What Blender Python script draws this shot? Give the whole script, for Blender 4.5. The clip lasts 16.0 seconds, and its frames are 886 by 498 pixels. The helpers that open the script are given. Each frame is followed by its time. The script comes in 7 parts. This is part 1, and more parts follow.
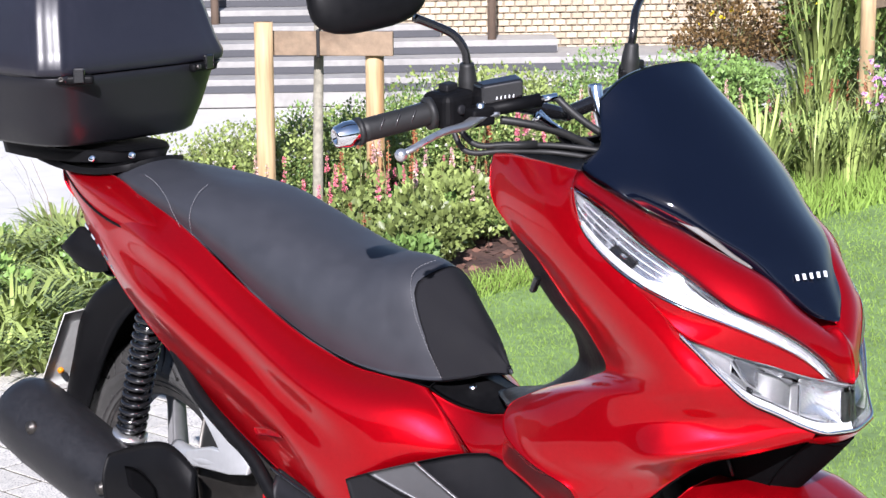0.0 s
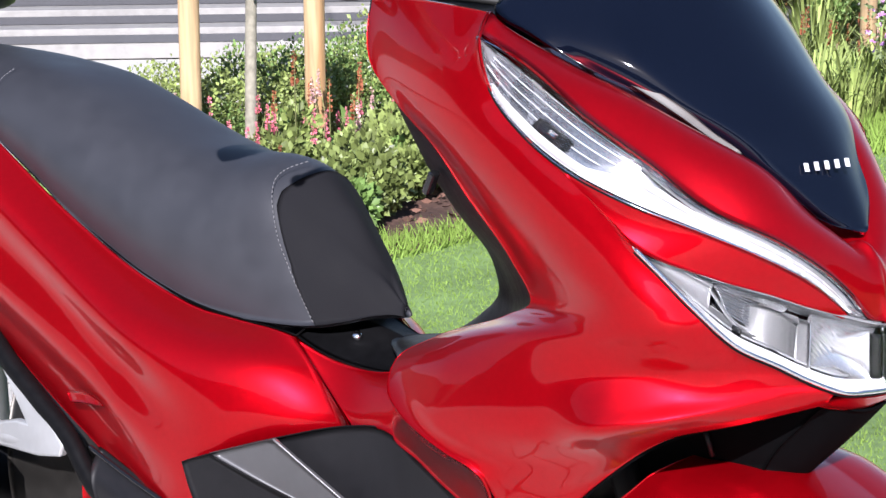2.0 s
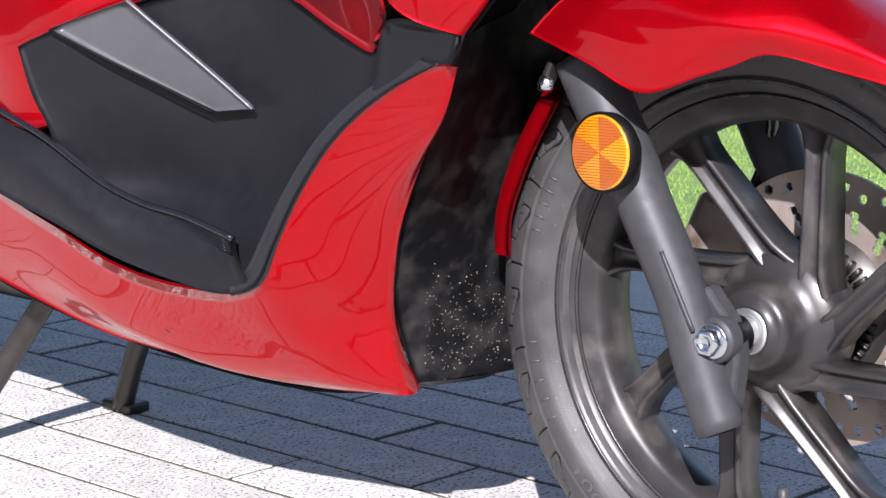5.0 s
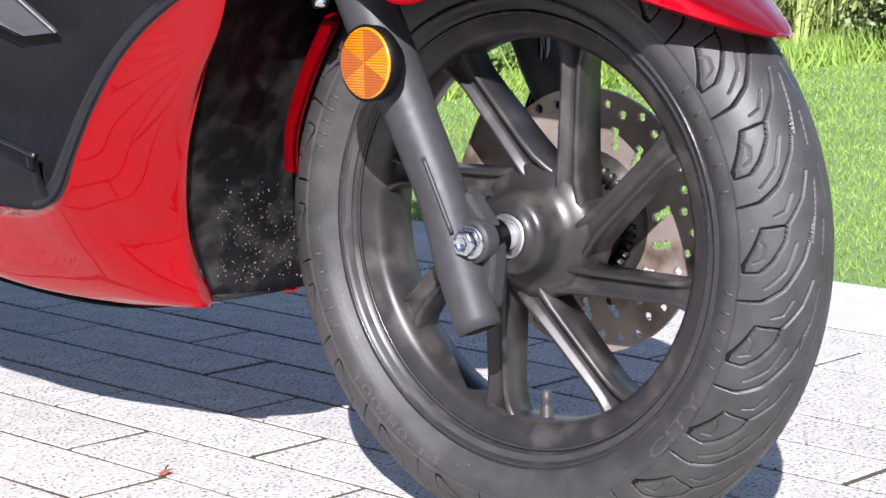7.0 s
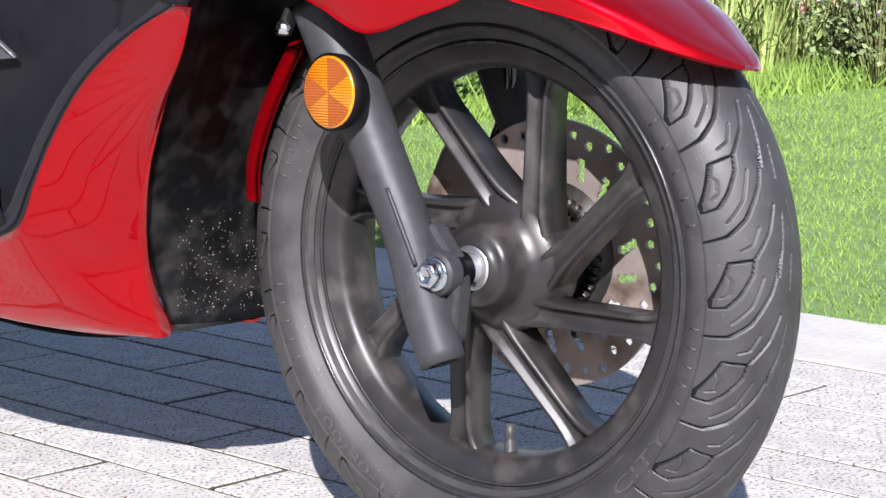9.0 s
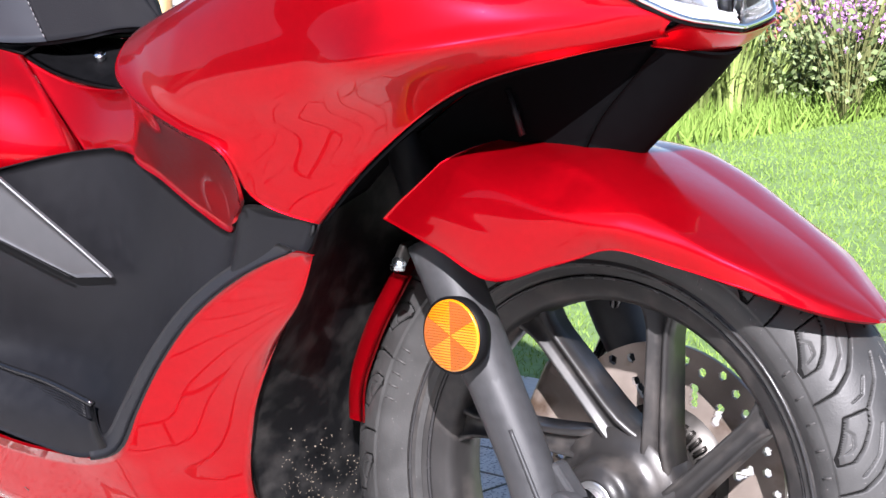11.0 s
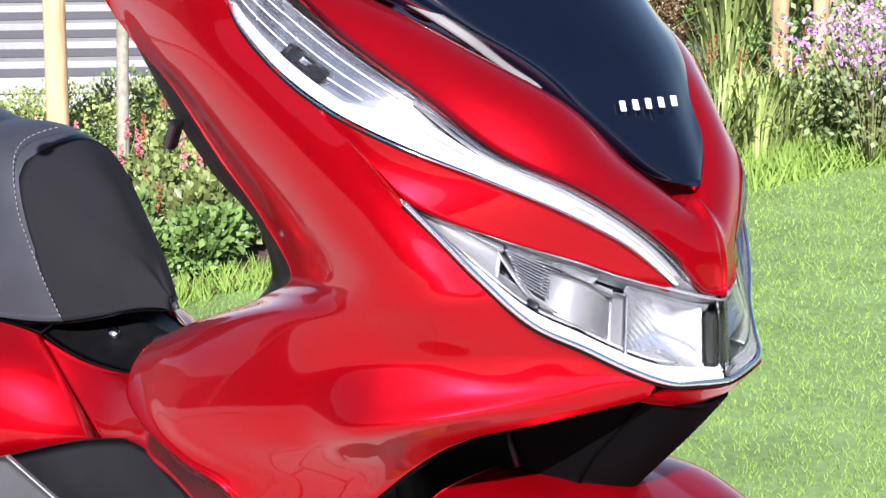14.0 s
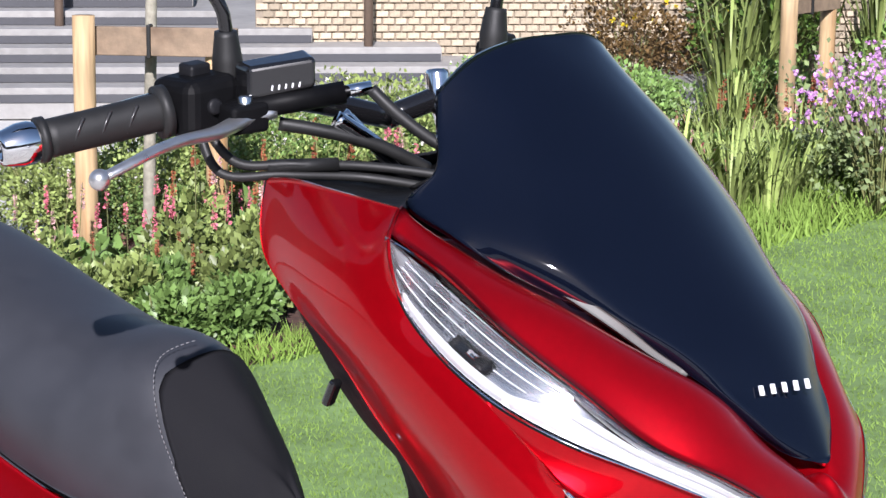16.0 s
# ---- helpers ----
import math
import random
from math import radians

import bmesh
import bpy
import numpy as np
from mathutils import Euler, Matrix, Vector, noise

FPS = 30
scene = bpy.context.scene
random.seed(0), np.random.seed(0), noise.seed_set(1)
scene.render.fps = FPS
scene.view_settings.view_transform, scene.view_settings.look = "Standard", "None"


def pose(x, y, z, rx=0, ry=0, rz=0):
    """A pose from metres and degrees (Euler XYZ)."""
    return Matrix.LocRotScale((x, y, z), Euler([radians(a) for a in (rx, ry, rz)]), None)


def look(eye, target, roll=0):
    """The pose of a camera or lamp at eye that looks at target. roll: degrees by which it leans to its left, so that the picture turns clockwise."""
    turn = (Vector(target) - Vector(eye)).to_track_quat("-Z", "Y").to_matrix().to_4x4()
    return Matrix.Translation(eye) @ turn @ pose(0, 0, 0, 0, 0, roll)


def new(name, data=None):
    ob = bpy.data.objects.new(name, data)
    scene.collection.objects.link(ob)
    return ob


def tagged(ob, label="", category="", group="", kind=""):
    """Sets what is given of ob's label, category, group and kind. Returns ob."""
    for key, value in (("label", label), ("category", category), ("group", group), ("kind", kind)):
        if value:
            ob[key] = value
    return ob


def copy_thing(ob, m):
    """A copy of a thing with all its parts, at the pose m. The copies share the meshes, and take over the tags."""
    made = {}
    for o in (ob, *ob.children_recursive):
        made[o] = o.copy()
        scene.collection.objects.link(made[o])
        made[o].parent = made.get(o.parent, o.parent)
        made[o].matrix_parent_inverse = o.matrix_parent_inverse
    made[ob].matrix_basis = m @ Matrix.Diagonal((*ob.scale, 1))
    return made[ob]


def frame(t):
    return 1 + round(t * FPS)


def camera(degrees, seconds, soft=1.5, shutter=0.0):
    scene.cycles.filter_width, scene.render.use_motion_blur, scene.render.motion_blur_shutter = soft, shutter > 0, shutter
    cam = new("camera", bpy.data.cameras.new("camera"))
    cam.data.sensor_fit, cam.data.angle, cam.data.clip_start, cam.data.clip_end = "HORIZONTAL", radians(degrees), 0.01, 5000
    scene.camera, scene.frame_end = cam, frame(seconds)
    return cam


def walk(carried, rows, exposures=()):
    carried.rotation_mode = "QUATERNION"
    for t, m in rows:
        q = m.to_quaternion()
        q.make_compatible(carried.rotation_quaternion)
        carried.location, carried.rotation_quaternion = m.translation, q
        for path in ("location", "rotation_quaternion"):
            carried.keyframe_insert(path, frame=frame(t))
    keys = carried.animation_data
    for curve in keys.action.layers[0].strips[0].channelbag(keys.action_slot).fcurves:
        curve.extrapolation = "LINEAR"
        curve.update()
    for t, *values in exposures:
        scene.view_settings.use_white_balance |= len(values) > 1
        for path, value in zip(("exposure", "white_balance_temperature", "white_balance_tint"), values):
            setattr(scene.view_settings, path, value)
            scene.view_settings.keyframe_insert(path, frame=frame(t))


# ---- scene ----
cam = camera(22.901, 16.0)
PATH = [
    (0, look((2.9516, -2.4650, 1.4473), (1.6154, -1.0304, 1.0518), -0.584)),
    (0.5, look((2.8671, -2.2605, 1.4197), (1.5190, -0.8410, 1.0106), -0.004)),
    (1, look((2.7479, -2.0771, 1.3613), (1.4178, -0.6369, 0.9653), 0.425)),
    (1.5, look((2.5818, -1.9112, 1.2710), (1.2498, -0.4724, 0.8766), -0.152)),
    (2, look((2.4519, -1.7386, 1.1697), (1.1238, -0.3003, 0.7606), -0.527)),
    (2.5, look((2.3924, -1.5703, 1.0528), (1.0643, -0.1314, 0.6457), -0.202)),
    (3, look((2.2826, -1.4928, 0.9593), (0.9681, -0.0395, 0.5592), 0.062)),
    (3.5, look((2.2021, -1.4388, 0.8488), (0.8651, 0.0001, 0.4719), -0.527)),
    (4, look((2.2008, -1.3764, 0.7659), (0.8412, 0.0474, 0.4133), -0.861)),
    (4.2, look((2.2135, -1.3556, 0.7224), (0.8437, 0.0569, 0.3640), -0.745)),
    (6.3, look((2.3444, -1.3501, 0.5472), (0.9914, 0.0851, 0.2162), 0.573)),
    (6.5, look((2.3687, -1.3473, 0.5404), (1.0175, 0.0900, 0.2109), 0.604)),
    (7, look((2.4389, -1.3296, 0.5250), (1.0958, 0.1170, 0.2029), 0.266)),
    (7.5, look((2.4892, -1.3006, 0.5141), (1.1530, 0.1544, 0.2014), 0.716)),
    (8, look((2.4921, -1.3019, 0.5125), (1.1729, 0.1678, 0.1970), 0.513)),
    (8.2, look((2.4873, -1.2957, 0.5127), (1.1662, 0.1727, 0.1988), 0.642)),
    (10.3, look((2.3067, -1.3849, 0.5968), (1.0038, 0.1062, 0.3153), 1.260)),
    (10.5, look((2.2993, -1.3931, 0.6152), (1.0120, 0.1118, 0.3358), 0.949)),
    (11, look((2.2848, -1.3845, 0.7225), (1.0170, 0.1294, 0.4048), 0.196)),
    (11.5, look((2.2896, -1.3738, 0.7888), (1.0196, 0.1335, 0.4497), 0.147)),
    (12, look((2.2913, -1.3719, 0.8578), (1.0134, 0.1215, 0.4883), -0.144)),
    (12.5, look((2.3038, -1.3586, 0.8943), (1.0208, 0.1309, 0.5262), -0.460)),
    (13, look((2.3122, -1.3525, 0.9300), (1.0294, 0.1376, 0.5643), -0.679)),
    (13.5, look((2.3152, -1.3598, 0.9711), (1.0297, 0.1292, 0.6098), -0.648)),
    (14, look((2.3161, -1.3726, 1.0178), (1.0261, 0.1135, 0.6607), -0.398)),
    (14.5, look((2.3142, -1.3902, 1.0837), (1.0281, 0.0993, 0.7270), 0.089)),
    (15, look((2.2989, -1.4168, 1.1766), (1.0151, 0.0716, 0.8073), -0.311)),
    (15.5, look((2.2850, -1.4861, 1.2389), (1.0136, 0.0101, 0.8584), 0.333)),
    (16, look((2.2607, -1.5247, 1.2704), (0.9919, -0.0258, 0.8917), 0.407)),
]
EXPOSURES = [(0, .96), (3.0, .95), (4.2, 1.06), (6.3, 1.20), (7.3, 1.04), (8.2, .96), (10.4, 1.20), (11.0, 1.47), (11.8, 1.63), (12.6, 1.74), (13.3, 1.57), (14.0, 1.19), (15.0, .87), (16.0, .67)]
walk(cam, PATH, exposures=[(t, stops, 6120, 17) for t, stops in EXPOSURES])

# ---------------------------------------------------------------- world and light
SUN = Vector((0.62, -0.78, 0.60)).normalized()      # towards the sun
world = bpy.data.worlds.new("sky")
scene.world = world
world.use_nodes = True
wn = world.node_tree.nodes
sky = wn.new("ShaderNodeTexSky")
sky.sky_type = 'NISHITA'
sky.sun_disc = False
sky.sun_elevation = math.asin(SUN.z)
sky.sun_rotation = math.atan2(SUN.x, SUN.y)
sky.air_density, sky.dust_density, sky.ozone_density = 1.0, 0.6, 1.0
world.node_tree.links.new(sky.outputs[0], wn["Background"].inputs[0])
wn["Background"].inputs[1].default_value = 0.072
lamp = bpy.data.lights.new("sun", 'SUN')
lamp.energy, lamp.angle, lamp.color = 5.0, radians(0.5), (1.0, 0.965, 0.935)
sun = new("sun", lamp)
sun.matrix_world = look(SUN * 30, (0, 0, 0))

# ---------------------------------------------------------------- materials


def mat(name, color, rough=0.5, metal=0.0, coat=0.0, coat_rough=0.03, scale=60.0, vary=0.12, rough_vary=0.1,
        bump=0.0, bump_scale=400.0, trans=0.0, ior=1.45, spec=0.5, coat_ior=1.5, island=0.0, second=None, second_scale=4.0, second_range=(0.5, 0.65)):
    """A painted, moulded or grown surface: grain and blotches at two scales, and a fine relief."""
    m = bpy.data.materials.new(name)
    m.use_nodes = True
    n, l = m.node_tree.nodes, m.node_tree.links
    b = n["Principled BSDF"]
    tc = n.new("ShaderNodeTexCoord")
    t1 = n.new("ShaderNodeTexNoise")
    t1.inputs["Scale"].default_value, t1.inputs["Detail"].default_value = scale, 6
    t2 = n.new("ShaderNodeTexNoise")
    t2.inputs["Scale"].default_value, t2.inputs["Detail"].default_value = scale / 9, 3
    l.new(tc.outputs["Object"], t1.inputs["Vector"])
    l.new(tc.outputs["Object"], t2.inputs["Vector"])
    add = n.new("ShaderNodeMath")
    add.operation = 'ADD'
    l.new(t1.outputs["Fac"], add.inputs[0])
    l.new(t2.outputs["Fac"], add.inputs[1])
    mr = n.new("ShaderNodeMapRange")
    mr.inputs["From Min"].default_value, mr.inputs["From Max"].default_value = 0.7, 1.3
    mr.inputs["To Min"].default_value, mr.inputs["To Max"].default_value = 1 - vary, 1 + vary
    l.new(add.outputs[0], mr.inputs["Value"])
    mul = n.new("ShaderNodeMix")
    mul.data_type, mul.blend_type = 'RGBA', 'MULTIPLY'
    mul.inputs["Factor"].default_value = 1.0
    mul.inputs["A"].default_value = (*color, 1)
    if second:
        t3 = n.new("ShaderNodeTexNoise")
        t3.inputs["Scale"].default_value, t3.inputs["Detail"].default_value = second_scale, 5
        l.new(tc.outputs["Object"], t3.inputs["Vector"])
        m3 = n.new("ShaderNodeMapRange")
        m3.inputs["From Min"].default_value, m3.inputs["From Max"].default_value = second_range
        l.new(t3.outputs["Fac"], m3.inputs["Value"])
        mx = n.new("ShaderNodeMix")
        mx.data_type = 'RGBA'
        mx.inputs["A"].default_value, mx.inputs["B"].default_value = (*color, 1), (*second, 1)
        l.new(m3.outputs["Result"], mx.inputs["Factor"])
        l.new(mx.outputs["Result"], mul.inputs["A"])
    fac = mr.outputs["Result"]
    if island:
        g = n.new("ShaderNodeNewGeometry")
        m4 = n.new("ShaderNodeMapRange")
        m4.inputs["To Min"].default_value, m4.inputs["To Max"].default_value = 1 - island, 1 + island
        l.new(g.outputs["Random Per Island"], m4.inputs["Value"])
        oi = n.new("ShaderNodeObjectInfo")
        m5 = n.new("ShaderNodeMapRange")
        m5.inputs["To Min"].default_value, m5.inputs["To Max"].default_value = 1 - island * 0.5, 1 + island * 0.5
        l.new(oi.outputs["Random"], m5.inputs["Value"])
        k = n.new("ShaderNodeMath")
        k.operation = 'MULTIPLY'
        l.new(fac, k.inputs[0])
        l.new(m4.outputs["Result"], k.inputs[1])
        k2 = n.new("ShaderNodeMath")
        k2.operation = 'MULTIPLY'
        l.new(k.outputs[0], k2.inputs[0])
        l.new(m5.outputs["Result"], k2.inputs[1])
        fac = k2.outputs[0]
    cc = n.new("ShaderNodeCombineColor")
    for i in range(3):
        l.new(fac, cc.inputs[i])
    l.new(cc.outputs[0], mul.inputs["B"])
    l.new(mul.outputs["Result"], b.inputs["Base Color"])
    rr = n.new("ShaderNodeMapRange")
    rr.inputs["From Min"].default_value, rr.inputs["From Max"].default_value = 0.7, 1.3
    rr.inputs["To Min"].default_value, rr.inputs["To Max"].default_value = max(rough * (1 - rough_vary), 0.0), min(rough * (1 + rough_vary), 1)
    l.new(add.outputs[0], rr.inputs["Value"])
    l.new(rr.outputs["Result"], b.inputs["Roughness"])
    b.inputs["Metallic"].default_value = metal
    b.inputs["Coat Weight"].default_value, b.inputs["Coat Roughness"].default_value = coat, coat_rough
    b.inputs["Coat IOR"].default_value = coat_ior
    b.inputs["Transmission Weight"].default_value, b.inputs["IOR"].default_value = trans, ior
    b.inputs["Specular IOR Level"].default_value = spec
    if bump:
        t4 = n.new("ShaderNodeTexNoise")
        t4.inputs["Scale"].default_value, t4.inputs["Detail"].default_value = bump_scale, 3
        l.new(tc.outputs["Object"], t4.inputs["Vector"])
        bp = n.new("ShaderNodeBump")
        bp.inputs["Strength"].default_value, bp.inputs["Distance"].default_value = bump, 0.3 / bump_scale
        l.new(t4.outputs["Fac"], bp.inputs["Height"])
        l.new(bp.outputs["Normal"], b.inputs["Normal"])
    return m


RED = mat("red_metallic_paint", (0.47, 0.0012, 0.0060), 0.38, 0.78, 1.0, 0.006, 1400, 0.05, 0.08, 0.02, 3000, spec=0.06, coat_ior=1.31)
BLACK = mat("black_moulded_plastic", (0.0042, 0.0042, 0.0048), 0.50, 0, 0, 0.1, 90, 0.2, 0.15, 0.25, 1400, spec=0.13)
# darker, duller copy of BLACK: the shade inside recesses put into the colour
SHADEDBLACK = mat("shaded_matt_black", (0.0022, 0.0022, 0.0026), 0.85, 0, 0, 0.1, 90, 0.2, 0.1, 0.2, 1400, spec=0.04)
GREYBLACK = mat("charcoal_plastic", (0.009, 0.009, 0.0105), 0.46, 0, 0, 0.1, 90, 0.15, 0.15, 0.25, 1600, spec=0.25)
GLOSSBLACK = mat("gloss_black", (0.008, 0.008, 0.009), 0.15, 0, 0.6, 0.05, 40, 0.1, 0.2)
VISOR = mat("smoked_screen", (0.0026, 0.0042, 0.0105), 0.05, 0, 0, 0.02, 10, 0.1, 0.3, spec=0.42)
SEAT = mat("black_vinyl", (0.029, 0.0305, 0.037), 0.46, 0, 0, 0.1, 30, 0.12, 0.12, 0.35, 1500, spec=0.45)
SEATF = mat("black_grained_vinyl", (0.0105, 0.0105, 0.0125), 0.78, 0, 0, 0.1, 30, 0.12, 0.12, 0.8, 900, spec=0.12)
THREAD = mat("grey_thread", (0.17, 0.17, 0.18), 0.8)
CHROME = mat("chrome", (0.86, 0.87, 0.88), 0.06, 1.0, 0, 0.1, 20, 0.03, 0.3)
ALU = mat("cast_aluminium", (0.62, 0.62, 0.62), 0.32, 0.9, 0, 0.1, 70, 0.08, 0.2, 0.1, 900)
SILVER = mat("silver_paint", (0.58, 0.59, 0.60), 0.36, 0.5, 0, 0.1, 80, 0.06, 0.15)
GREYTRIMD = mat("charcoal_satin_trim", (0.018, 0.018, 0.020), 0.42, 0, 0, 0.1, 80, 0.08, 0.15, 0.2, 1500, spec=0.3)
GREYTRIM = mat("grey_satin_trim", (0.085, 0.085, 0.090), 0.36, 0.3, 0, 0.1, 80, 0.06, 0.15, 0.15, 1500)
RUBBER = mat("tyre_rubber", (0.044, 0.043, 0.042), 0.50, 0, 0, 0.1, 45, 0.3, 0.2, 0.3, 700, spec=0.5, second=(0.22, 0.21, 0.20), second_scale=420, second_range=(0.69, 0.76))
GRIP = mat("grip_rubber", (0.012, 0.012, 0.012), 0.55, 0, 0, 0.1, 60, 0.2, 0.15, 0.2, 900)
RIM = mat("dark_rim_paint", (0.026, 0.0245, 0.024), 0.36, 0.1, 0, 0.25, 50, 0.15, 0.2, 0.15, 900, second=(0.056, 0.050, 0.046), second_scale=25)
FORK = mat("grey_fork_paint", (0.045, 0.045, 0.047), 0.48, 0.2, 0, 0.2, 120, 0.14, 0.15, 0.45, 1300, spec=0.4)
STEEL = mat("brushed_disc_steel", (0.36, 0.30, 0.26), 0.42, 0.5, 0, 0.1, 60, 0.15, 0.2, second=(0.16, 0.11, 0.08), second_scale=22)
DARKSTEEL = mat("dark_steel", (0.07, 0.065, 0.06), 0.45, 0.8, 0, 0.1, 60, 0.2, 0.2)
ZINC = mat("zinc_bolt", (0.62, 0.66, 0.68), 0.25, 1.0, 0, 0.1, 200, 0.1, 0.2)
AMBER = mat("amber_reflector", (0.62, 0.215, 0.004), 0.16, 0, 0.7, 0.05, 60, 0.1, 0.1, 1.0, 420, spec=0.6)
AMBERD = mat("deep_amber_prism", (0.30, 0.068, 0.003), 0.22, 0, 0.5, 0.05, 60, 0.1, 0.1, 1.0, 420, spec=0.6)
# darker unworn rubber, with the shade of the deep grooves put into its colour
GROOVESHADE = mat("shaded_tread_groove", (0.0075, 0.0072, 0.007), 0.8, 0, 0, 0.1, 60, 0.3, 0.1, spec=0.15)
DUSTY = mat("dusty_black_plastic", (0.0045, 0.0045, 0.005), 0.55, 0, 0, 0.1, 90, 0.2, 0.15, 0.25, 1400, spec=0.13, second=(0.040, 0.038, 0.036), second_scale=34, second_range=(0.45, 0.80))
MUD = mat("dried_mud", (0.20, 0.165, 0.125), 0.9, 0, 0, 0.1, 300, 0.3, 0.1)
RIMGREY = mat("satin_grey_rim", (0.20, 0.20, 0.205), 0.42, 0.4, 0, 0.1, 60, 0.12, 0.15)
RIMLIP = mat("polished_rim_lip", (0.035, 0.034, 0.035), 0.26, 0.2, 0, 0.1, 60, 0.12, 0.15)
LENS = mat("clear_lens", (1, 1, 1), 0.0, 0, 0, 0, 10, 0, 0, trans=1.0, ior=1.3)
LAMPSILVER = mat("lamp_reflector", (0.66, 0.67, 0.69), 0.13, 1.0, 0, 0.1, 30, 0.05, 0.5, 0.2, 500)
LAMPGREY = mat("lamp_housing", (0.36, 0.37, 0.40), 0.22, 0.85, 0, 0.1, 30, 0.2, 0.4)
SLOT = mat("grey_slot_plastic", (0.13, 0.13, 0.125), 0.5, spec=0.3)
LIGHTBAR = mat("frosted_light_guide", (0.54, 0.55, 0.57), 0.24, 0.35, 0.8, 0.05, 40, 0.05, 0.2)
FROST = mat("frosted_barrel", (0.26, 0.262, 0.27), 0.34, 0.80, 0, 0.1, 40, 0.06, 0.2)
LAMPSOFT = mat("matt_lamp_trim", (0.30, 0.305, 0.315), 0.42, 0.55, 0.4, 0.05, 40, 0.08, 0.2)
BOWL = mat("bright_lamp_bowl", (0.60, 0.61, 0.63), 0.16, 0.85, 0, 0.1, 40, 0.06, 0.3)
LAMPDARK = mat("smoked_lamp_seal", (0.010, 0.012, 0.028), 0.18, 0, 0.7, 0.05, 40, 0.1, 0.2)
CASE = mat("top_case_plastic", (0.010, 0.010, 0.0125), 0.42, 0, 0.1, 0.2, 80, 0.1, 0.12, 0.3, 1500, spec=0.32)
CASELID = mat("top_case_lid_plastic", (0.014, 0.014, 0.021), 0.38, 0, 0.15, 0.25, 80, 0.1, 0.12, 0.3, 1500, spec=0.45)
EXH = mat("muffler_black", (0.016, 0.016, 0.018), 0.42, 0.2, 0, 0.1, 120, 0.2, 0.15, 0.25, 1400)
WHITE = mat("white_lettering", (0.75, 0.76, 0.78), 0.35)
PLATE = mat("plate_grey", (0.50, 0.50, 0.48), 0.5)
RUBBERMARK = mat("worn_rubber_print", (0.060, 0.057, 0.055), 0.5, spec=0.4)

# ---------------------------------------------------------------- shape helpers


def curve(pts, n):
    """n points along a smooth line through pts."""
    p = np.array(pts, float)
    d = np.linalg.norm(np.diff(p, axis=0), axis=1) + 1e-9
    t = np.concatenate([[0], np.cumsum(d)])
    if len(p) == 2:
        u = np.linspace(0, 1, n)[:, None]
        return p[0] * (1 - u) + p[1] * u
    m = np.empty_like(p)
    s = np.diff(p, axis=0) / d[:, None]
    m[1:-1] = (s[:-1] * d[1:, None] + s[1:] * d[:-1, None]) / (d[:-1] + d[1:])[:, None]
    m[0], m[-1] = 1.5 * s[0] - 0.5 * m[1], 1.5 * s[-1] - 0.5 * m[-2]
    q = np.linspace(0, t[-1], n)
    k = np.clip(np.searchsorted(t, q, side="right") - 1, 0, len(p) - 2)
    h = d[k][:, None]
    u = ((q - t[k]) / d[k])[:, None]
    return ((2 * u**3 - 3 * u**2 + 1) * p[k] + (u**3 - 2 * u**2 + u) * h * m[k] + (-2 * u**3 + 3 * u**2) * p[k + 1] + (u**3 - u**2) * h * m[k + 1])


def grid(cols, nu, nv):
    """A smooth net through columns of points."""
    c = np.array([curve(col, nv) for col in cols])
    return np.stack([curve(c[:, j], nu) for j in range(nv)], 1) if len(cols) > 1 else c


def mesh_of(verts, faces, name="m", smooth=True):
    me = bpy.data.meshes.new(name)
    me.from_pydata([tuple(v) for v in verts], [], [tuple(f) for f in faces])
    me.update()
    if smooth:
        me.polygons.foreach_set("use_smooth", [True] * len(me.polygons))
    return me


def link(name, me, material, parent=None, label=""):
    me.materials.append(material)
    ob = new(name, me)
    if parent is not None:
        ob.parent = parent
        ob.matrix_parent_inverse = parent.matrix_world.inverted() if parent.type == 'EMPTY' else Matrix.Identity(4)
    return tagged(ob, label)


def part(name, bm, material, parent, label="", smooth=True):
    me = bpy.data.meshes.new(name)
    bm.normal_update()
    bm.to_mesh(me)
    bm.free()
    if smooth:
        me.polygons.foreach_set("use_smooth", [True] * len(me.polygons))
    return link(name, me, material, parent, label)


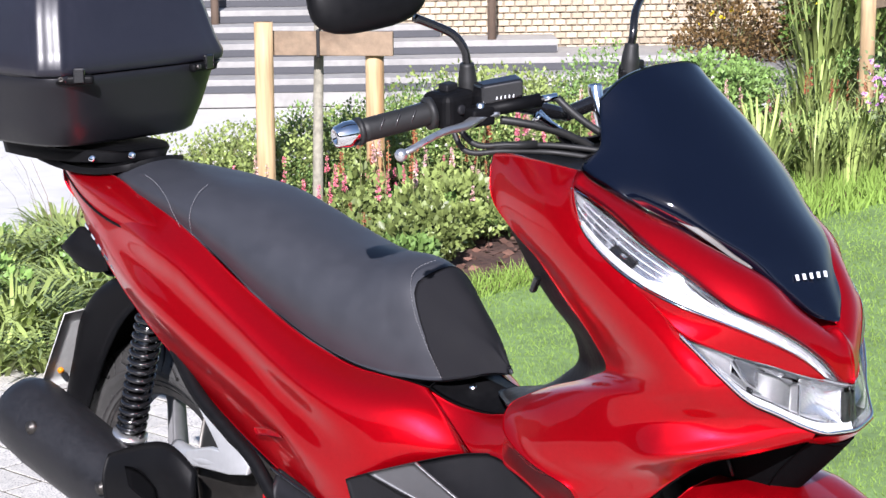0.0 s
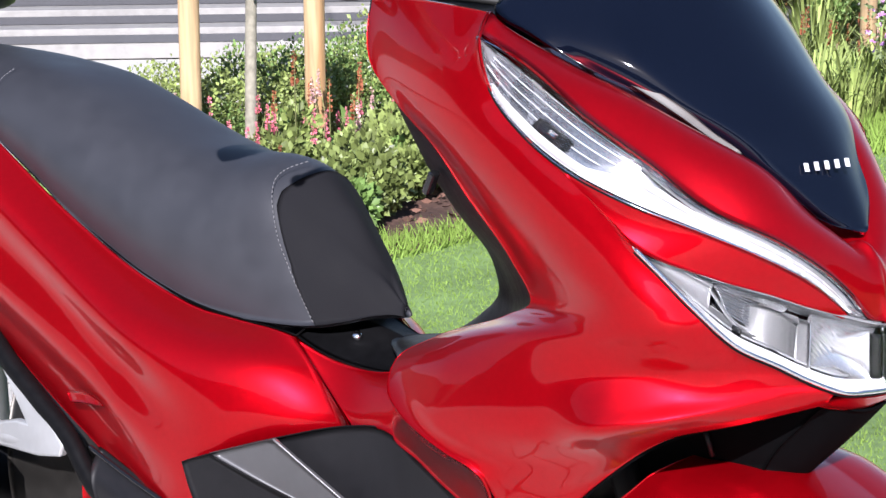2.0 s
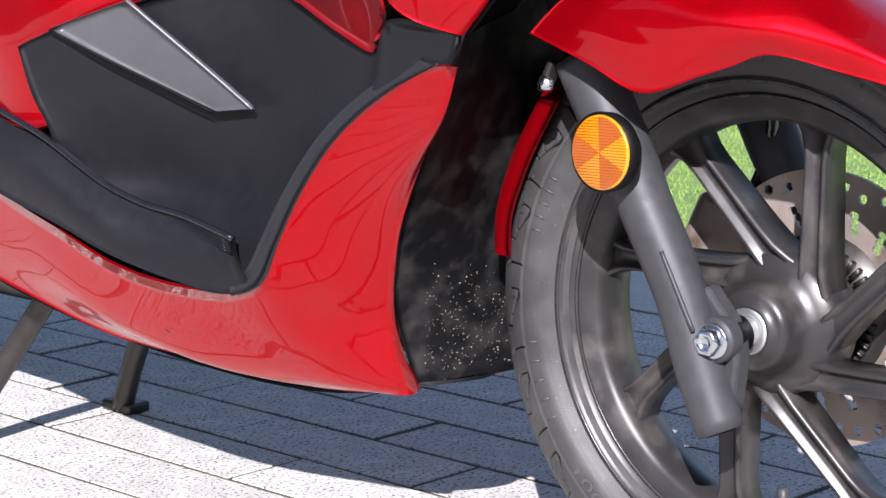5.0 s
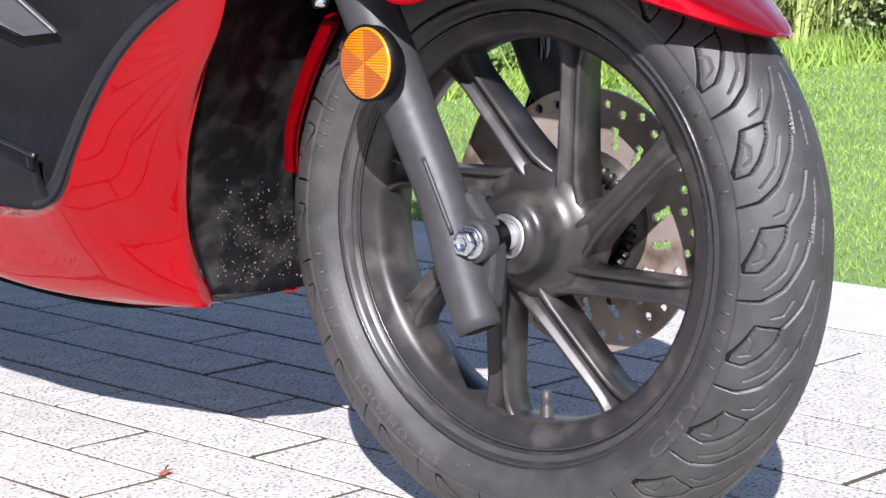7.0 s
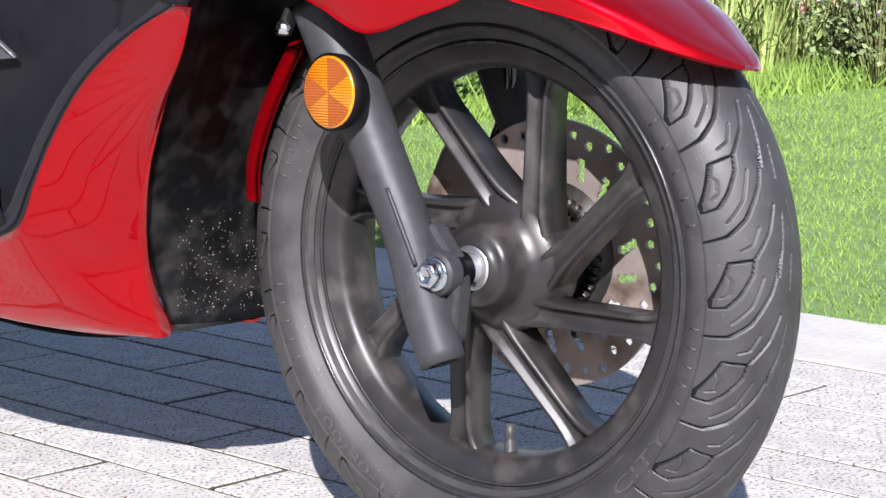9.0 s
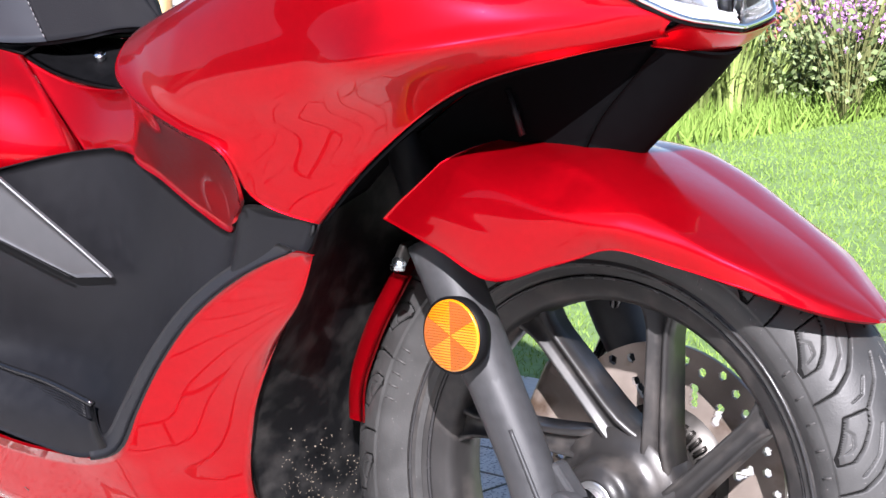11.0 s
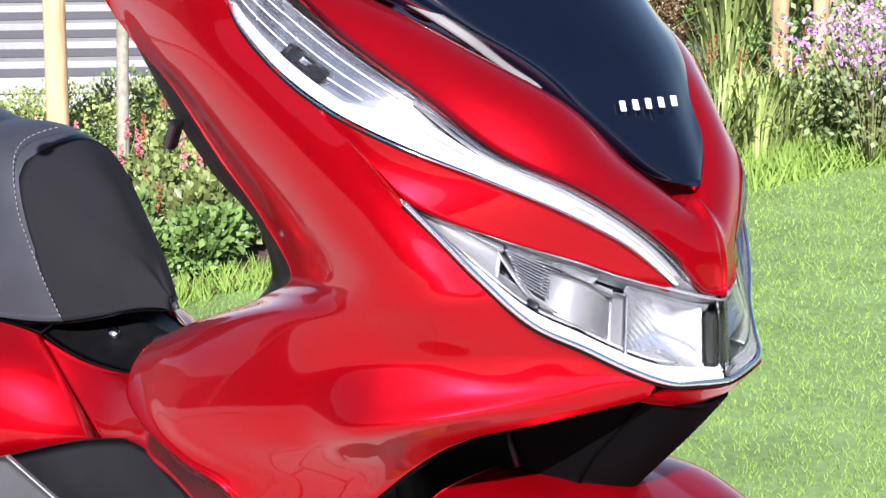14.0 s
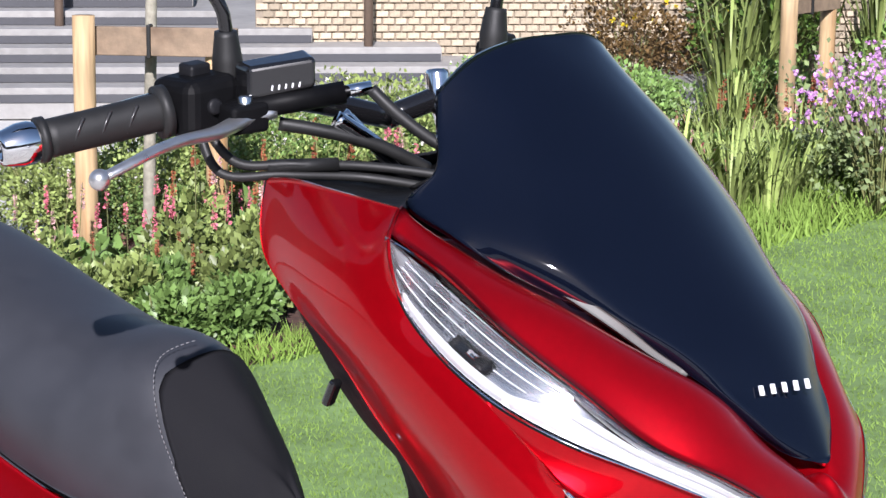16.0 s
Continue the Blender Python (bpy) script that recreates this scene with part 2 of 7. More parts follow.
def shell(g, thick=0.003, out=(0, -1, 0), flip=False, lip=0.0012):
    """Verts and faces of a sheet with thickness and rounded rims, from a net of points."""
    nu, nv, _ = g.shape
    du = np.gradient(g, axis=0)
    dv = np.gradient(g, axis=1)
    n = np.cross(du, dv)
    n /= np.linalg.norm(n, axis=2)[:, :, None] + 1e-12
    if (n.reshape(-1, 3) @ np.array(out, float)).sum() < 0:
        n = -n
        turn = True
    else:
        turn = False
    verts = list(g.reshape(-1, 3))
    idx = lambda i, j: i * nv + j
    faces = []
    for i in range(nu - 1):
        for j in range(nv - 1):
            f = (idx(i, j), idx(i + 1, j), idx(i + 1, j + 1), idx(i, j + 1))
            faces.append(f[::-1] if turn else f)
    ring = [(i, 0) for i in range(nu)] + [(nu - 1, j) for j in range(1, nv)] + [(i, nv - 1) for i in range(nu - 2, -1, -1)] + [(0, j) for j in range(nv - 2, 0, -1)]
    base1 = len(verts)
    for i, j in ring:
        ii, jj = min(max(i, 1), nu - 2), min(max(j, 1), nv - 2)
        o = g[i, j] - g[ii, jj]
        o = o / (np.linalg.norm(o) + 1e-9)
        verts.append(g[i, j] + o * lip - n[i, j] * lip)
    base2 = len(verts)
    for i, j in ring:
        verts.append(g[i, j] - n[i, j] * thick)
    k = len(ring)
    for a in range(k):
        b = (a + 1) % k
        f1 = (idx(*ring[a]), base1 + a, base1 + b, idx(*ring[b]))
        f2 = (base1 + a, base2 + a, base2 + b, base1 + b)
        faces += [f1, f2] if turn else [f1[::-1], f2[::-1]]
    return verts, faces


def panel(name, cols, material, parent, label="", nu=40, nv=20, thick=0.003, out=(0, -1, 0), both=True, lip=0.0012, form=None, far=1.0):
    """A moulded panel through columns of points, and its mirror image on the other side."""
    g = grid(cols, nu, nv)
    if form:
        g = form(g)
    v, f = shell(g, thick, out, lip=lip)
    ob = link(name, mesh_of(v, f, name), material, parent, label)
    if both:
        v2 = [(p[0], YC + (YC - p[1]) * far, p[2]) for p in v]
        link(name, mesh_of(v2, [q[::-1] for q in f], name), material, parent, label)
    return ob


YC = -0.045      # the middle plane of the body


def mirrored(cols, yc=YC):
    """Columns that run from the side to the middle, carried on to the other side."""
    out = []
    for c in cols:
        c = [(x, yc if y == 0 else y, z) for x, y, z in c]
        out.append(c + [(x, 2 * yc - y, z) for x, y, z in reversed(c) if abs(y - yc) > 1e-6])
    return out


def relax(g, times, weight, axis=1):
    """Fair a net: even out one coordinate between its neighbours, where the weight allows."""
    g = g.copy()
    for _ in range(times):
        q = g[:, :, axis]
        m = q.copy()
        m[1:-1, 1:-1] = (q[:-2, 1:-1] + q[2:, 1:-1] + q[1:-1, :-2] + q[1:-1, 2:]) / 4
        g[:, :, axis] = q + (m - q) * weight
    return g


def crease(g, line, amount, width, crisp=True, mid=None):
    """Raise (or sink) a net sideways along a line given in x and z; mid: the plane that parts the two sides."""
    p = np.array(line, float)
    q = g[:, :, [0, 2]]
    best = np.full(g.shape[:2], 9.0)
    end = np.ones(g.shape[:2])
    run = np.concatenate([[0], np.cumsum(np.linalg.norm(np.diff(p, axis=0), axis=1))])
    for k in range(len(p) - 1):
        d = p[k + 1] - p[k]
        h = np.clip(((q - p[k]) @ d) / (d @ d), 0, 1)
        w = np.linalg.norm(q - p[k] - h[:, :, None] * d, axis=2)
        u = (run[k] + h * np.linalg.norm(d)) / run[-1]
        near = w < best
        best = np.where(near, w, best)
        end = np.where(near, np.clip(np.minimum(u, 1 - u) * 5, 0, 1), end)
    t = np.clip(1 - best / width, 0, 1)
    t = t if crisp else t * t * (3 - 2 * t)
    side = -1.0 if mid is None else np.where(g[:, :, 1] < mid, -1.0, 1.0)
    out = g.copy()
    out[:, :, 1] += side * amount * t * end
    return out


def tube_data(pts, radius, n=12, steps=None, flat=(1.0, 1.0), caps=True):
    """A round bar along a smooth line; radius may be a list along it."""
    p = curve(pts, steps or max(2, 6 * (len(pts) - 1) + 1)) if len(pts) > 2 or steps else np.array(pts, float)
    m = len(p)
    r = np.interp(np.linspace(0, 1, m), np.linspace(0, 1, len(radius)), radius) if isinstance(radius, (list, tuple)) else np.full(m, radius)
    tan = np.gradient(p, axis=0)
    tan /= np.linalg.norm(tan, axis=1)[:, None] + 1e-12
    up = np.array([0, 0, 1.0]) if abs(tan[0][2]) < 0.9 else np.array([1.0, 0, 0])
    verts, faces = [], []
    a = np.cross(tan[0], up)
    a /= np.linalg.norm(a)
    for i in range(m):
        a = a - tan[i] * (a @ tan[i])
        a /= np.linalg.norm(a)
        b = np.cross(tan[i], a)
        for k in range(n):
            w = 2 * math.pi * k / n
            verts.append(p[i] + r[i] * (a * math.cos(w) * flat[0] + b * math.sin(w) * flat[1]))
    for i in range(m - 1):
        for k in range(n):
            k2 = (k + 1) % n
            faces.append((i * n + k, i * n + k2, (i + 1) * n + k2, (i + 1) * n + k))
    if caps:
        faces.append(tuple(range(n))[::-1])
        faces.append(tuple((m - 1) * n + k for k in range(n)))
    return verts, faces


def merge(*data):
    v, f = [], []
    for a, b in data:
        f += [tuple(i + len(v) for i in q) for q in b]
        v += [tuple(p) for p in a]
    return v, f


def tube(name, pts, radius, material, parent, label="", **kw):
    v, f = tube_data(pts, radius, **kw)
    return link(name, mesh_of(v, f, name), material, parent, label)


def lathe_data(profile, n=48, axis=(0, 1, 0), centre=(0, 0, 0), start=0.0, closed=False):
    """Turn a profile of (distance along the axis, radius) round the axis."""
    q = Vector((0, 0, 1)).rotation_difference(Vector(axis)).to_matrix()
    verts, faces = [], []
    k = len(profile)
    for i in range(n):
        w = start + 2 * math.pi * i / n
        for h, r in profile:
            verts.append(tuple(Vector(centre) + q @ Vector((r * math.cos(w), r * math.sin(w), h))))
    for i in range(n):
        i2 = (i + 1) % n
        for j in range(k if closed else k - 1):
            j2 = (j + 1) % k
            faces.append((i * k + j, i2 * k + j, i2 * k + j2, i * k + j2))
    return verts, faces


def lathe(name, profile, material, parent, label="", **kw):
    v, f = lathe_data(profile, **kw)
    return link(name, mesh_of(v, f, name), material, parent, label)


def box_bm(size, bevel=0.003, m=None, seg=2):
    bm = bmesh.new()
    bmesh.ops.create_cube(bm, size=1.0)
    bmesh.ops.scale(bm, vec=size, verts=bm.verts)
    if bevel:
        bmesh.ops.bevel(bm, geom=list(bm.edges), offset=bevel, segments=seg, affect='EDGES', profile=0.5)
    if m is not None:
        bm.transform(m)
    return bm


def box(name, size, m, material, parent, label="", bevel=0.003, seg=2):
    return part(name, box_bm(size, bevel, m, seg), material, parent, label, smooth=False)


def prism_bm(outline, depth, m=None, bevel=0.0015):
    """An outline in its own xy plane, given a depth along z, with rounded edges."""
    bm = bmesh.new()
    lo = [bm.verts.new((x, y, 0)) for x, y in outline]
    f = bm.faces.new(lo)
    r = bmesh.ops.extrude_face_region(bm, geom=[f])
    bmesh.ops.translate(bm, vec=(0, 0, depth), verts=[v for v in r["geom"] if isinstance(v, bmesh.types.BMVert)])
    bmesh.ops.recalc_face_normals(bm, faces=bm.faces)
    if bevel:
        bmesh.ops.bevel(bm, geom=list(bm.edges), offset=bevel, segments=2, affect='EDGES', profile=0.5)
    if m is not None:
        bm.transform(m)
    return bm


def root(name, at, label, category, group="", kind=""):
    ob = new(name)
    ob.empty_display_size = 0.05
    ob.location = at
    bpy.context.view_layer.update()
    return tagged(ob, label, category, group, kind)

# ---------------------------------------------------------------- the scooter
bike = root("scooter", (0.66, 0, 0), "glossy metallic red motor scooter with black seat parked on pale paving", "scooter")

# side cowls: columns run from the lamp edge back to the leg opening
COWL_A = [
    [(1.122, -.235, .972), (1.080, -.232, .975), (1.036, -.226, .977), (.988, -.216, .978), (.943, -.205, .973)],
    [(1.130, -.257, .951), (1.102, -.262, .945), (1.059, -.258, .938), (1.009, -.245, .928), (.958, -.225, .917)],
    [(1.155, -.262, .894), (1.133, -.270, .891), (1.100, -.268, .886), (1.054, -.255, .879), (1.001, -.232, .877)],
    [(1.198, -.264, .862), (1.177, -.272, .855), (1.144, -.270, .846), (1.106, -.260, .839), (1.054, -.235, .839)],
    [(1.236, -.262, .838), (1.222, -.272, .826), (1.196, -.272, .815), (1.160, -.262, .803), (1.094, -.230, .792)],
    [(1.306, -.253, .781), (1.290, -.268, .768), (1.262, -.270, .758), (1.210, -.255, .748), (1.131, -.216, .740)],
]
COWL_B = [
    [(1.346, -0.228, 0.729), (1.332, -0.255, 0.723), (1.304, -0.262, 0.718), (1.247, -0.250, 0.710), (1.146, -0.203, 0.698)],
    [(1.363, -0.215, 0.709), (1.339, -0.252, 0.707), (1.297, -0.262, 0.705), (1.221, -0.245, 0.698), (1.108, -0.193, 0.677)],
    [(1.369, -0.200, 0.696), (1.337, -0.250, 0.690), (1.264, -0.262, 0.681), (1.157, -0.245, 0.667), (1.004, -0.185, 0.636)],
    [(1.388, -0.165, 0.672), (1.349, -0.207, 0.663), (1.271, -0.237, 0.658), (1.145, -0.252, 0.639), (0.969, -0.200, 0.614)],
    [(1.411, -0.136, 0.653), (1.355, -0.187, 0.642), (1.287, -0.240, 0.630), (1.148, -0.262, 0.607), (0.986, -0.235, 0.589)],
]
RIDGE = [(1.427, -0.1125, 0.639), (1.376, -0.175, 0.631), (1.309, -0.242, 0.617), (1.168, -0.265, 0.585), (1.017, -0.250, 0.573)]
ARCH = [(1.418, -0.1035, 0.626), (1.373, -0.158, 0.613), (1.291, -0.185, 0.584), (1.226, -0.200, 0.533), (1.173, -0.202, 0.480)]


def towards_arch(k, bulge, rear):
    """A column between the ridge and the wheel-arch edge."""
    c = [np.array(p) * (1 - k) + np.array(q) * k + (0, -bulge, 0) for p, q in zip(RIDGE, ARCH)]
    return [tuple(p) for p in c[:4]] + [rear]


COWL_C = [RIDGE, towards_arch(.34, .006, (1.082, -.258, .551)), towards_arch(.64, .007, (1.125, -.252, .533)), towards_arch(.86, .004, (1.128, -.228, .500)), ARCH]


WING_TOP = ((1.20, 1.258, 1.346, 1.398, 1.43), (.640, .652, .666, .659, .646))
WING_LOW = ((1.20, 1.325, 1.383, 1.43), (.598, .6214, .6355, .643))


def fair_cowl(g):
    """Even the side cowl out, then raise the wing-shaped facet above the wheel arch."""
    g = relax(g, 240, 1.0)
    still = g.copy()
    g = crease(g, [(.98, .588), (1.10, .590), (1.20, .598), (1.32, .620), (1.43, .645)], .008, .085, False)
    i, j = np.arange(g.shape[0])[:, None], np.arange(g.shape[1])[None]
    keep = np.clip(np.minimum((g.shape[0] - 1 - i) / 22, np.minimum(j, g.shape[1] - 1 - j) / 12), 0, 1)[:, :, None]
    keep = keep * keep * (3 - 2 * keep)
    g = still * (1 - keep) + g * keep
    x, z = g[:, :, 0], g[:, :, 2]
    top, low = np.interp(x, *WING_TOP), np.interp(x, *WING_LOW)
    up = np.clip((top - z) / (top - low), 0, 1)
    down = np.clip(1 - (low - z) / .050, 0, 1)
    f = lambda q: q * q * (3 - 2 * q)
    size = .0175 * f(np.clip((x - 1.205) / .075, 0, 1)) * (1 - .75 * f(np.clip((x - 1.36) / .06, 0, 1)))
    lift = np.where(z > low, up, f(down)) * size
    lift[0], lift[-1], lift[:, 0], lift[:, -1] = 0, 0, 0, 0
    g[:, :, 1] -= lift
    return relax(g, 1, .5)


panel("side_cowl", COWL_A + COWL_B + COWL_C, RED, bike, "glossy metallic red side cowl", nu=170, nv=96, form=fair_cowl, far=.83)

# nose panel, from the lamp band up to the screen, whole across the middle
NOSE = [
    [(1.126, -.250, .954), (1.126, -.243, .961), (1.122, -.232, .971)],
    [(1.188, -.253, .929), (1.194, -.235, .932), (1.193, -.210, .934)],
    [(1.248, -.245, .887), (1.267, -.218, .891), (1.262, -.190, .905)],
    [(1.308, -.228, .848), (1.323, -.195, .856), (1.323, -.150, .864)],
    [(1.344, -.195, .810), (1.361, -.165, .824), (1.356, -.125, .841)],
    [(1.390, -.155, .781), (1.393, -.125, .793), (1.380, -.090, .795)],
    [(1.412, -.115, .752), (1.414, -.090, .766), (1.396, -.065, .775)],
    [(1.424, -.085, .726), (1.428, -.065, .742), (1.408, -.045, .777)],
    [(1.434, -.065, .700), (1.437, -.055, .712), (1.432, -.045, .744)],
    [(1.435, -.055, .697), (1.436, -.050, .696), (1.436, -.045, .695)],
]
FAR = 0.83       # the far half of the nose is seen a little narrower


def across(c, k):
    """A row of the nose carried over the middle to the far side; under the screen it dips out of sight."""
    if k < 7:
        x, y, z = c[-1]
        near, mid = list(c) + [(x - .020, min(-.055, y + .035), z - .022)], (x - .040, YC, z - .045)
    else:
        near, mid = [c[0], c[1], tuple((np.array(c[1]) + c[2]) / 2 + (.003, 0, 0))], c[2]
    return near + [mid] + [(x, YC + (YC - y) * FAR, z) for x, y, z in reversed(near)]


def fair_nose(g):
    """Take the waves out of the nose between its edges."""
    for k in range(3):
        g = relax(g, 12, 1.0, axis=k)
    return g


panel("nose_panel", [across(c, k) for k, c in enumerate(NOSE)], RED, bike, nu=64, nv=57, out=(1, 0, 0.5), both=False, form=fair_nose)

# light band above and lamp below
BAND = [
    [(1.130, -.257, .950), (1.127, -.257, .951)],
    [(1.167, -.255, .936), (1.149, -.262, .902)],
    [(1.210, -.252, .912), (1.186, -.264, .869)],
    [(1.248, -.245, .887), (1.236, -.262, .840)],
    [(1.308, -.228, .848), (1.305, -.248, .813)],
    [(1.344, -.195, .809), (1.345, -.215, .793)],
    [(1.390, -.155, .781), (1.387, -.170, .766)],
    [(1.412, -.115, .752), (1.408, -.130, .741)],
    [(1.424, -.085, .726), (1.414, -.100, .720)],
    [(1.434, -.062, .698), (1.420, -.080, .702)],
]


class Lamp:
    """The outer face of a lamp as a net, from which inner faces are laid at chosen depths."""

    def __init__(self, cols, far=False):
        self.g = grid(cols, 121, 31)
        self.far = far

    def at(self, u, v, depth):
        a, b = u * 120, v * 30
        i, j = min(int(a), 119), min(int(b), 29)
        a, b = a - i, b - j
        g = self.g
        p = (g[i, j] * (1 - b) + g[i, j + 1] * b) * (1 - a) + (g[i + 1, j] * (1 - b) + g[i + 1, j + 1] * b) * a
        w = np.array((-.75 - .25 * u, .6 * (1 - u ** 2), -.08))
        p = p + w / np.linalg.norm(w) * depth
        return np.array((p[0], YC + (YC - p[1]) * FAR if self.far else p[1], p[2]))

    def face(self, name, us, vs, depth, material, parent, label="", nu=30, nv=8, thick=.002):
        """A face over us x vs; depth is a function of the two fractions of that field."""
        lim = vs if callable(vs) else lambda a: vs
        net = []
        for i in range(nu):
            a = i / (nu - 1)
            v0, v1 = lim(a)
            net.append([self.at(us[0] + (us[1] - us[0]) * a, v0 + (v1 - v0) * j / (nv - 1), depth(a, j / (nv - 1))) for j in range(nv)])
        g = np.array(net)
        v, f = shell(g, thick, (1, 1 if self.far else -1, 0))
        return link(name, mesh_of(v, f, name), material, parent, label)

    def line(self, name, us, v, depth, radius, material, parent, label="", n=24):
        pts = [self.at(us[0] + (us[1] - us[0]) * k / (n - 1), v[0] + (v[1] - v[0]) * k / (n - 1), depth) for k in range(n)]
        q, f = tube_data(pts, radius, n=6, steps=n * 2)
        return link(name, mesh_of(q, f, name), material, parent, label)


for far in (False, True):
    L = Lamp(BAND, far)
    lamp_up = L.face("position_lamp", (0, 1), (0, 1), lambda a, b: .018 * min(1, 12 * a, 12 * (1 - a)), LAMPGREY, bike, "silvered lamp unit under a clear cover", nu=60, nv=8)
    L.face("cover", (0, 1), (0, 1), lambda a, b: 0, LENS, lamp_up, "clear lamp cover", nu=80, nv=8).visible_shadow = False
    L.face("side_wall", (.03, 1), (.955, 1.0), lambda a, b: .016 - .015 * b, LAMPSILVER, lamp_up, "chrome lower edge", nu=60, nv=4)
    L.face("light_guide", (.10, .99), lambda a: (.72 - .40 * max(0, min(1, (a - .30) / .14)), .925), lambda a, b: .009 - .005 * math.sin(math.pi * b), LIGHTBAR, lamp_up, "white running light strip", nu=100, nv=9)
    L.face("prism_edge", (.40, .99), lambda a: (.03, .05 + .13 * min(1, 5 * a)), lambda a, b: .003 + .003 * b, LAMPDARK, lamp_up, "smoked prism strip", nu=50, nv=5)
    L.face("upper_trim", (.44, .99), lambda a: (.17, .18 + .16 * min(1, 3 * a)), lambda a, b: .007 + .004 * b, LAMPSOFT, lamp_up, nu=50, nv=5)
    for k in range(2):
        L.line("edge_line", (.44, .98), (.085 + .055 * k, .085 + .055 * k), .0034, .0004, LAMPSILVER, lamp_up)
    for k in range(11):
        L.line("reflector_line", (.06, .44 - .006 * k), (.06 + .055 * k, .05 + .055 * k), .0145, .0004 if k % 3 else .0007, LAMPSILVER if k % 3 else LIGHTBAR, lamp_up)
    L.line("clip_line", (.46, .97), (.52, .56), .0035, .0004, LAMPSOFT, lamp_up)
    L.face("bulb_holder", (.225, .31), (.50, .70), lambda a, b: .011 - .003 * math.sin(math.pi * a), GLOSSBLACK, lamp_up, "dark bulb holder", nu=8, nv=6)
    L.face("bulb_clip", (.255, .275), (.54, .64), lambda a, b: .0075, LAMPSILVER, lamp_up, nu=4, nv=4)
    for k in range(12):
        L.line("edge_tooth", (.05 + .012 * k, .062 + .012 * k), (.93, .985), .004, .0006, BLACK, lamp_up, n=3)
    L.line("edge_seal", (.02, 1), (0, 0), .0002, .0006, BLACK, lamp_up, "black seal strip", n=40)
    L.line("edge_seal", (.02, .52), (1, 1), 0, .0010, BLACK, lamp_up, "black seal strip", n=40)

# red strip between the two lamps
STRIP = [
    [(1.236, -.262, .839), (1.238, -.262, .835)],
    [(1.305, -.248, .813), (1.273, -.260, .805)],
    [(1.345, -.215, .793), (1.306, -.253, .780)],
    [(1.387, -.170, .766), (1.353, -.206, .751)],
    [(1.408, -.130, .741), (1.386, -.156, .731)],
    [(1.414, -.100, .720), (1.406, -.121, .716)],
    [(1.419, -.081, .703), (1.418, -.089, .705)],
]
panel("lamp_surround", STRIP, RED, bike, nu=44, nv=10, out=(1, -1, 0), far=.83)

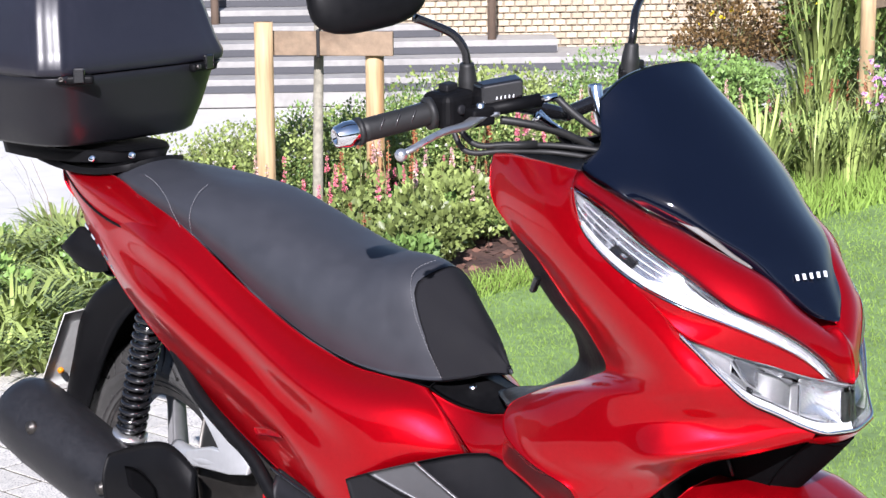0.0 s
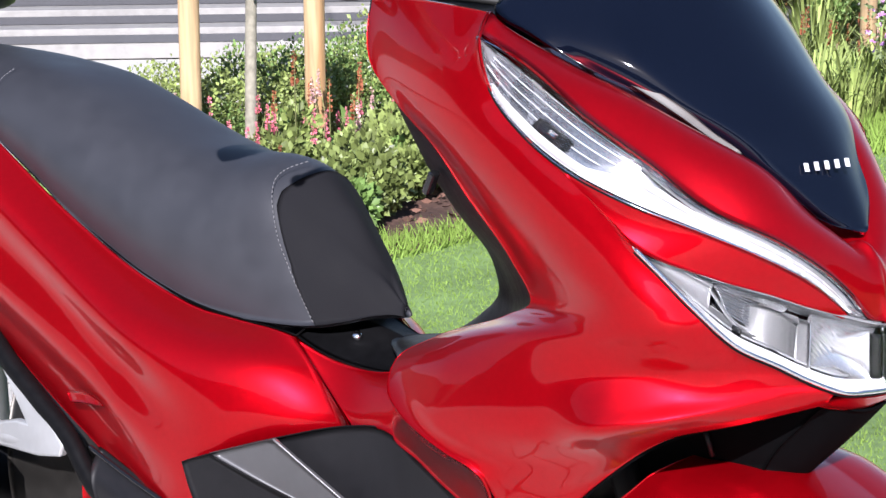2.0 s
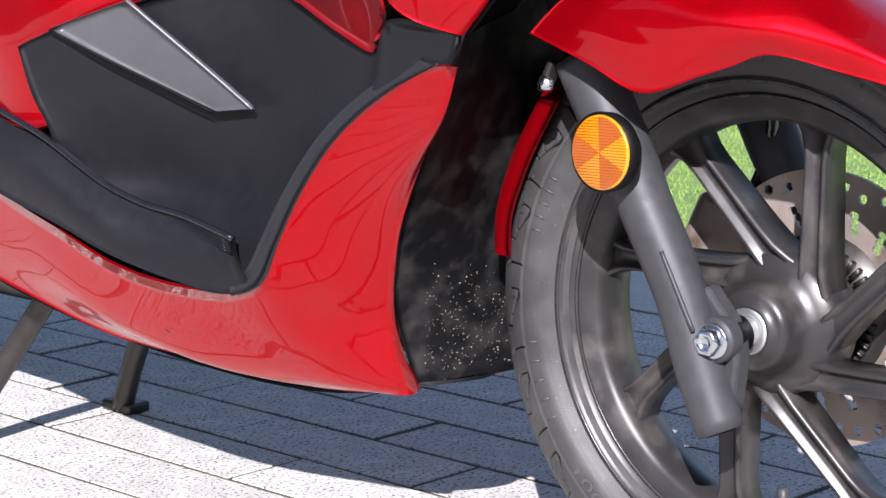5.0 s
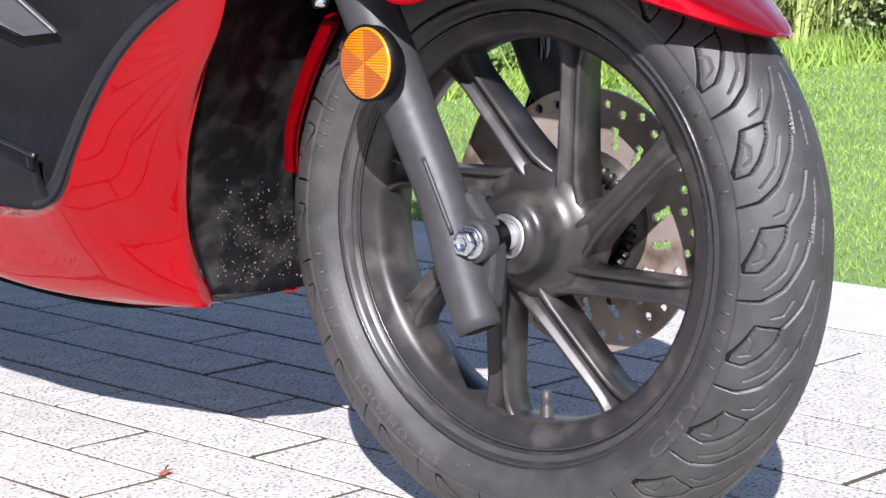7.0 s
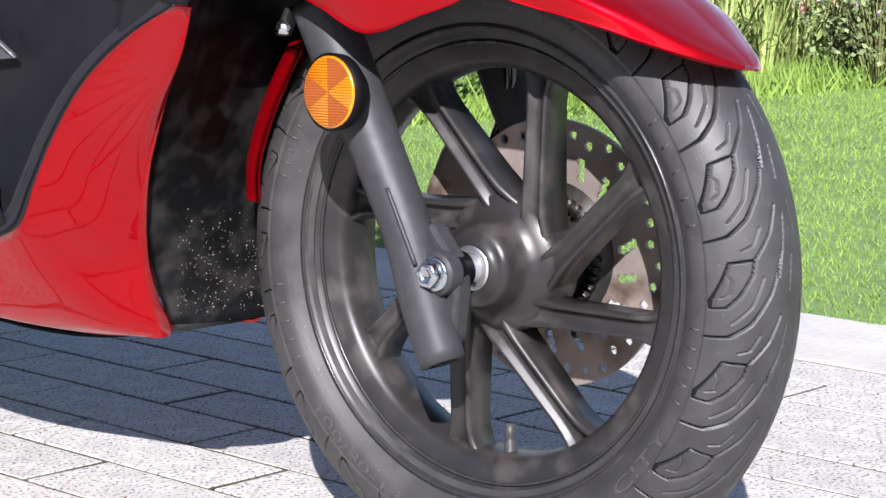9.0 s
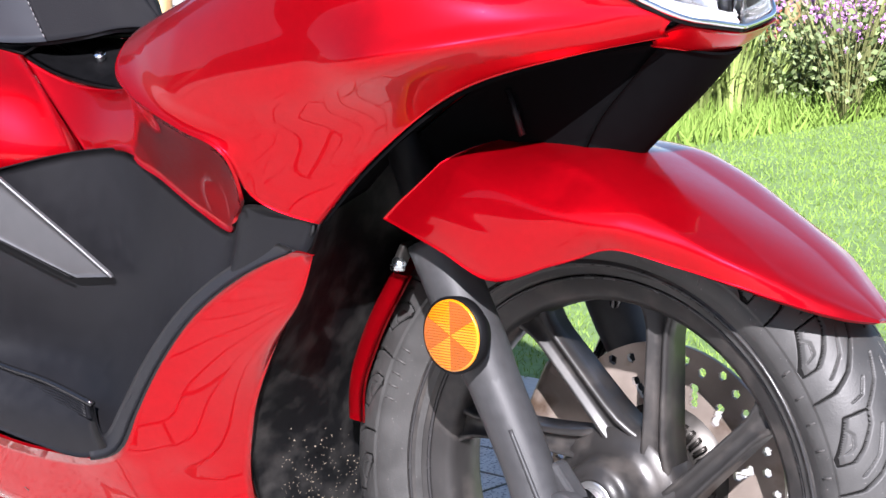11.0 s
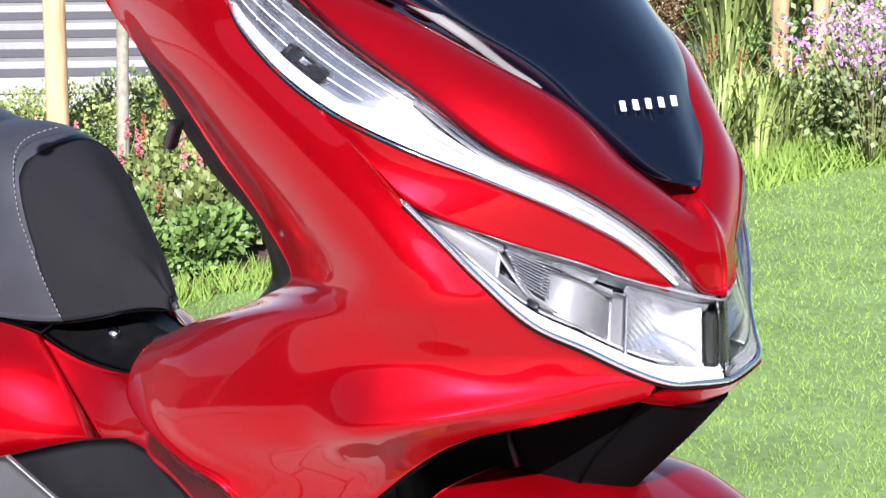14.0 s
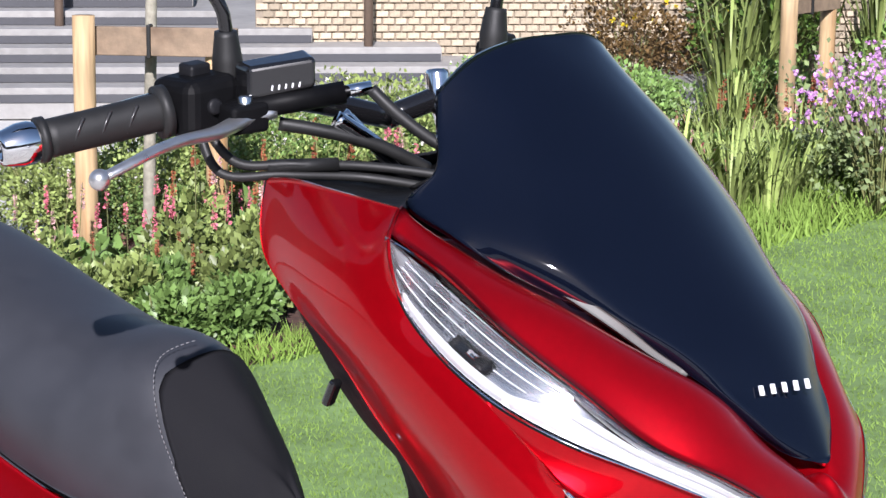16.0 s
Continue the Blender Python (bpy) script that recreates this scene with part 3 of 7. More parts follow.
# headlamp: upper edge and lower edge from the outer tip to the middle
HEAD = [
    [(1.306, -.253, .780), (1.308, -.253, .778)],
    [(1.325, -.236, .769), (1.326, -.242, .757)],
    [(1.353, -.206, .751), (1.354, -.2245, .724)],
    [(1.375, -.172, .737), (1.377, -.195, .690)],
    [(1.390, -.148, .727), (1.397, -.1595, .669)],
    [(1.406, -.120, .715), (1.4165, -.1330, .652)],
    [(1.418, -.090, .705), (1.434, -.108, .640)],
    [(1.434, -.064, .696), (1.440, -.080, .636)],
    [(1.438, -.045, .692), (1.442, -.045, .632)],
]
head = None
for far in (False, True):
    L = Lamp(HEAD, far)
    hl = L.face("headlamp", (0, 1), (0, 1), lambda a, b: .044 * min(1, 5 * a + .1), BOWL, bike, "clear headlamp with silvered bowls", nu=60, nv=12)
    head = head or hl
    L.face("cover", (0, 1), (0, 1), lambda a, b: 0, LENS, hl, "clear lamp cover", nu=70, nv=14).visible_shadow = False
    # bright frame: sloping face along the lower edge, its inner wall, and the wall along the upper edge
    L.face("lower_frame", (.01, .99), (.83, .985), lambda a, b: .002 + .009 * (1 - b) ** 2, BOWL if far else LIGHTBAR, hl, "white frame with chrome edge", nu=60, nv=6)
    L.face("frame_step", (.03, .84), (.72, .80), lambda a, b: .012 + .022 * (1 - b), LAMPSOFT, hl, nu=60, nv=5)
    L.face("upper_wall", (.05, .97), (.0, .12), lambda a, b: .002 + .026 * b, LAMPSOFT, hl, nu=60, nv=5)
    L.face("outer_frame", (.02, .31), lambda a: (.08 + .04 * a, .82), lambda a, b: .005 + .010 * a * a + .006 * math.sin(math.pi * b), LAMPSOFT, hl, "silvery corner reflector", nu=24, nv=10)
    L.line("frame_bead", (.05, .30), (.16, .20), .009, .0006, LAMPSOFT, hl, n=10)
    # small finned recess, rounded below where the white frame sweeps round it
    L.face("recess", (.305, .50), lambda a: (.17, .17 + .46 * math.sin(.5 * math.pi * min(1, .12 + 1.25 * a))), lambda a, b: .020 + .008 * math.sin(math.pi * b), DARKSTEEL, hl, "dark finned recess", nu=20, nv=9)
    for k in range(10):
        L.line("recess_fin", (.315 + .006 * k, .49), (.185 + .040 * k, .20 + .043 * k), .0185, .0007, LAMPSILVER if k % 2 else LAMPGREY, hl, n=6)
    L.face("recess_lip", (.30, .50), lambda a: (.15 + .48 * math.sin(.5 * math.pi * min(1, .12 + 1.25 * a)), .21 + .48 * math.sin(.5 * math.pi * min(1, .12 + 1.25 * a))), lambda a, b: .020 - .006 * b, LAMPSOFT, hl, nu=20, nv=4)
    L.face("visor_plate", (.31, .60), lambda a: (.08, .17 + .02 * math.sin(9 * a)), lambda a, b: .010 + .010 * b, BOWL, hl, nu=16, nv=5)
    L.face("lower_reflector", (.26, .56), (.62, .76), lambda a, b: .026 - .012 * b, LAMPSOFT, hl, nu=14, nv=6)
    L.face("index_tab", (.40, .43), (.70, .79), lambda a, b: .010, GLOSSBLACK, hl, "small dark tab", nu=4, nv=4)
    # frosted barrel, rounded at its open end
    L.face("projector_barrel", (.445, .665), lambda a: (.30 - .09 * math.sin(math.pi * min(1, a + .15)), .74 + .05 * math.sin(math.pi * a)), lambda a, b: .030 - .024 * math.sqrt(max(0, 1 - (2 * a - 1) ** 2)) * (1 - .2 * b), FROST, hl, "frosted projector barrel", nu=32, nv=12)
    L.face("barrel_cap", (.46, .675), (.16, .24), lambda a, b: .026 - .012 * math.sqrt(max(0, 1 - (2 * a - 1) ** 2)) * b, LAMPSOFT, hl, nu=20, nv=5)
    L.face("divider", (.672, .682), (.20, .84), lambda a, b: .008 + .022 * (1 - a), LAMPSOFT, hl, "satin divider", nu=5, nv=10)
    L.line("divider_edge", (.683, .684), (.18, .84), .007, .0007, CHROME, hl, n=8)
    # fluted bowl
    L.face("fluted_bowl", (.69, .955), (.10, .97), lambda a, b: .006 + .030 * math.sqrt(max(0, 1 - (2 * a - 1) ** 2 * .9)) * math.sqrt(max(0, 1 - (2 * b - 1) ** 2 * .9)) + (.0011 * math.sin(78 * math.hypot(a + .1, b - 1.0)) * max(0, 1 - 1.6 * a)), BOWL, hl, "fluted silver reflector", nu=90, nv=70)
    L.face("dark_post", (.940, .995), lambda a: (.17, .80 + .12 * a), lambda a, b: .010 - .004 * math.sin(math.pi * a) + .004 * b, GLOSSBLACK, hl, "dark centre post", nu=6, nv=12)
    L.line("chrome_edge", (.0, 1), (1, 1), -.001, .0022, CHROME, hl, "chrome edging", n=50)
    L.line("upper_edge", (.0, 1), (0, 0), .0008, .0008, LAMPSOFT, hl, "chrome edging", n=50)
    q, f = tube_data([L.at(k / 40, 1, 0) + np.array((-.001, 0, -.0030)) for k in range(41)], .0013, n=8, steps=60)
    link("edge_seal", mesh_of(q, f), BLACK, hl, "black seal strip")
panel("centre_post", mirrored([[(1.4365, -.052, .694), (1.4375, 0, .694)], [(1.438, -.050, .665), (1.439, 0, .664)], [(1.440, -.054, .642), (1.4415, 0, .640)]]), LENS, head, "clear centre of the cover", nu=14, nv=12, out=(1, 0, 0), both=False)

# chin: red lip under the lamp, then the black intake
panel("chin_lip", mirrored([
    [(1.406, -.102, .624), (1.432, -.106, .634), (1.438, -.080, .630), (1.441, 0, .627)],
    [(1.402, -.100, .621), (1.424, -.096, .624), (1.430, -.072, .619), (1.431, 0, .617)],
    [(1.398, -.096, .618), (1.414, -.086, .616), (1.420, -.065, .612), (1.420, 0, .610)]]), RED, bike, "red lip under the headlamp", nu=14, nv=36, out=(1, 0, -.3), both=False)
panel("intake", mirrored([
    [(1.404, -.092, .620), (1.426, -.070, .613), (1.430, 0, .611)],
    [(1.372, -.088, .590), (1.398, -.066, .581), (1.402, 0, .579)],
    [(1.345, -.084, .562), (1.369, -.062, .552), (1.373, 0, .549)],
    [(1.330, -.080, .540), (1.350, -.058, .533), (1.354, 0, .530)]]), SHADEDBLACK, bike, "black plastic air intake", nu=24, nv=24, out=(1, 0, -.6), both=False)
panel("intake_side", [
    [(1.404, -.092, .621), (1.373, -.088, .590), (1.346, -.084, .562), (1.331, -.080, .540)],
    [(1.340, -.098, .612), (1.330, -.092, .590), (1.318, -.086, .562), (1.308, -.080, .535)],
    [(1.262, -.098, .590), (1.255, -.092, .570), (1.248, -.086, .545), (1.240, -.080, .515)],
    [(1.180, -.096, .540), (1.172, -.092, .520), (1.165, -.086, .500), (1.160, -.080, .480)]], SHADEDBLACK, bike, "black side of the air intake", nu=30, nv=12)
panel("intake_cheek", [
    [(1.402, -.100, .620), (1.385, -.094, .616), (1.360, -.085, .612)],
    [(1.373, -.152, .611), (1.345, -.120, .612), (1.330, -.088, .612)],
    [(1.291, -.180, .581), (1.265, -.140, .588), (1.250, -.088, .590)],
    [(1.226, -.194, .531), (1.200, -.150, .540), (1.180, -.088, .545)],
    [(1.173, -.197, .478), (1.140, -.152, .480), (1.120, -.088, .490)]], SHADEDBLACK, bike, "black wheel-arch lining", nu=30, nv=12, out=(0, -1, -1))
tube("intake_rib", [(1.268, -.094, .580), (1.280, -.092, .546)], .0028, GREYBLACK, bike, n=8)

# black screen
VIS = [
    [(1.103, -.165, 1.058), (1.112, -.135, 1.082), (1.118, -.095, 1.094), (1.120, 0, 1.097)],
    [(1.112, -.176, 1.030), (1.140, -.140, 1.044), (1.158, -.095, 1.054), (1.166, 0, 1.058)],
    [(1.126, -.195, .997), (1.170, -.160, 1.000), (1.206, -.105, 1.004), (1.218, 0, 1.008)],
    [(1.116, -.217, .976), (1.182, -.186, .966), (1.240, -.120, .962), (1.262, 0, .962)],
    [(1.161, -.216, .952), (1.226, -.182, .932), (1.282, -.115, .918), (1.304, 0, .916)],
    [(1.196, -.198, .928), (1.260, -.162, .902), (1.316, -.105, .886), (1.338, 0, .880)],
    [(1.272, -.156, .888), (1.316, -.126, .866), (1.348, -.088, .852), (1.364, 0, .846)],
    [(1.311, -.127, .857), (1.346, -.104, .836), (1.370, -.070, .820), (1.382, 0, .816)],
    [(1.345, -.106, .831), (1.372, -.088, .812), (1.390, -.062, .792), (1.398, 0, .788)],
    [(1.366, -.086, .803), (1.385, -.074, .788), (1.396, -.060, .780), (1.404, 0, .774)],
    [(1.3785, -.068, .785), (1.390, -.060, .779), (1.399, -.050, .7755), (1.405, 0, .772)],
]
SCREEN_FAR = (-.020, -.006, .003, .001, -.008, -.006, .010, .006, .0, -.004, -.006)
SCREEN = []
for c, e in zip(VIS, SCREEN_FAR):
    c = [(x, -.034 if y == 0 else y, z) for x, y, z in c]
    SCREEN.append(c + [(c[i][0], -.068 - c[i][1] + e * k, c[i][2]) for i, k in ((2, .4), (1, .8), (0, 1))])


def fair_all(g):
    """Even the screen out, then fold its two wings along a soft edge."""
    for k in range(3):
        g = relax(g, 14, 1.0, axis=k)
    u, p = np.linspace(0, 1, g.shape[0])[:, None], np.linspace(0, 1, g.shape[1])[None]
    run = np.clip(np.minimum(u * 5, (1 - u) * 2.2), 0, 1)
    for side, at, size in ((-1, .20, 1.0), (1, .80, .45)):
        t = np.clip(1 - np.abs(p - at) / .15, 0, 1) * run * size
        g[:, :, 0] += .006 * t
        g[:, :, 1] += side * .004 * t
    return g


screen = panel("screen", SCREEN, VISOR, bike, "dark smoked wind screen", nu=80, nv=60, thick=0.004, out=(1, 0, 0.5), both=False, lip=0.002, form=fair_all)
# maker's lettering as plain bars, following the screen
for k in range(5):
    at = Vector((1.3640, -.0740, .8315)).lerp(Vector((1.3835, -.0370, .8335)), k / 4) + Vector((.0022, -.0012, .0014))
    m = Matrix.Translation(at) @ look((0, 0, 0), (.80, -.30, .50)).to_3x3().to_4x4()
    box("letter_bar", (.0044, .0082, .0010), m @ Matrix.Rotation(.10, 4, 'Z'), WHITE, screen, "white lettering bar", bevel=0)
panel("screen_slot", [[(1.212, -.185, .924), (1.2135, -.1835, .926)], [(1.252, -.172, .903), (1.254, -.168, .909)], [(1.283, -.157, .882), (1.2855, -.1530, .888)], [(1.307, -.135, .859), (1.3085, -.1320, .863)], [(1.324, -.120, .846), (1.326, -.118, .849)]], SLOT, bike, "grey slot trim below the screen", nu=24, nv=5, out=(1, -1, 1))

# inner leg shield and tunnel, black
INNER = [
    [(.943, -.205, .973), (.965, -.100, .978), (.975, 0, .980)],
    [(.958, -.224, .917), (.930, -.130, .915), (.925, 0, .915)],
    [(1.001, -.231, .877), (.945, -.160, .860), (.930, 0, .855)],
    [(1.054, -.234, .839), (.962, -.150, .810), (.930, 0, .800)],
    [(1.094, -.229, .792), (.985, -.130, .755), (.930, 0, .740)],
    [(1.131, -.215, .740), (1.036, -.120, .705), (.968, 0, .690)],
    [(1.146, -.202, .698), (1.052, -.120, .670), (.976, 0, .658)],
    [(1.108, -.192, .676), (1.040, -.120, .642), (.945, 0, .626)],
    [(1.004, -.184, .634), (.960, -.125, .608), (.885, 0, .592)],
    [(.969, -.199, .612), (.890, -.120, .585), (.820, 0, .580)],
]
panel("leg_shield", mirrored(INNER), GREYBLACK, bike, "black inner leg shield", nu=50, nv=30, out=(-1, 0, 0.2), both=False)
box("glove_latch", (.008, .012, .026), pose(1.030, -.215, .800, 0, 25, 0), GLOSSBLACK, bike, bevel=.003)

# seat
SEATS = [
    [(-.105, -.060, .812), (-.106, -.058, .822), (-.105, -.035, .831), (-.105, 0, .832)],
    [(-.020, -.102, .806), (-.022, -.104, .828), (-.020, -.072, .846), (-.020, 0, .851)],
    [(.111, -.135, .787), (.112, -.139, .815), (.113, -.100, .842), (.114, 0, .849)],
    [(.215, -.150, .766), (.217, -.155, .798), (.217, -.115, .832), (.217, 0, .842)],
    [(.306, -.153, .722), (.306, -.160, .765), (.308, -.120, .818), (.308, 0, .833)],
    [(.384, -.155, .681), (.385, -.164, .733), (.385, -.120, .796), (.385, 0, .813)],
    [(.450, -.154, .650), (.452, -.163, .710), (.452, -.117, .776), (.452, 0, .790)],
    [(.523, -.152, .620), (.525, -.159, .690), (.525, -.111, .758), (.525, 0, .771)],
    [(.600, -.144, .598), (.603, -.149, .672), (.606, -.103, .747), (.606, 0, .765)],
    [(.690, -.130, .592), (.668, -.133, .662), (.642, -.104, .746), (.650, 0, .765)],
    [(.755, -.110, .594), (.724, -.114, .655), (.692, -.096, .734), (.704, 0, .752)],
    [(.786, -.088, .600), (.766, -.090, .648), (.735, -.078, .705), (.750, 0, .715)],
    [(.808, -.072, .606), (.800, -.070, .632), (.780, -.064, .668), (.788, 0, .668)],
    [(.830, -.052, .606), (.826, -.051, .615), (.818, -.049, .630), (.820, 0, .624)],
    [(.836, -.049, .605), (.834, -.049, .610), (.830, -.047, .616), (.832, 0, .612)],
]
seat = panel("seat", mirrored(SEATS), SEAT, bike, "black vinyl stepped seat with grey stitching", nu=80, nv=60, thick=0.012, out=(0, 0, 1), both=False, lip=0.003)


def stitch(pts, parent, step=0.0052):
    """A row of stitches along a line."""
    p = curve(pts, max(3, int(np.linalg.norm(np.diff(np.array(pts), axis=0), axis=1).sum() / step)))
    v, f = [], []
    for a, b in zip(p[:-1], p[1:]):
        v2, f2 = tube_data([a, a + (b - a) * 0.62], 0.00055, n=5)
        f += [tuple(i + len(v) for i in q) for q in f2]
        v += list(v2)
    return tagged(link("stitching", mesh_of(v, f), THREAD, parent, "grey stitching"), kind="stuff")


stitch([(.697, -.060, .765), (.684, -.095, .752), (.700, -.1155, .700), (.722, -.1165, .655), (.742, -.115, .620), (.755, -.112, .596)], seat)
SC = np.array([curve(c, 60) for c in mirrored(SEATS)])
sd = np.cumsum(np.linalg.norm(np.diff(SC, axis=0), axis=2), axis=0)
SG = grid(mirrored(SEATS), 400, 60)
SG = np.stack([SG[np.round(np.linspace(sd[9, k] / sd[-1, k] * 399, 399, 26)).astype(int), k] for k in range(60)], 1)
sn = np.cross(np.gradient(SG, axis=0), np.gradient(SG, axis=1))
sn /= np.linalg.norm(sn, axis=2)[:, :, None] + 1e-12
sn = sn * np.sign((sn * (1, 0, .5)).sum(2).mean())
v, f = shell(SG + sn * .0016, .002, (1, 0, .5))
link("seat_front", mesh_of(v, f, "seat_front"), SEATF, seat, "coarser black vinyl on the seat front")
stitch([(.226, -.110, .838), (.232, -.142, .822), (.234, -.158, .795), (.238, -.1545, .752)], seat)
stitch([(.020, -.098, .836), (.080, -.116, .836), (.135, -.137, .826), (.170, -.151, .812), (.190, -.157, .793), (.205, -.153, .767)], seat)
# rear side body
BODY = [
    [(-.203, -.080, .828), (-.181, -.090, .808), (-.171, -.090, .784), (-.169, -.080, .767)],
    [(.006, -.115, .820), (.023, -.150, .779), (.010, -.160, .739), (-.040, -.140, .710)],
    [(.215, -.152, .768), (.217, -.190, .732), (.183, -.200, .681), (.107, -.165, .607)],
    [(.384, -.158, .683), (.397, -.205, .638), (.347, -.205, .583), (.247, -.170, .517)],
    [(.526, -.156, .622), (.561, -.215, .567), (.497, -.205, .507), (.401, -.180, .437)],
    [(.616, -.147, .596), (.655, -.205, .556), (.640, -.218, .490), (.560, -.202, .388)],
    [(.645, -.142, .593), (.690, -.198, .553), (.685, -.216, .490), (.666, -.210, .374)],
    [(.680, -.135, .589), (.725, -.184, .551), (.732, -.195, .497), (.712, -.160, .410)],
    [(.705, -.131, .587), (.757, -.162, .547), (.770, -.172, .505), (.745, -.145, .430)],
    [(.739, -.127, .582), (.787, -.132, .541), (.824, -.140, .513), (.850, -.140, .480)],
]


def line_body(g):
    """Long character lines of the tail panel: two crests with a hollow between."""
    g = relax(g, 30, 1.0)
    still = g.copy()
    g = crease(g, [(.02, .780), (.260, .727), (.4575, .629), (.63, .547), (.70, .52)], .013, .055, False)
    g = crease(g, [(.02, .735), (.205, .690), (.420, .595), (.60, .505), (.68, .46)], -.006, .055, False)
    g = crease(g, [(.00, .705), (.140, .655), (.375, .560), (.565, .465), (.65, .42)], .008, .050, False)
    near_seat = np.clip(np.arange(g.shape[1]) / 9, 0, 1)[None, :, None]
    return still * (1 - near_seat) + g * near_seat


tail = panel("rear_side_panel", BODY, RED, bike, "glossy metallic red tail side panel", nu=120, nv=60, form=line_body)
panel("scoop", [[(.430, -.2065, .4790), (.440, -.2095, .4700)], [(.475, -.2110, .4860), (.478, -.2150, .4765)], [(.505, -.2150, .4805), (.507, -.2155, .4785)]], RED, tail, "small scoop", nu=10, nv=5, thick=.002, both=False)
panel("tail_cover", [
    [(-.200, -.084, .841), (-.200, -.092, .838), (-.196, -.092, .833)],
    [(-.110, -.098, .834), (-.100, -.128, .815), (-.084, -.133, .789)],
    [(.004, -.117, .825), (.008, -.154, .800), (.004, -.158, .768)],
    [(.100, -.137, .797), (.108, -.170, .778), (.112, -.173, .752)],
    [(.168, -.148, .775), (.176, -.177, .760), (.182, -.177, .742)],
    [(.215, -.155, .757), (.226, -.172, .750), (.238, -.169, .744)],
    [(.238, -.158, .7475), (.242, -.163, .7465), (.246, -.162, .745)]], RED, bike, "glossy red upper tail cover beside the seat", nu=50, nv=14, thick=.006)
# solid black bead in place of the shadow gap below the cover
tube("cover_gap", [(-.196, -.090, .831), (-.084, -.1335, .786), (.004, -.1575, .765), (.112, -.1725, .749), (.182, -.1765, .739), (.238, -.1685, .742)], .0022, BLACK, bike, "black bead for the shade in the gap under the tail cover", n=6, steps=30)
panel("seat_base", mirrored([[(c[0][0], c[0][1] + .003, c[0][2] + .002), (c[0][0], c[0][1] + .030, c[0][2] + .012), (c[0][0], 0, c[0][2] + .010)] for c in BODY[1:]]), BLACK, bike, "black seat base", nu=40, nv=12, out=(0, 0, 1), both=False)
panel("centre_panel", [
    [(.741, -.126, .580), (.789, -.131, .540), (.826, -.139, .515), (.841, -.141, .503)],
    [(.786, -.112, .560), (.822, -.128, .535), (.850, -.140, .515), (.866, -.143, .506)],
    [(.851, -.104, .557), (.880, -.130, .548), (.895, -.145, .525), (.892, -.148, .510)],
    [(.900, -.110, .570), (.935, -.140, .560), (.960, -.160, .535), (.955, -.158, .490)]], RED, bike, "red filler panel", nu=24, nv=16)
panel("tank_tray", mirrored([
    [(.720, -.118, .588), (.700, -.06, .590), (.700, 0, .590)],
    [(.777, -.115, .567), (.765, -.06, .585), (.765, 0, .592)],
    [(.815, -.110, .560), (.815, -.06, .575), (.815, 0, .584)],
    [(.852, -.104, .558), (.858, -.06, .570), (.858, 0, .578)],
    [(.905, -.108, .572), (.910, -.06, .580), (.910, 0, .590)]]), BLACK, bike, "black tray under the seat nose", nu=24, nv=24, out=(0, 0, 1), both=False)
lathe("tray_bolt", [(-.003, .0055), (.003, .0055), (.004, .004), (.004, 0)], CHROME, bike, n=12, axis=(.5, -.6, .6), centre=(.785, -.075, .581))
panel("seat_hinge_cover", mirrored([[(.735, -.085, .592), (.745, 0, .594)], [(.760, -.075, .575), (.785, 0, .580)]]), BLACK, bike, nu=8, nv=16, out=(1, 0, 0), both=False)

# foot board
BOARD = [
    [(.662, -.230, .446), (.672, -.224, .405), (.682, -.212, .366), (.660, -.206, .340)],
    [(.717, -.216, .467), (.706, -.205, .400), (.705, -.188, .330), (.690, -.202, .305)],
    [(.780, -.186, .488), (.775, -.176, .410), (.770, -.160, .320), (.770, -.200, .290)],
    [(.850, -.153, .506), (.850, -.152, .410), (.845, -.155, .315), (.836, -.195, .275)],
    [(.885, -.146, .510), (.900, -.150, .420), (.890, -.160, .320), (.888, -.188, .262)],
    [(.955, -.157, .489), (.960, -.160, .420), (.945, -.175, .330), (.920, -.188, .272)],
    [(1.012, -.170, .470), (1.010, -.175, .420), (.985, -.188, .350), (.940, -.190, .300)],
    [(1.061, -.182, .460), (1.055, -.188, .420), (1.020, -.194, .380), (.978, -.195, .344)],
    [(1.092, -.203, .486), (1.085, -.203, .440), (1.060, -.201, .410), (1.022, -.200, .386)],
    [(1.173, -.203, .480), (1.165, -.203, .462), (1.113, -.202, .441), (1.072, -.201, .418)],
]
board = panel("foot_board", BOARD, GREYBLACK, bike, "black textured foot board", nu=60, nv=30)
panel("foot_rest_rail", [
    [(.480, -.200, .421), (.490, -.222, .400), (.500, -.218, .345)],
    [(.580, -.202, .390), (.590, -.224, .366), (.613, -.218, .308)],
    [(.664, -.204, .366), (.668, -.224, .346), (.687, -.218, .292)],
    [(.725, -.200, .338), (.735, -.218, .318), (.774, -.212, .268)],
    [(.785, -.194, .315), (.800, -.204, .298), (.836, -.202, .256)],
    [(.850, -.188, .306), (.862, -.196, .288), (.890, -.194, .251)],
    [(.895, -.187, .297), (.908, -.194, .280), (.922, -.194, .262)]], GREYBLACK, bike, "charcoal foot rest edge", nu=40, nv=12)
tube("foot_rest_bead", [(.474, -.210, .421), (.561, -.212, .396), (.620, -.213, .381), (.676, -.212, .364), (.715, -.208, .345), (.745, -.203, .330), (.785, -.196, .317), (.834, -.190, .310), (.896, -.188, .297)], .0032, GLOSSBLACK, bike, "glossy black bead along the foot rest", n=8, steps=50)
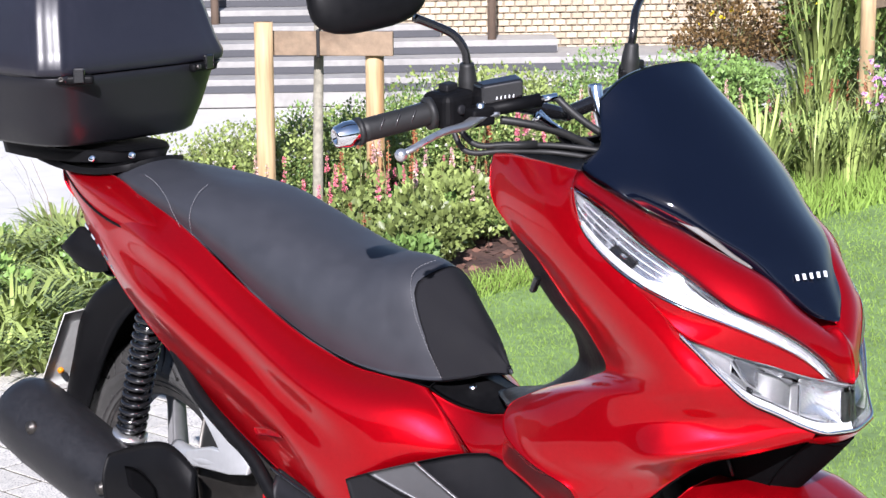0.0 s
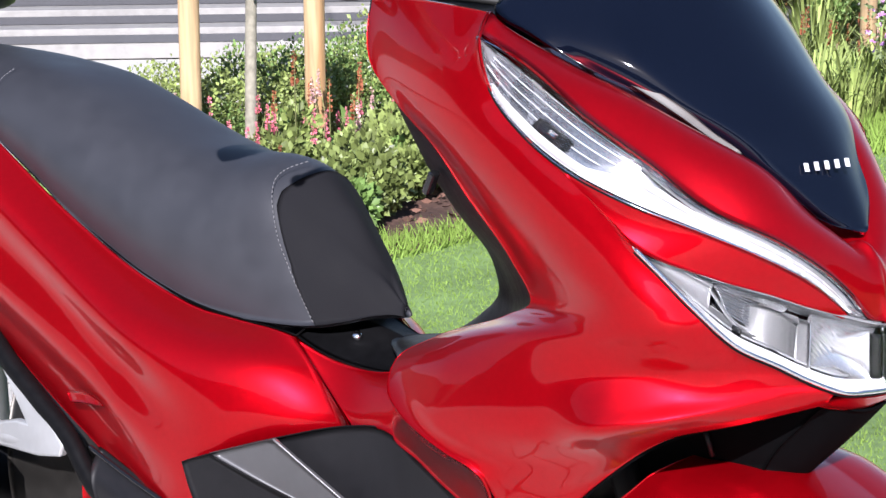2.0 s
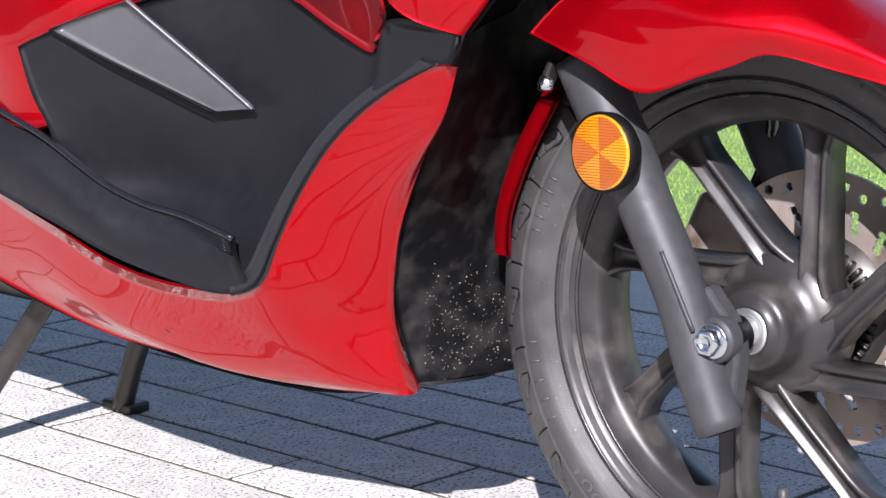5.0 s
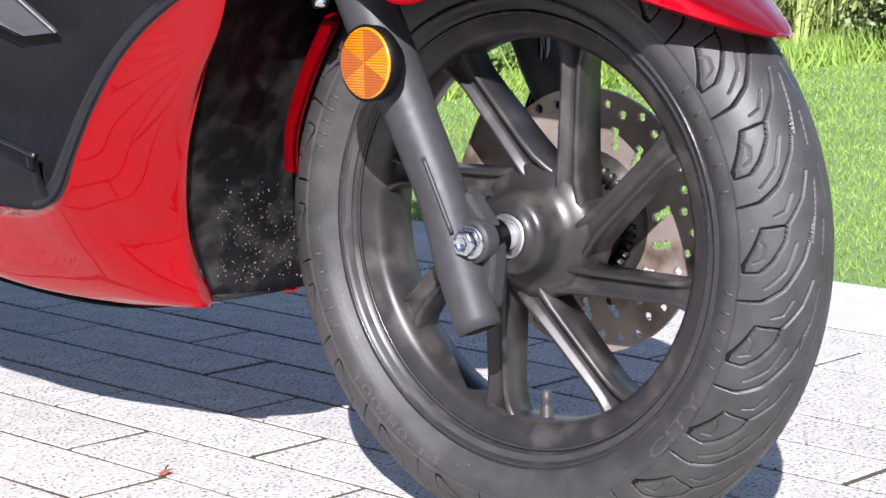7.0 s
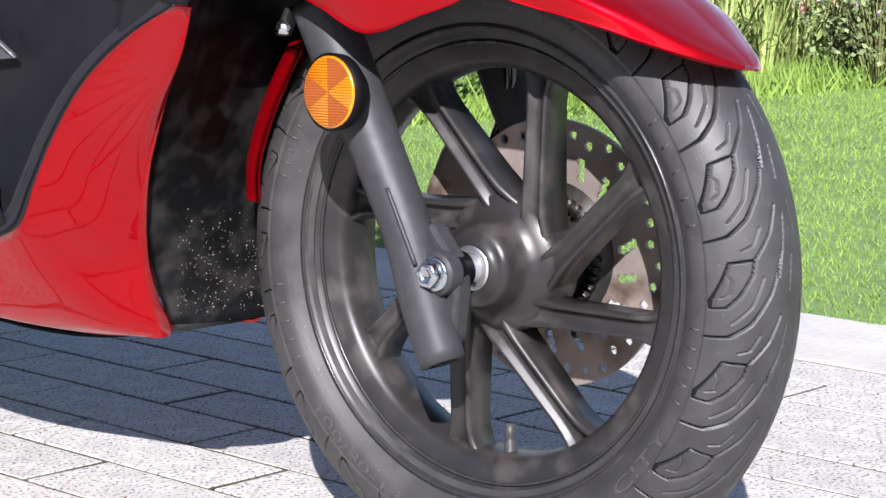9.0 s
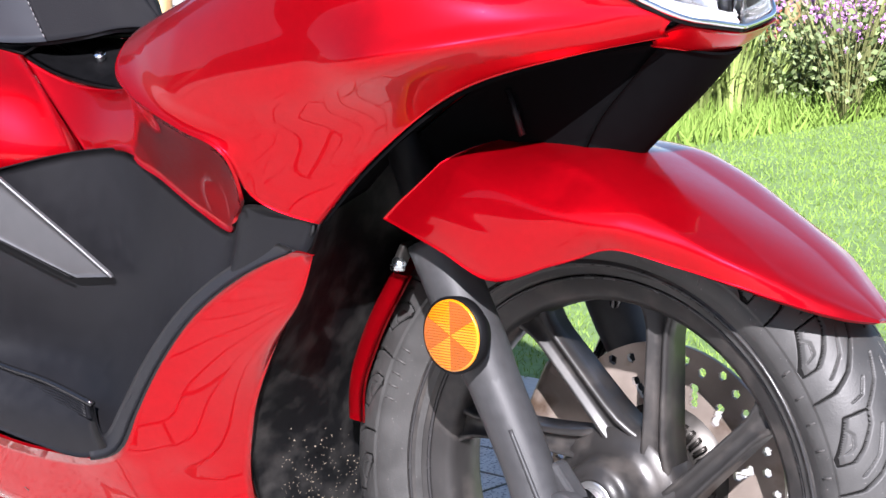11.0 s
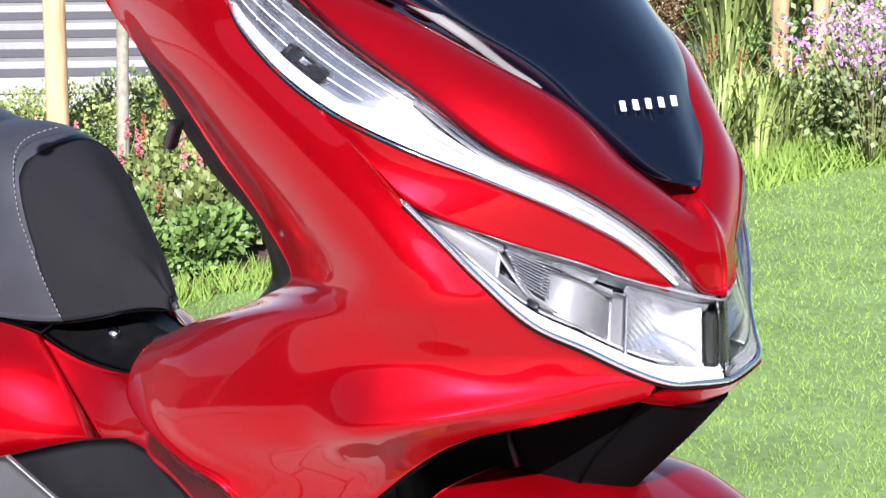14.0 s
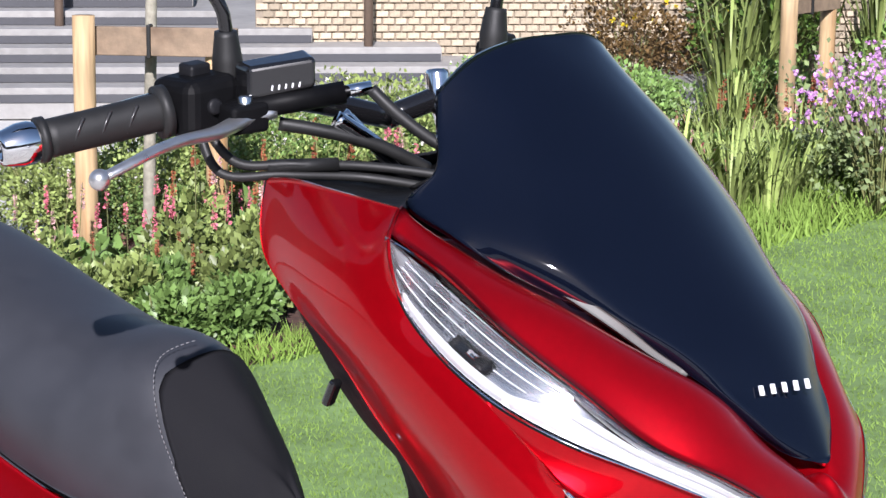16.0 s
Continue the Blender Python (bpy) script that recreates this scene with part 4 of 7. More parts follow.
panel("foot_board_rim", [[(1.135, -.206, .462), (1.152, -.208, .4585)], [(1.075, -.200, .437), (1.094, -.206, .4330)], [(1.018, -.198, .398), (1.040, -.205, .3965)], [(.966, -.195, .343), (.995, -.202, .3500)], [(.932, -.190, .300), (.958, -.198, .2995)], [(.912, -.189, .274), (.936, -.197, .2660)], [(.892, -.191, .264), (.902, -.197, .2520)]], GREYTRIMD, board, "charcoal bevel along the foot board", nu=40, nv=5, thick=.004)
panel("grey_inlay", [[(.705, -.226, .464), (.783, -.202, .490)], [(.752, -.207, .442), (.820, -.188, .461)], [(.800, -.185, .420), (.857, -.174, .432)], [(.852, -.165, .398), (.894, -.162, .403)]], GREYTRIM, board, "satin grey inlay on the foot board", nu=20, nv=8, thick=0.004)
tube("inlay_edge", [(.783, -.203, .490), (.820, -.189, .461), (.857, -.175, .432), (.895, -.163, .403)], .0012, RIMGREY, board, n=6)
tube("inlay_edge", [(.705, -.227, .463), (.752, -.208, .441), (.800, -.186, .419), (.848, -.166, .397)], .0012, BLACK, board, n=6)

panel("cowl_return", [
    [(.970, -.202, .612), (.925, -.150, .575), (.893, -.120, .548)],
    [(.986, -.235, .588), (.945, -.180, .548), (.905, -.146, .508)],
    [(1.017, -.249, .572), (.985, -.195, .535), (.955, -.158, .490)],
    [(1.082, -.259, .550), (1.045, -.210, .515), (1.012, -.171, .471)],
    [(1.124, -.255, .534), (1.095, -.215, .500), (1.061, -.183, .461)],
    [(1.119, -.231, .497), (1.100, -.212, .488), (1.075, -.196, .472)]], RED, bike, "red inner face of the side cowl", nu=30, nv=12)

# red lower fairing
LEG_A = [
    [(1.171, -.207, .457), (1.171, -.207, .456), (1.170, -.206, .454)],
    [(1.150, -.207, .457), (1.156, -.203, .430), (1.127, -.185, .405)],
    [(1.092, -.205, .431), (1.098, -.190, .385), (1.078, -.160, .353)],
    [(1.038, -.204, .395), (1.050, -.178, .345), (1.050, -.146, .315)],
    [(.993, -.201, .349), (1.014, -.165, .300), (1.030, -.132, .280)],
    [(.956, -.197, .299), (.988, -.158, .260), (1.016, -.120, .252)],
    [(.930, -.194, .262), (.966, -.150, .235), (1.010, -.111, .225)],
    [(.890, -.193, .250), (.940, -.150, .210), (1.012, -.105, .201)],
    [(.860, -.196, .250), (.900, -.150, .195), (1.023, -.099, .175)],
    [(.823, -.200, .251), (.850, -.156, .188), (.965, -.100, .162)],
    [(.750, -.206, .262), (.770, -.172, .195), (.886, -.120, .161)],
    [(.680, -.210, .285), (.700, -.182, .210), (.790, -.140, .170)],
    [(.590, -.208, .310), (.610, -.188, .240), (.683, -.150, .177)],
    [(.500, -.200, .345), (.510, -.192, .280), (.560, -.165, .205)],
    [(.430, -.190, .380), (.430, -.185, .300), (.450, -.170, .230)],
]
panel("lower_fairing", LEG_A, RED, bike, "glossy red lower leg fairing", nu=70, nv=16)
arch_wall = panel("wheel_arch_wall", [
    [(1.171, -.204, .478), (1.120, -.100, .500), (1.110, -.02, .510), (1.140, .085, .500)],
    [(1.125, -.182, .403), (1.085, -.090, .400), (1.080, -.02, .400), (1.110, .085, .400)],
    [(1.076, -.157, .352), (1.060, -.080, .340), (1.055, -.02, .340), (1.085, .085, .340)],
    [(1.014, -.117, .252), (1.030, -.060, .250), (1.035, -.01, .250), (1.060, .080, .250)],
    [(1.020, -.097, .178), (1.040, -.050, .180), (1.050, .0, .180), (1.065, .075, .180)]], DUSTY, bike, "dusty black wheel-arch wall", nu=30, nv=36, out=(1, 0, 0), both=False)
mud = random.Random(17)
data = []
for k in range(260):
    a, b = mud.random() ** .7, mud.random()
    z = .19 + .085 * (1 - a) + mud.gauss(0, .006)
    p = Vector((1.0285 + .030 * b + .02 * max(0, z - .20), -.098 + .085 * b, z))
    r = mud.uniform(.00018, .00030 + .0005 * mud.random() ** 2)
    data.append(tube_data([p, p + Vector((.0008, -.0004, mud.uniform(.0002, .0012)))], r, n=5))
v, f = merge(*data)
tagged(link("mud_specks", mesh_of(v, f, smooth=False), MUD, arch_wall, "dried pale mud specks"), kind="stuff")
panel("belly_pan", mirrored([[(.450, -.168, .228), (.450, 0, .20)], [(.683, -.148, .176), (.690, 0, .165)], [(.965, -.098, .161), (.970, 0, .16)], [(1.020, -.097, .176), (1.048, 0, .178)]]), BLACK, bike, nu=20, nv=12, out=(0, 0, -1), both=False)

tube("fairing_seam", [(.690, -.1975, .262), (.727, -.1925, .247), (.763, -.1835, .224), (.790, -.172, .200)], .0016, GLOSSBLACK, bike, "dark seam of the lower fairing", n=6, steps=16)
pad = panel("foot_pad", [[(.752, -.196, .318), (.764, -.199, .303)], [(.800, -.190, .313), (.812, -.195, .296)], [(.855, -.188, .307), (.864, -.194, .290)], [(.892, -.187, .299), (.902, -.1935, .284)]], GREYBLACK, board, "smooth inset pad of the foot board", nu=20, nv=6, thick=.004)
for k in range(7):
    q = .1 + .8 * k / 6
    tube("pad_rib", [np.array(a) * (1 - q) + np.array(b) * q for a, b in (((.760, -.197, .3175), (.768, -.200, .304)), ((.800, -.192, .3135), (.812, -.197, .297)), ((.855, -.189, .3095), (.864, -.194, .292)), ((.886, -.189, .301), (.896, -.195, .286)))], .0006, GREYBLACK, pad, n=5)

# front mudguard
GUARD = [
    [(1.184, -.142, .479), (1.206, -.139, .500), (1.230, -.126, .5215), (1.262, 0, .545)],
    [(1.240, -.140, .459), (1.248, -.146, .488), (1.262, -.129, .515), (1.290, 0, .547)],
    [(1.283, -.135, .441), (1.296, -.143, .479), (1.305, -.127, .511), (1.318, 0, .547)],
    [(1.336, -.125, .457), (1.343, -.136, .483), (1.346, -.117, .512), (1.352, 0, .542)],
    [(1.376, -.115, .469), (1.382, -.124, .484), (1.380, -.102, .510), (1.385, 0, .528)],
    [(1.421, -.105, .464), (1.424, -.108, .476), (1.424, -.085, .494), (1.430, 0, .506)],
    [(1.469, -.090, .451), (1.470, -.088, .462), (1.470, -.065, .474), (1.474, 0, .482)],
    [(1.505, -.065, .438), (1.505, -.062, .446), (1.506, -.045, .452), (1.508, 0, .457)],
    [(1.531, -.036, .433), (1.530, -.034, .437), (1.530, -.022, .440), (1.531, 0, .442)],
    [(1.540, -.010, .432), (1.540, -.009, .433), (1.540, -.005, .434), (1.540, 0, .434)],
]


def chisel_guard(g):
    """Two crisp ridges run forward and down each side of the mudguard."""
    g = relax(relax(g, 16, 1.0), 16, 1.0, axis=2)
    for line, high, wide in (([(1.205, .530), (1.235, .521), (1.296, .505), (1.357, .490), (1.402, .472), (1.43, .462)], .0065, .024), ([(1.270, .536), (1.347, .523), (1.402, .4975), (1.455, .470), (1.512, .443), (1.53, .436)], .0060, .020)):
        c = crease(g, line, high, wide, True, 0.0)
        c[:, :, 2] += np.abs(c[:, :, 1] - g[:, :, 1]) * .8
        g = c
    g[:, :, 1] = np.where(g[:, :, 1] > 0, g[:, :, 1] * .70, g[:, :, 1])
    g[:, :, 2] -= .010 * np.clip((g[:, :, 1] + .07) / .07, 0, 1)
    return relax(g, 1, .3)


panel("front_mudguard", mirrored(GUARD, 0.0), RED, bike, "glossy red front mudguard", nu=120, nv=110, out=(0, 0, 1), both=False, form=chisel_guard)
panel("mudguard_flap", mirrored([
    [(1.144, -.064, .419), (1.127, -.062, .420), (1.114, 0, .430)], [(1.106, -.064, .354), (1.090, -.062, .356), (1.076, 0, .362)], [(1.091, -.062, .317), (1.076, -.060, .318), (1.062, 0, .320)], [(1.087, -.058, .288), (1.072, -.056, .288), (1.058, 0, .287)]], 0.001), RED, bike, "red rear flap of the mudguard", nu=24, nv=30, out=(-1, 0, 0), both=False)

# ---------------------------------------------------------------- wheels and fork


def turned(pts, centre, deg):
    """Points turned about the upright line through centre."""
    c, s = math.cos(radians(deg)), math.sin(radians(deg))
    out = []
    for x, y, z in pts:
        dx, dy = x - centre[0], y - centre[1]
        out.append((centre[0] + dx * c - dy * s, centre[1] + dx * s + dy * c, z))
    return out


TREAD = [(.0008, ((.972, .625), (.85, .653), (.665, .79), (.424, 1.083), (.227, 1.458))),
         (.0006, ((.857, .389), (.624, .403), (.655, .264), (.786, .056), (.879, -.056), (.963, -.07), (.968, .014), (.857, .389))),
         (.0006, ((.624, .41), (.40, .64), (.265, .875))), (.0002, ((.751, .50), (.635, .54), (.538, .694))),
         (.0002, ((.835, .79), (.655, .97), (.527, 1.236))), (.0001, ((.89, .28), (.84, .20), (.86, .08), (.92, .04))),
         (.0002, ((.30, .22), (.20, .52), (.13, .80))), (.0002, ((.10, .10), (.04, .42)))]


def groove(a, w, pitch, half):
    """Depth of the tread at a metres round and w across: hooked grooves round six-sided blocks, and short sipes."""
    s = abs(w) / half
    u = (a / pitch + (0.5 if w > 0 else 0.0)) % 1.0
    best = 9.0
    for wide, line in TREAD:
        for (s0, u0), (s1, u1) in zip(line[:-1], line[1:]):
            for du in (-1, 0, 1):
                ax, ay = s0 * half, (u0 + du) * pitch
                bx, by = s1 * half, (u1 + du) * pitch
                px, py = s * half - ax, u * pitch - ay
                dx, dy = bx - ax, by - ay
                h = min(max((px * dx + py * dy) / (dx * dx + dy * dy), 0), 1)
                best = min(best, math.hypot(px - h * dx, py - h * dy) - wide)
    return max(0.0, min(1.0, (.0006 - best) / .0012))


def tyre_mesh(centre, r_out, width, r_rim, deg, n_round, n_across, pitch_n=20):
    """A tyre whose tread is cut with grooves; the cut faces take the second material, darkened for their shade."""
    half = width / 2
    prof = []
    for k in range(n_across):
        a = (-1 + 2 * k / (n_across - 1)) * 1.25
        prof.append((half * math.sin(a) / math.sin(1.25) * 0.99, r_out - (1 - math.cos(a)) * half * 1.22, True))
    side_r = prof[-1][1]
    drop = side_r - r_rim
    low = [(half * .990, side_r - .0010), (half * .972, side_r - .0022), (half * .975, side_r - .0032), (half * .995, side_r - drop * .25), (half * .95, side_r - drop * .5), (half * .90, side_r - drop * .66),
           (half * .885, side_r - drop * .69), (half * .86, side_r - drop * .78), (half * .74, r_rim + .001), (half * .66, r_rim - .010)]
    full = [(-h, r, False) for h, r in reversed(low)] + prof + [(h, r, False) for h, r in low]
    k = len(full)
    pitch = 2 * math.pi * r_out / pitch_n
    per = n_round // pitch_n
    cut = np.array([[groove(pitch * i / per, h, pitch, half) if tread else 0.0 for h, r, tread in full] for i in range(per)])
    cut = np.tile(cut, (pitch_n, 1))
    h, r = np.array([q[0] for q in full]), np.array([q[1] for q in full])
    a = (2 * np.pi * np.arange(n_round) / n_round)[:, None]
    rr = r[None] - cut * .0055
    x, y, z = rr * np.cos(a), np.broadcast_to(h, rr.shape), rr * np.sin(a)
    c, s = math.cos(radians(deg)), math.sin(radians(deg))
    v = np.stack([centre[0] + x * c - y * s, centre[1] + x * s + y * c, centre[2] + z], 2).reshape(-1, 3)
    i, q = np.meshgrid(np.arange(n_round), np.arange(k - 1), indexing="ij")
    j = (i + 1) % n_round
    f = np.stack([i * k + q, i * k + q + 1, j * k + q + 1, j * k + q], 2).reshape(-1, 4).astype(np.int32)
    me = bpy.data.meshes.new("tyre")
    me.vertices.add(len(v))
    me.vertices.foreach_set("co", v.astype(np.float32).ravel())
    me.loops.add(f.size)
    me.loops.foreach_set("vertex_index", f.ravel())
    me.polygons.add(len(f))
    me.polygons.foreach_set("loop_start", np.arange(0, f.size, 4, dtype=np.int32))
    me.polygons.foreach_set("use_smooth", np.ones(len(f), bool))
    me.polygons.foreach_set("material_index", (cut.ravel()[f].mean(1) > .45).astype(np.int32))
    me.update(calc_edges=True)
    return me


def spoke_data(centre, ang, s0, s1, w0, w1, y0, y1, t0, t1, off=0.0, flare=True):
    """A straight cast spoke, off to one side of the hub's middle, with a raised ridge along both edges and wide feet."""
    v, f = [], []
    ks = [0, .05, .1, .16, .24, .34, .46, .58, .70, .78, .85, .91, .96, 1] if flare else [0, 1]
    sec = [(-1, -1), (-1.03, .70), (-.90, 1), (-.62, 1), (-.48, .62), (.48, .62), (.62, 1), (.90, 1), (1.03, .70), (1, -1)]
    ca, sa = math.cos(ang), math.sin(ang)
    for k in ks:
        foot = 1 + 1.5 * max(0, (k - .76) / .24) ** 2.6 + 0.7 * max(0, (.42 - k) / .42) ** 2 if flare else 1
        q = s0 + (s1 - s0) * k
        w = (w0 + (w1 - w0) * k) * foot / 2
        y = y0 + (y1 - y0) * k
        t = (t0 + (t1 - t0) * k) / 2
        sink = .013 * max(0, (.26 - k) / .26) ** 1.4 if flare else 0
        for cx, cy in sec:
            e = off + cx * w
            v.append((centre[0] + q * ca + e * sa, centre[1] + y - cy * t + sink * max(cy, 0), centre[2] + q * sa - e * ca))
    m = len(sec)
    for i in range(len(ks) - 1):
        for q in range(m):
            q2 = (q + 1) % m
            f.append((i * m + q, i * m + q2, (i + 1) * m + q2, (i + 1) * m + q))
    f += [tuple(range(m)), tuple((len(ks) - 1) * m + q for q in range(m))[::-1]]
    return v, f


def put(name, data, material, parent, label="", centre=None, deg=0.0, smooth=True):
    v, f = data
    if deg:
        v = turned(v, centre, deg)
    bm = bmesh.new()
    vs = [bm.verts.new(p) for p in v]
    for q in f:
        try:
            bm.faces.new([vs[i] for i in q])
        except ValueError:
            pass
    bmesh.ops.recalc_face_normals(bm, faces=bm.faces)
    return part(name, bm, material, parent, label, smooth)


def wheel(name, centre, r_out, width, rim_half, spokes, first, deg, label, spoke_mat, fine, off=0.0):
    c = centre
    R = 0.1915
    prof = [(-rim_half, R), (-rim_half - .002, R - .002), (-rim_half - .001, R - .007), (-rim_half + .006, R - .010), (-rim_half + .010, R - .018),
            (-rim_half + .012, R - .030), (-rim_half + .018, R - .036), (0, R - .038), (rim_half - .018, R - .036), (rim_half - .012, R - .030),
            (rim_half - .006, R - .010), (rim_half, R - .006), (rim_half, R), (rim_half - .008, R - .004), (0, R - .024), (-rim_half + .008, R - .004)]
    rim = put(name, lathe_data(prof, n=120, axis=(0, 1, 0), centre=c, closed=True), RIM, bike, label, c, deg)
    for rr, dh in ((R - .0045, .0010), (R - .0165, -.0085)):
        ring = [(-rim_half - dh + .0016 * math.cos(w), rr + .0016 * math.sin(w)) for w in (0, 1.05, 2.1, 3.14, 4.19, 5.24)]
        put("rim_lip", lathe_data(ring, n=120, axis=(0, 1, 0), centre=c, closed=True), RIMLIP, rim, "", c, deg)
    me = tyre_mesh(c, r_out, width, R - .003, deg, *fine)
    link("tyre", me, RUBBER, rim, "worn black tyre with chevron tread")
    me.materials.append(GROOVESHADE)
    hub = [(-.046, .017), (-.050, .0185), (-.0505, .0205), (-.0475, .0220), (-.0462, .0270), (-.0445, .0305), (-.0400, .0330), (-.0280, .0350), (-.0220, .0385), (-.0185, .0450), (-.0150, .0520), (-.0100, .0560),
           (.018, .0560), (.034, .040), (.040, .030), (.046, .020), (.046, 0)]
    put("hub", lathe_data(hub, n=40, axis=(0, 1, 0), centre=c), spoke_mat, rim, "cast hub", c, deg)
    put("bearing_seal", lathe_data([(-.049, .012), (-.050, .0175), (-.047, .0185)], n=32, axis=(0, 1, 0), centre=c), ALU, rim, "", c, deg)
    for k in range(spokes):
        a = radians(first) + 2 * math.pi * k / spokes
        put("spoke", spoke_data(c, a, .004, math.sqrt((R - .030) ** 2 - off ** 2) + .004, .0205, .0185, -.003, -.001, .036, .027, off), spoke_mat, rim, "", c, deg)
    a = radians(-88)
    vb = Vector((c[0] + .158 * math.cos(a), c[1], c[2] + .158 * math.sin(a)))
    d = Vector((-math.cos(a), 0, -math.sin(a)))
    put("valve", lathe_data([(-.004, .009), (0, .009), (.003, .0055), (.012, .005), (.013, .0035), (.016, .0045), (.026, .0045), (.027, 0)], n=14, axis=d, centre=vb), RUBBER, rim, "black rubber valve", c, deg)
    return rim


FW, STEER = (1.315, 0.0, 0.258), 3.2
front = wheel("front_wheel", FW, .258, .100, .036, 8, 90, STEER, "dark grey cast front wheel", RIM, (2600, 181), .035)


def sidewall_text(words, first, last, r0, size, parent):
    """Raised writing bent round the near sidewall of the front tyre, from one angle to another."""
    c = bpy.data.curves.new("writing", 'FONT')
    c.body, c.size, c.extrude, c.resolution_u = words, size, .0005, 2
    ob = bpy.data.objects.new("writing", c)
    scene.collection.objects.link(ob)
    bpy.context.view_layer.update()
    me = bpy.data.meshes.new_from_object(ob.evaluated_get(bpy.context.evaluated_depsgraph_get()))
    bpy.data.objects.remove(ob)
    wide = max(v.co.x for v in me.vertices)
    for v in me.vertices:
        a = radians(first + (last - first) * v.co.x / wide)
        r = r0 - v.co.y
        d = -np.interp(r, (.1885, .1945, .202, .209, .2135), (.037, .043, .0475, .0497, .0492)) - v.co.z - .0002
        v.co = turned([(FW[0] + r * math.cos(a), d, FW[2] + r * math.sin(a))], FW, STEER)[0]
    me.materials.clear()
    return tagged(link("sidewall_writing", me, RUBBERMARK, parent, "raised sidewall writing"), kind="stuff")


def disc_data(centre, r0, r1, y, thick, holes):
    """A brake disc as a ring of plates with round holes left open."""
    v, f = [], []
    n = 600
    rr = np.linspace(r0, r1, 34)
    solid = {}
    for i in range(n):
        for j in range(len(rr) - 1):
            a = 2 * math.pi * (i + .5) / n
            r = (rr[j] + rr[j + 1]) / 2
            x, z = r * math.cos(a), r * math.sin(a)
            solid[i, j] = not any((x - hx) ** 2 + (z - hz) ** 2 < hr * hr for hx, hz, hr in holes)
    for i in range(n):
        a = 2 * math.pi * i / n
        for r in rr:
            for s in (-1, 1):
                v.append((centre[0] + r * math.cos(a), y + s * thick / 2, centre[2] + r * math.sin(a)))
    k = len(rr)
    at = lambda i, j, s: ((i % n) * k + j) * 2 + s
    for (i, j), ok in solid.items():
        if not ok:
            continue
        f.append((at(i, j, 0), at(i + 1, j, 0), at(i + 1, j + 1, 0), at(i, j + 1, 0)))
        f.append((at(i, j, 1), at(i, j + 1, 1), at(i + 1, j + 1, 1), at(i + 1, j, 1)))
        for di, dj, e in ((1, 0, ((i + 1, j), (i + 1, j + 1))), (-1, 0, ((i, j), (i, j + 1))), (0, 1, ((i, j + 1), (i + 1, j + 1))), (0, -1, ((i, j), (i + 1, j)))):
            if not solid.get(((i + di) % n, j + dj), False):
                (a1, b1), (a2, b2) = e
                f.append((at(a1, b1, 0), at(a2, b2, 0), at(a2, b2, 1), at(a1, b1, 1)))
    return v, f


holes = []
for k in range(36):
    a = 2 * math.pi * k / 36
    r = (.103, .095, .089)[k % 3] if k % 3 < 2 else .099
    holes.append((r * math.cos(a), r * math.sin(a), .0040))
for k in range(18):
    a = 2 * math.pi * (k + .4) / 18
    for q in range(3):
        holes.append(((.068 + q * .006) * math.cos(a + q * .03), (.068 + q * .006) * math.sin(a + q * .03), .0040))
put("brake_disc", disc_data(FW, .058, .110, .062, .004, holes), STEEL, front, "drilled steel brake disc with rust film", FW, STEER, smooth=False)
put("disc_carrier", lathe_data([(.056, .03), (.060, .060), (.064, .060), (.066, .03)], n=40, axis=(0, 1, 0), centre=FW), DARKSTEEL, front, "", FW, STEER)
teeth = [spoke_data(FW, 2 * math.pi * k / 40, .040, .051, .0035, .0035, .053, .053, .006, .006, 0.0, False) for k in range(40)]
tagged(put("sensor_ring", merge(*teeth), DARKSTEEL, front, "toothed sensor ring", FW, STEER), kind="stuff")

tyre_ob = [o for o in front.children if o.name.startswith("tyre")][0]
sidewall_text("CITY", -48, -29, .2135, .0150, tyre_ob)
sidewall_text("100/80-14", -141, -109, .2115, .0120, tyre_ob)
for a0, a1 in ((-172, -150), (166, 150), (-24, -4), (12, 40), (60, 100)):
    # makers' marks as plain raised bars
    for k in range(5):
        w = radians(a0 + (a1 - a0) * (k + .5) / 5)
        p, q = [turned([(FW[0] + r * math.cos(w), -np.interp(r, (.1885, .1945, .202, .209, .2135), (.037, .043, .0475, .0497, .0492)), FW[2] + r * math.sin(w))], FW, STEER)[0] for r in (.2030, .2110)]
        tube("sidewall_bar", [p, q], .0010, RUBBERMARK, tyre_ob, n=6)

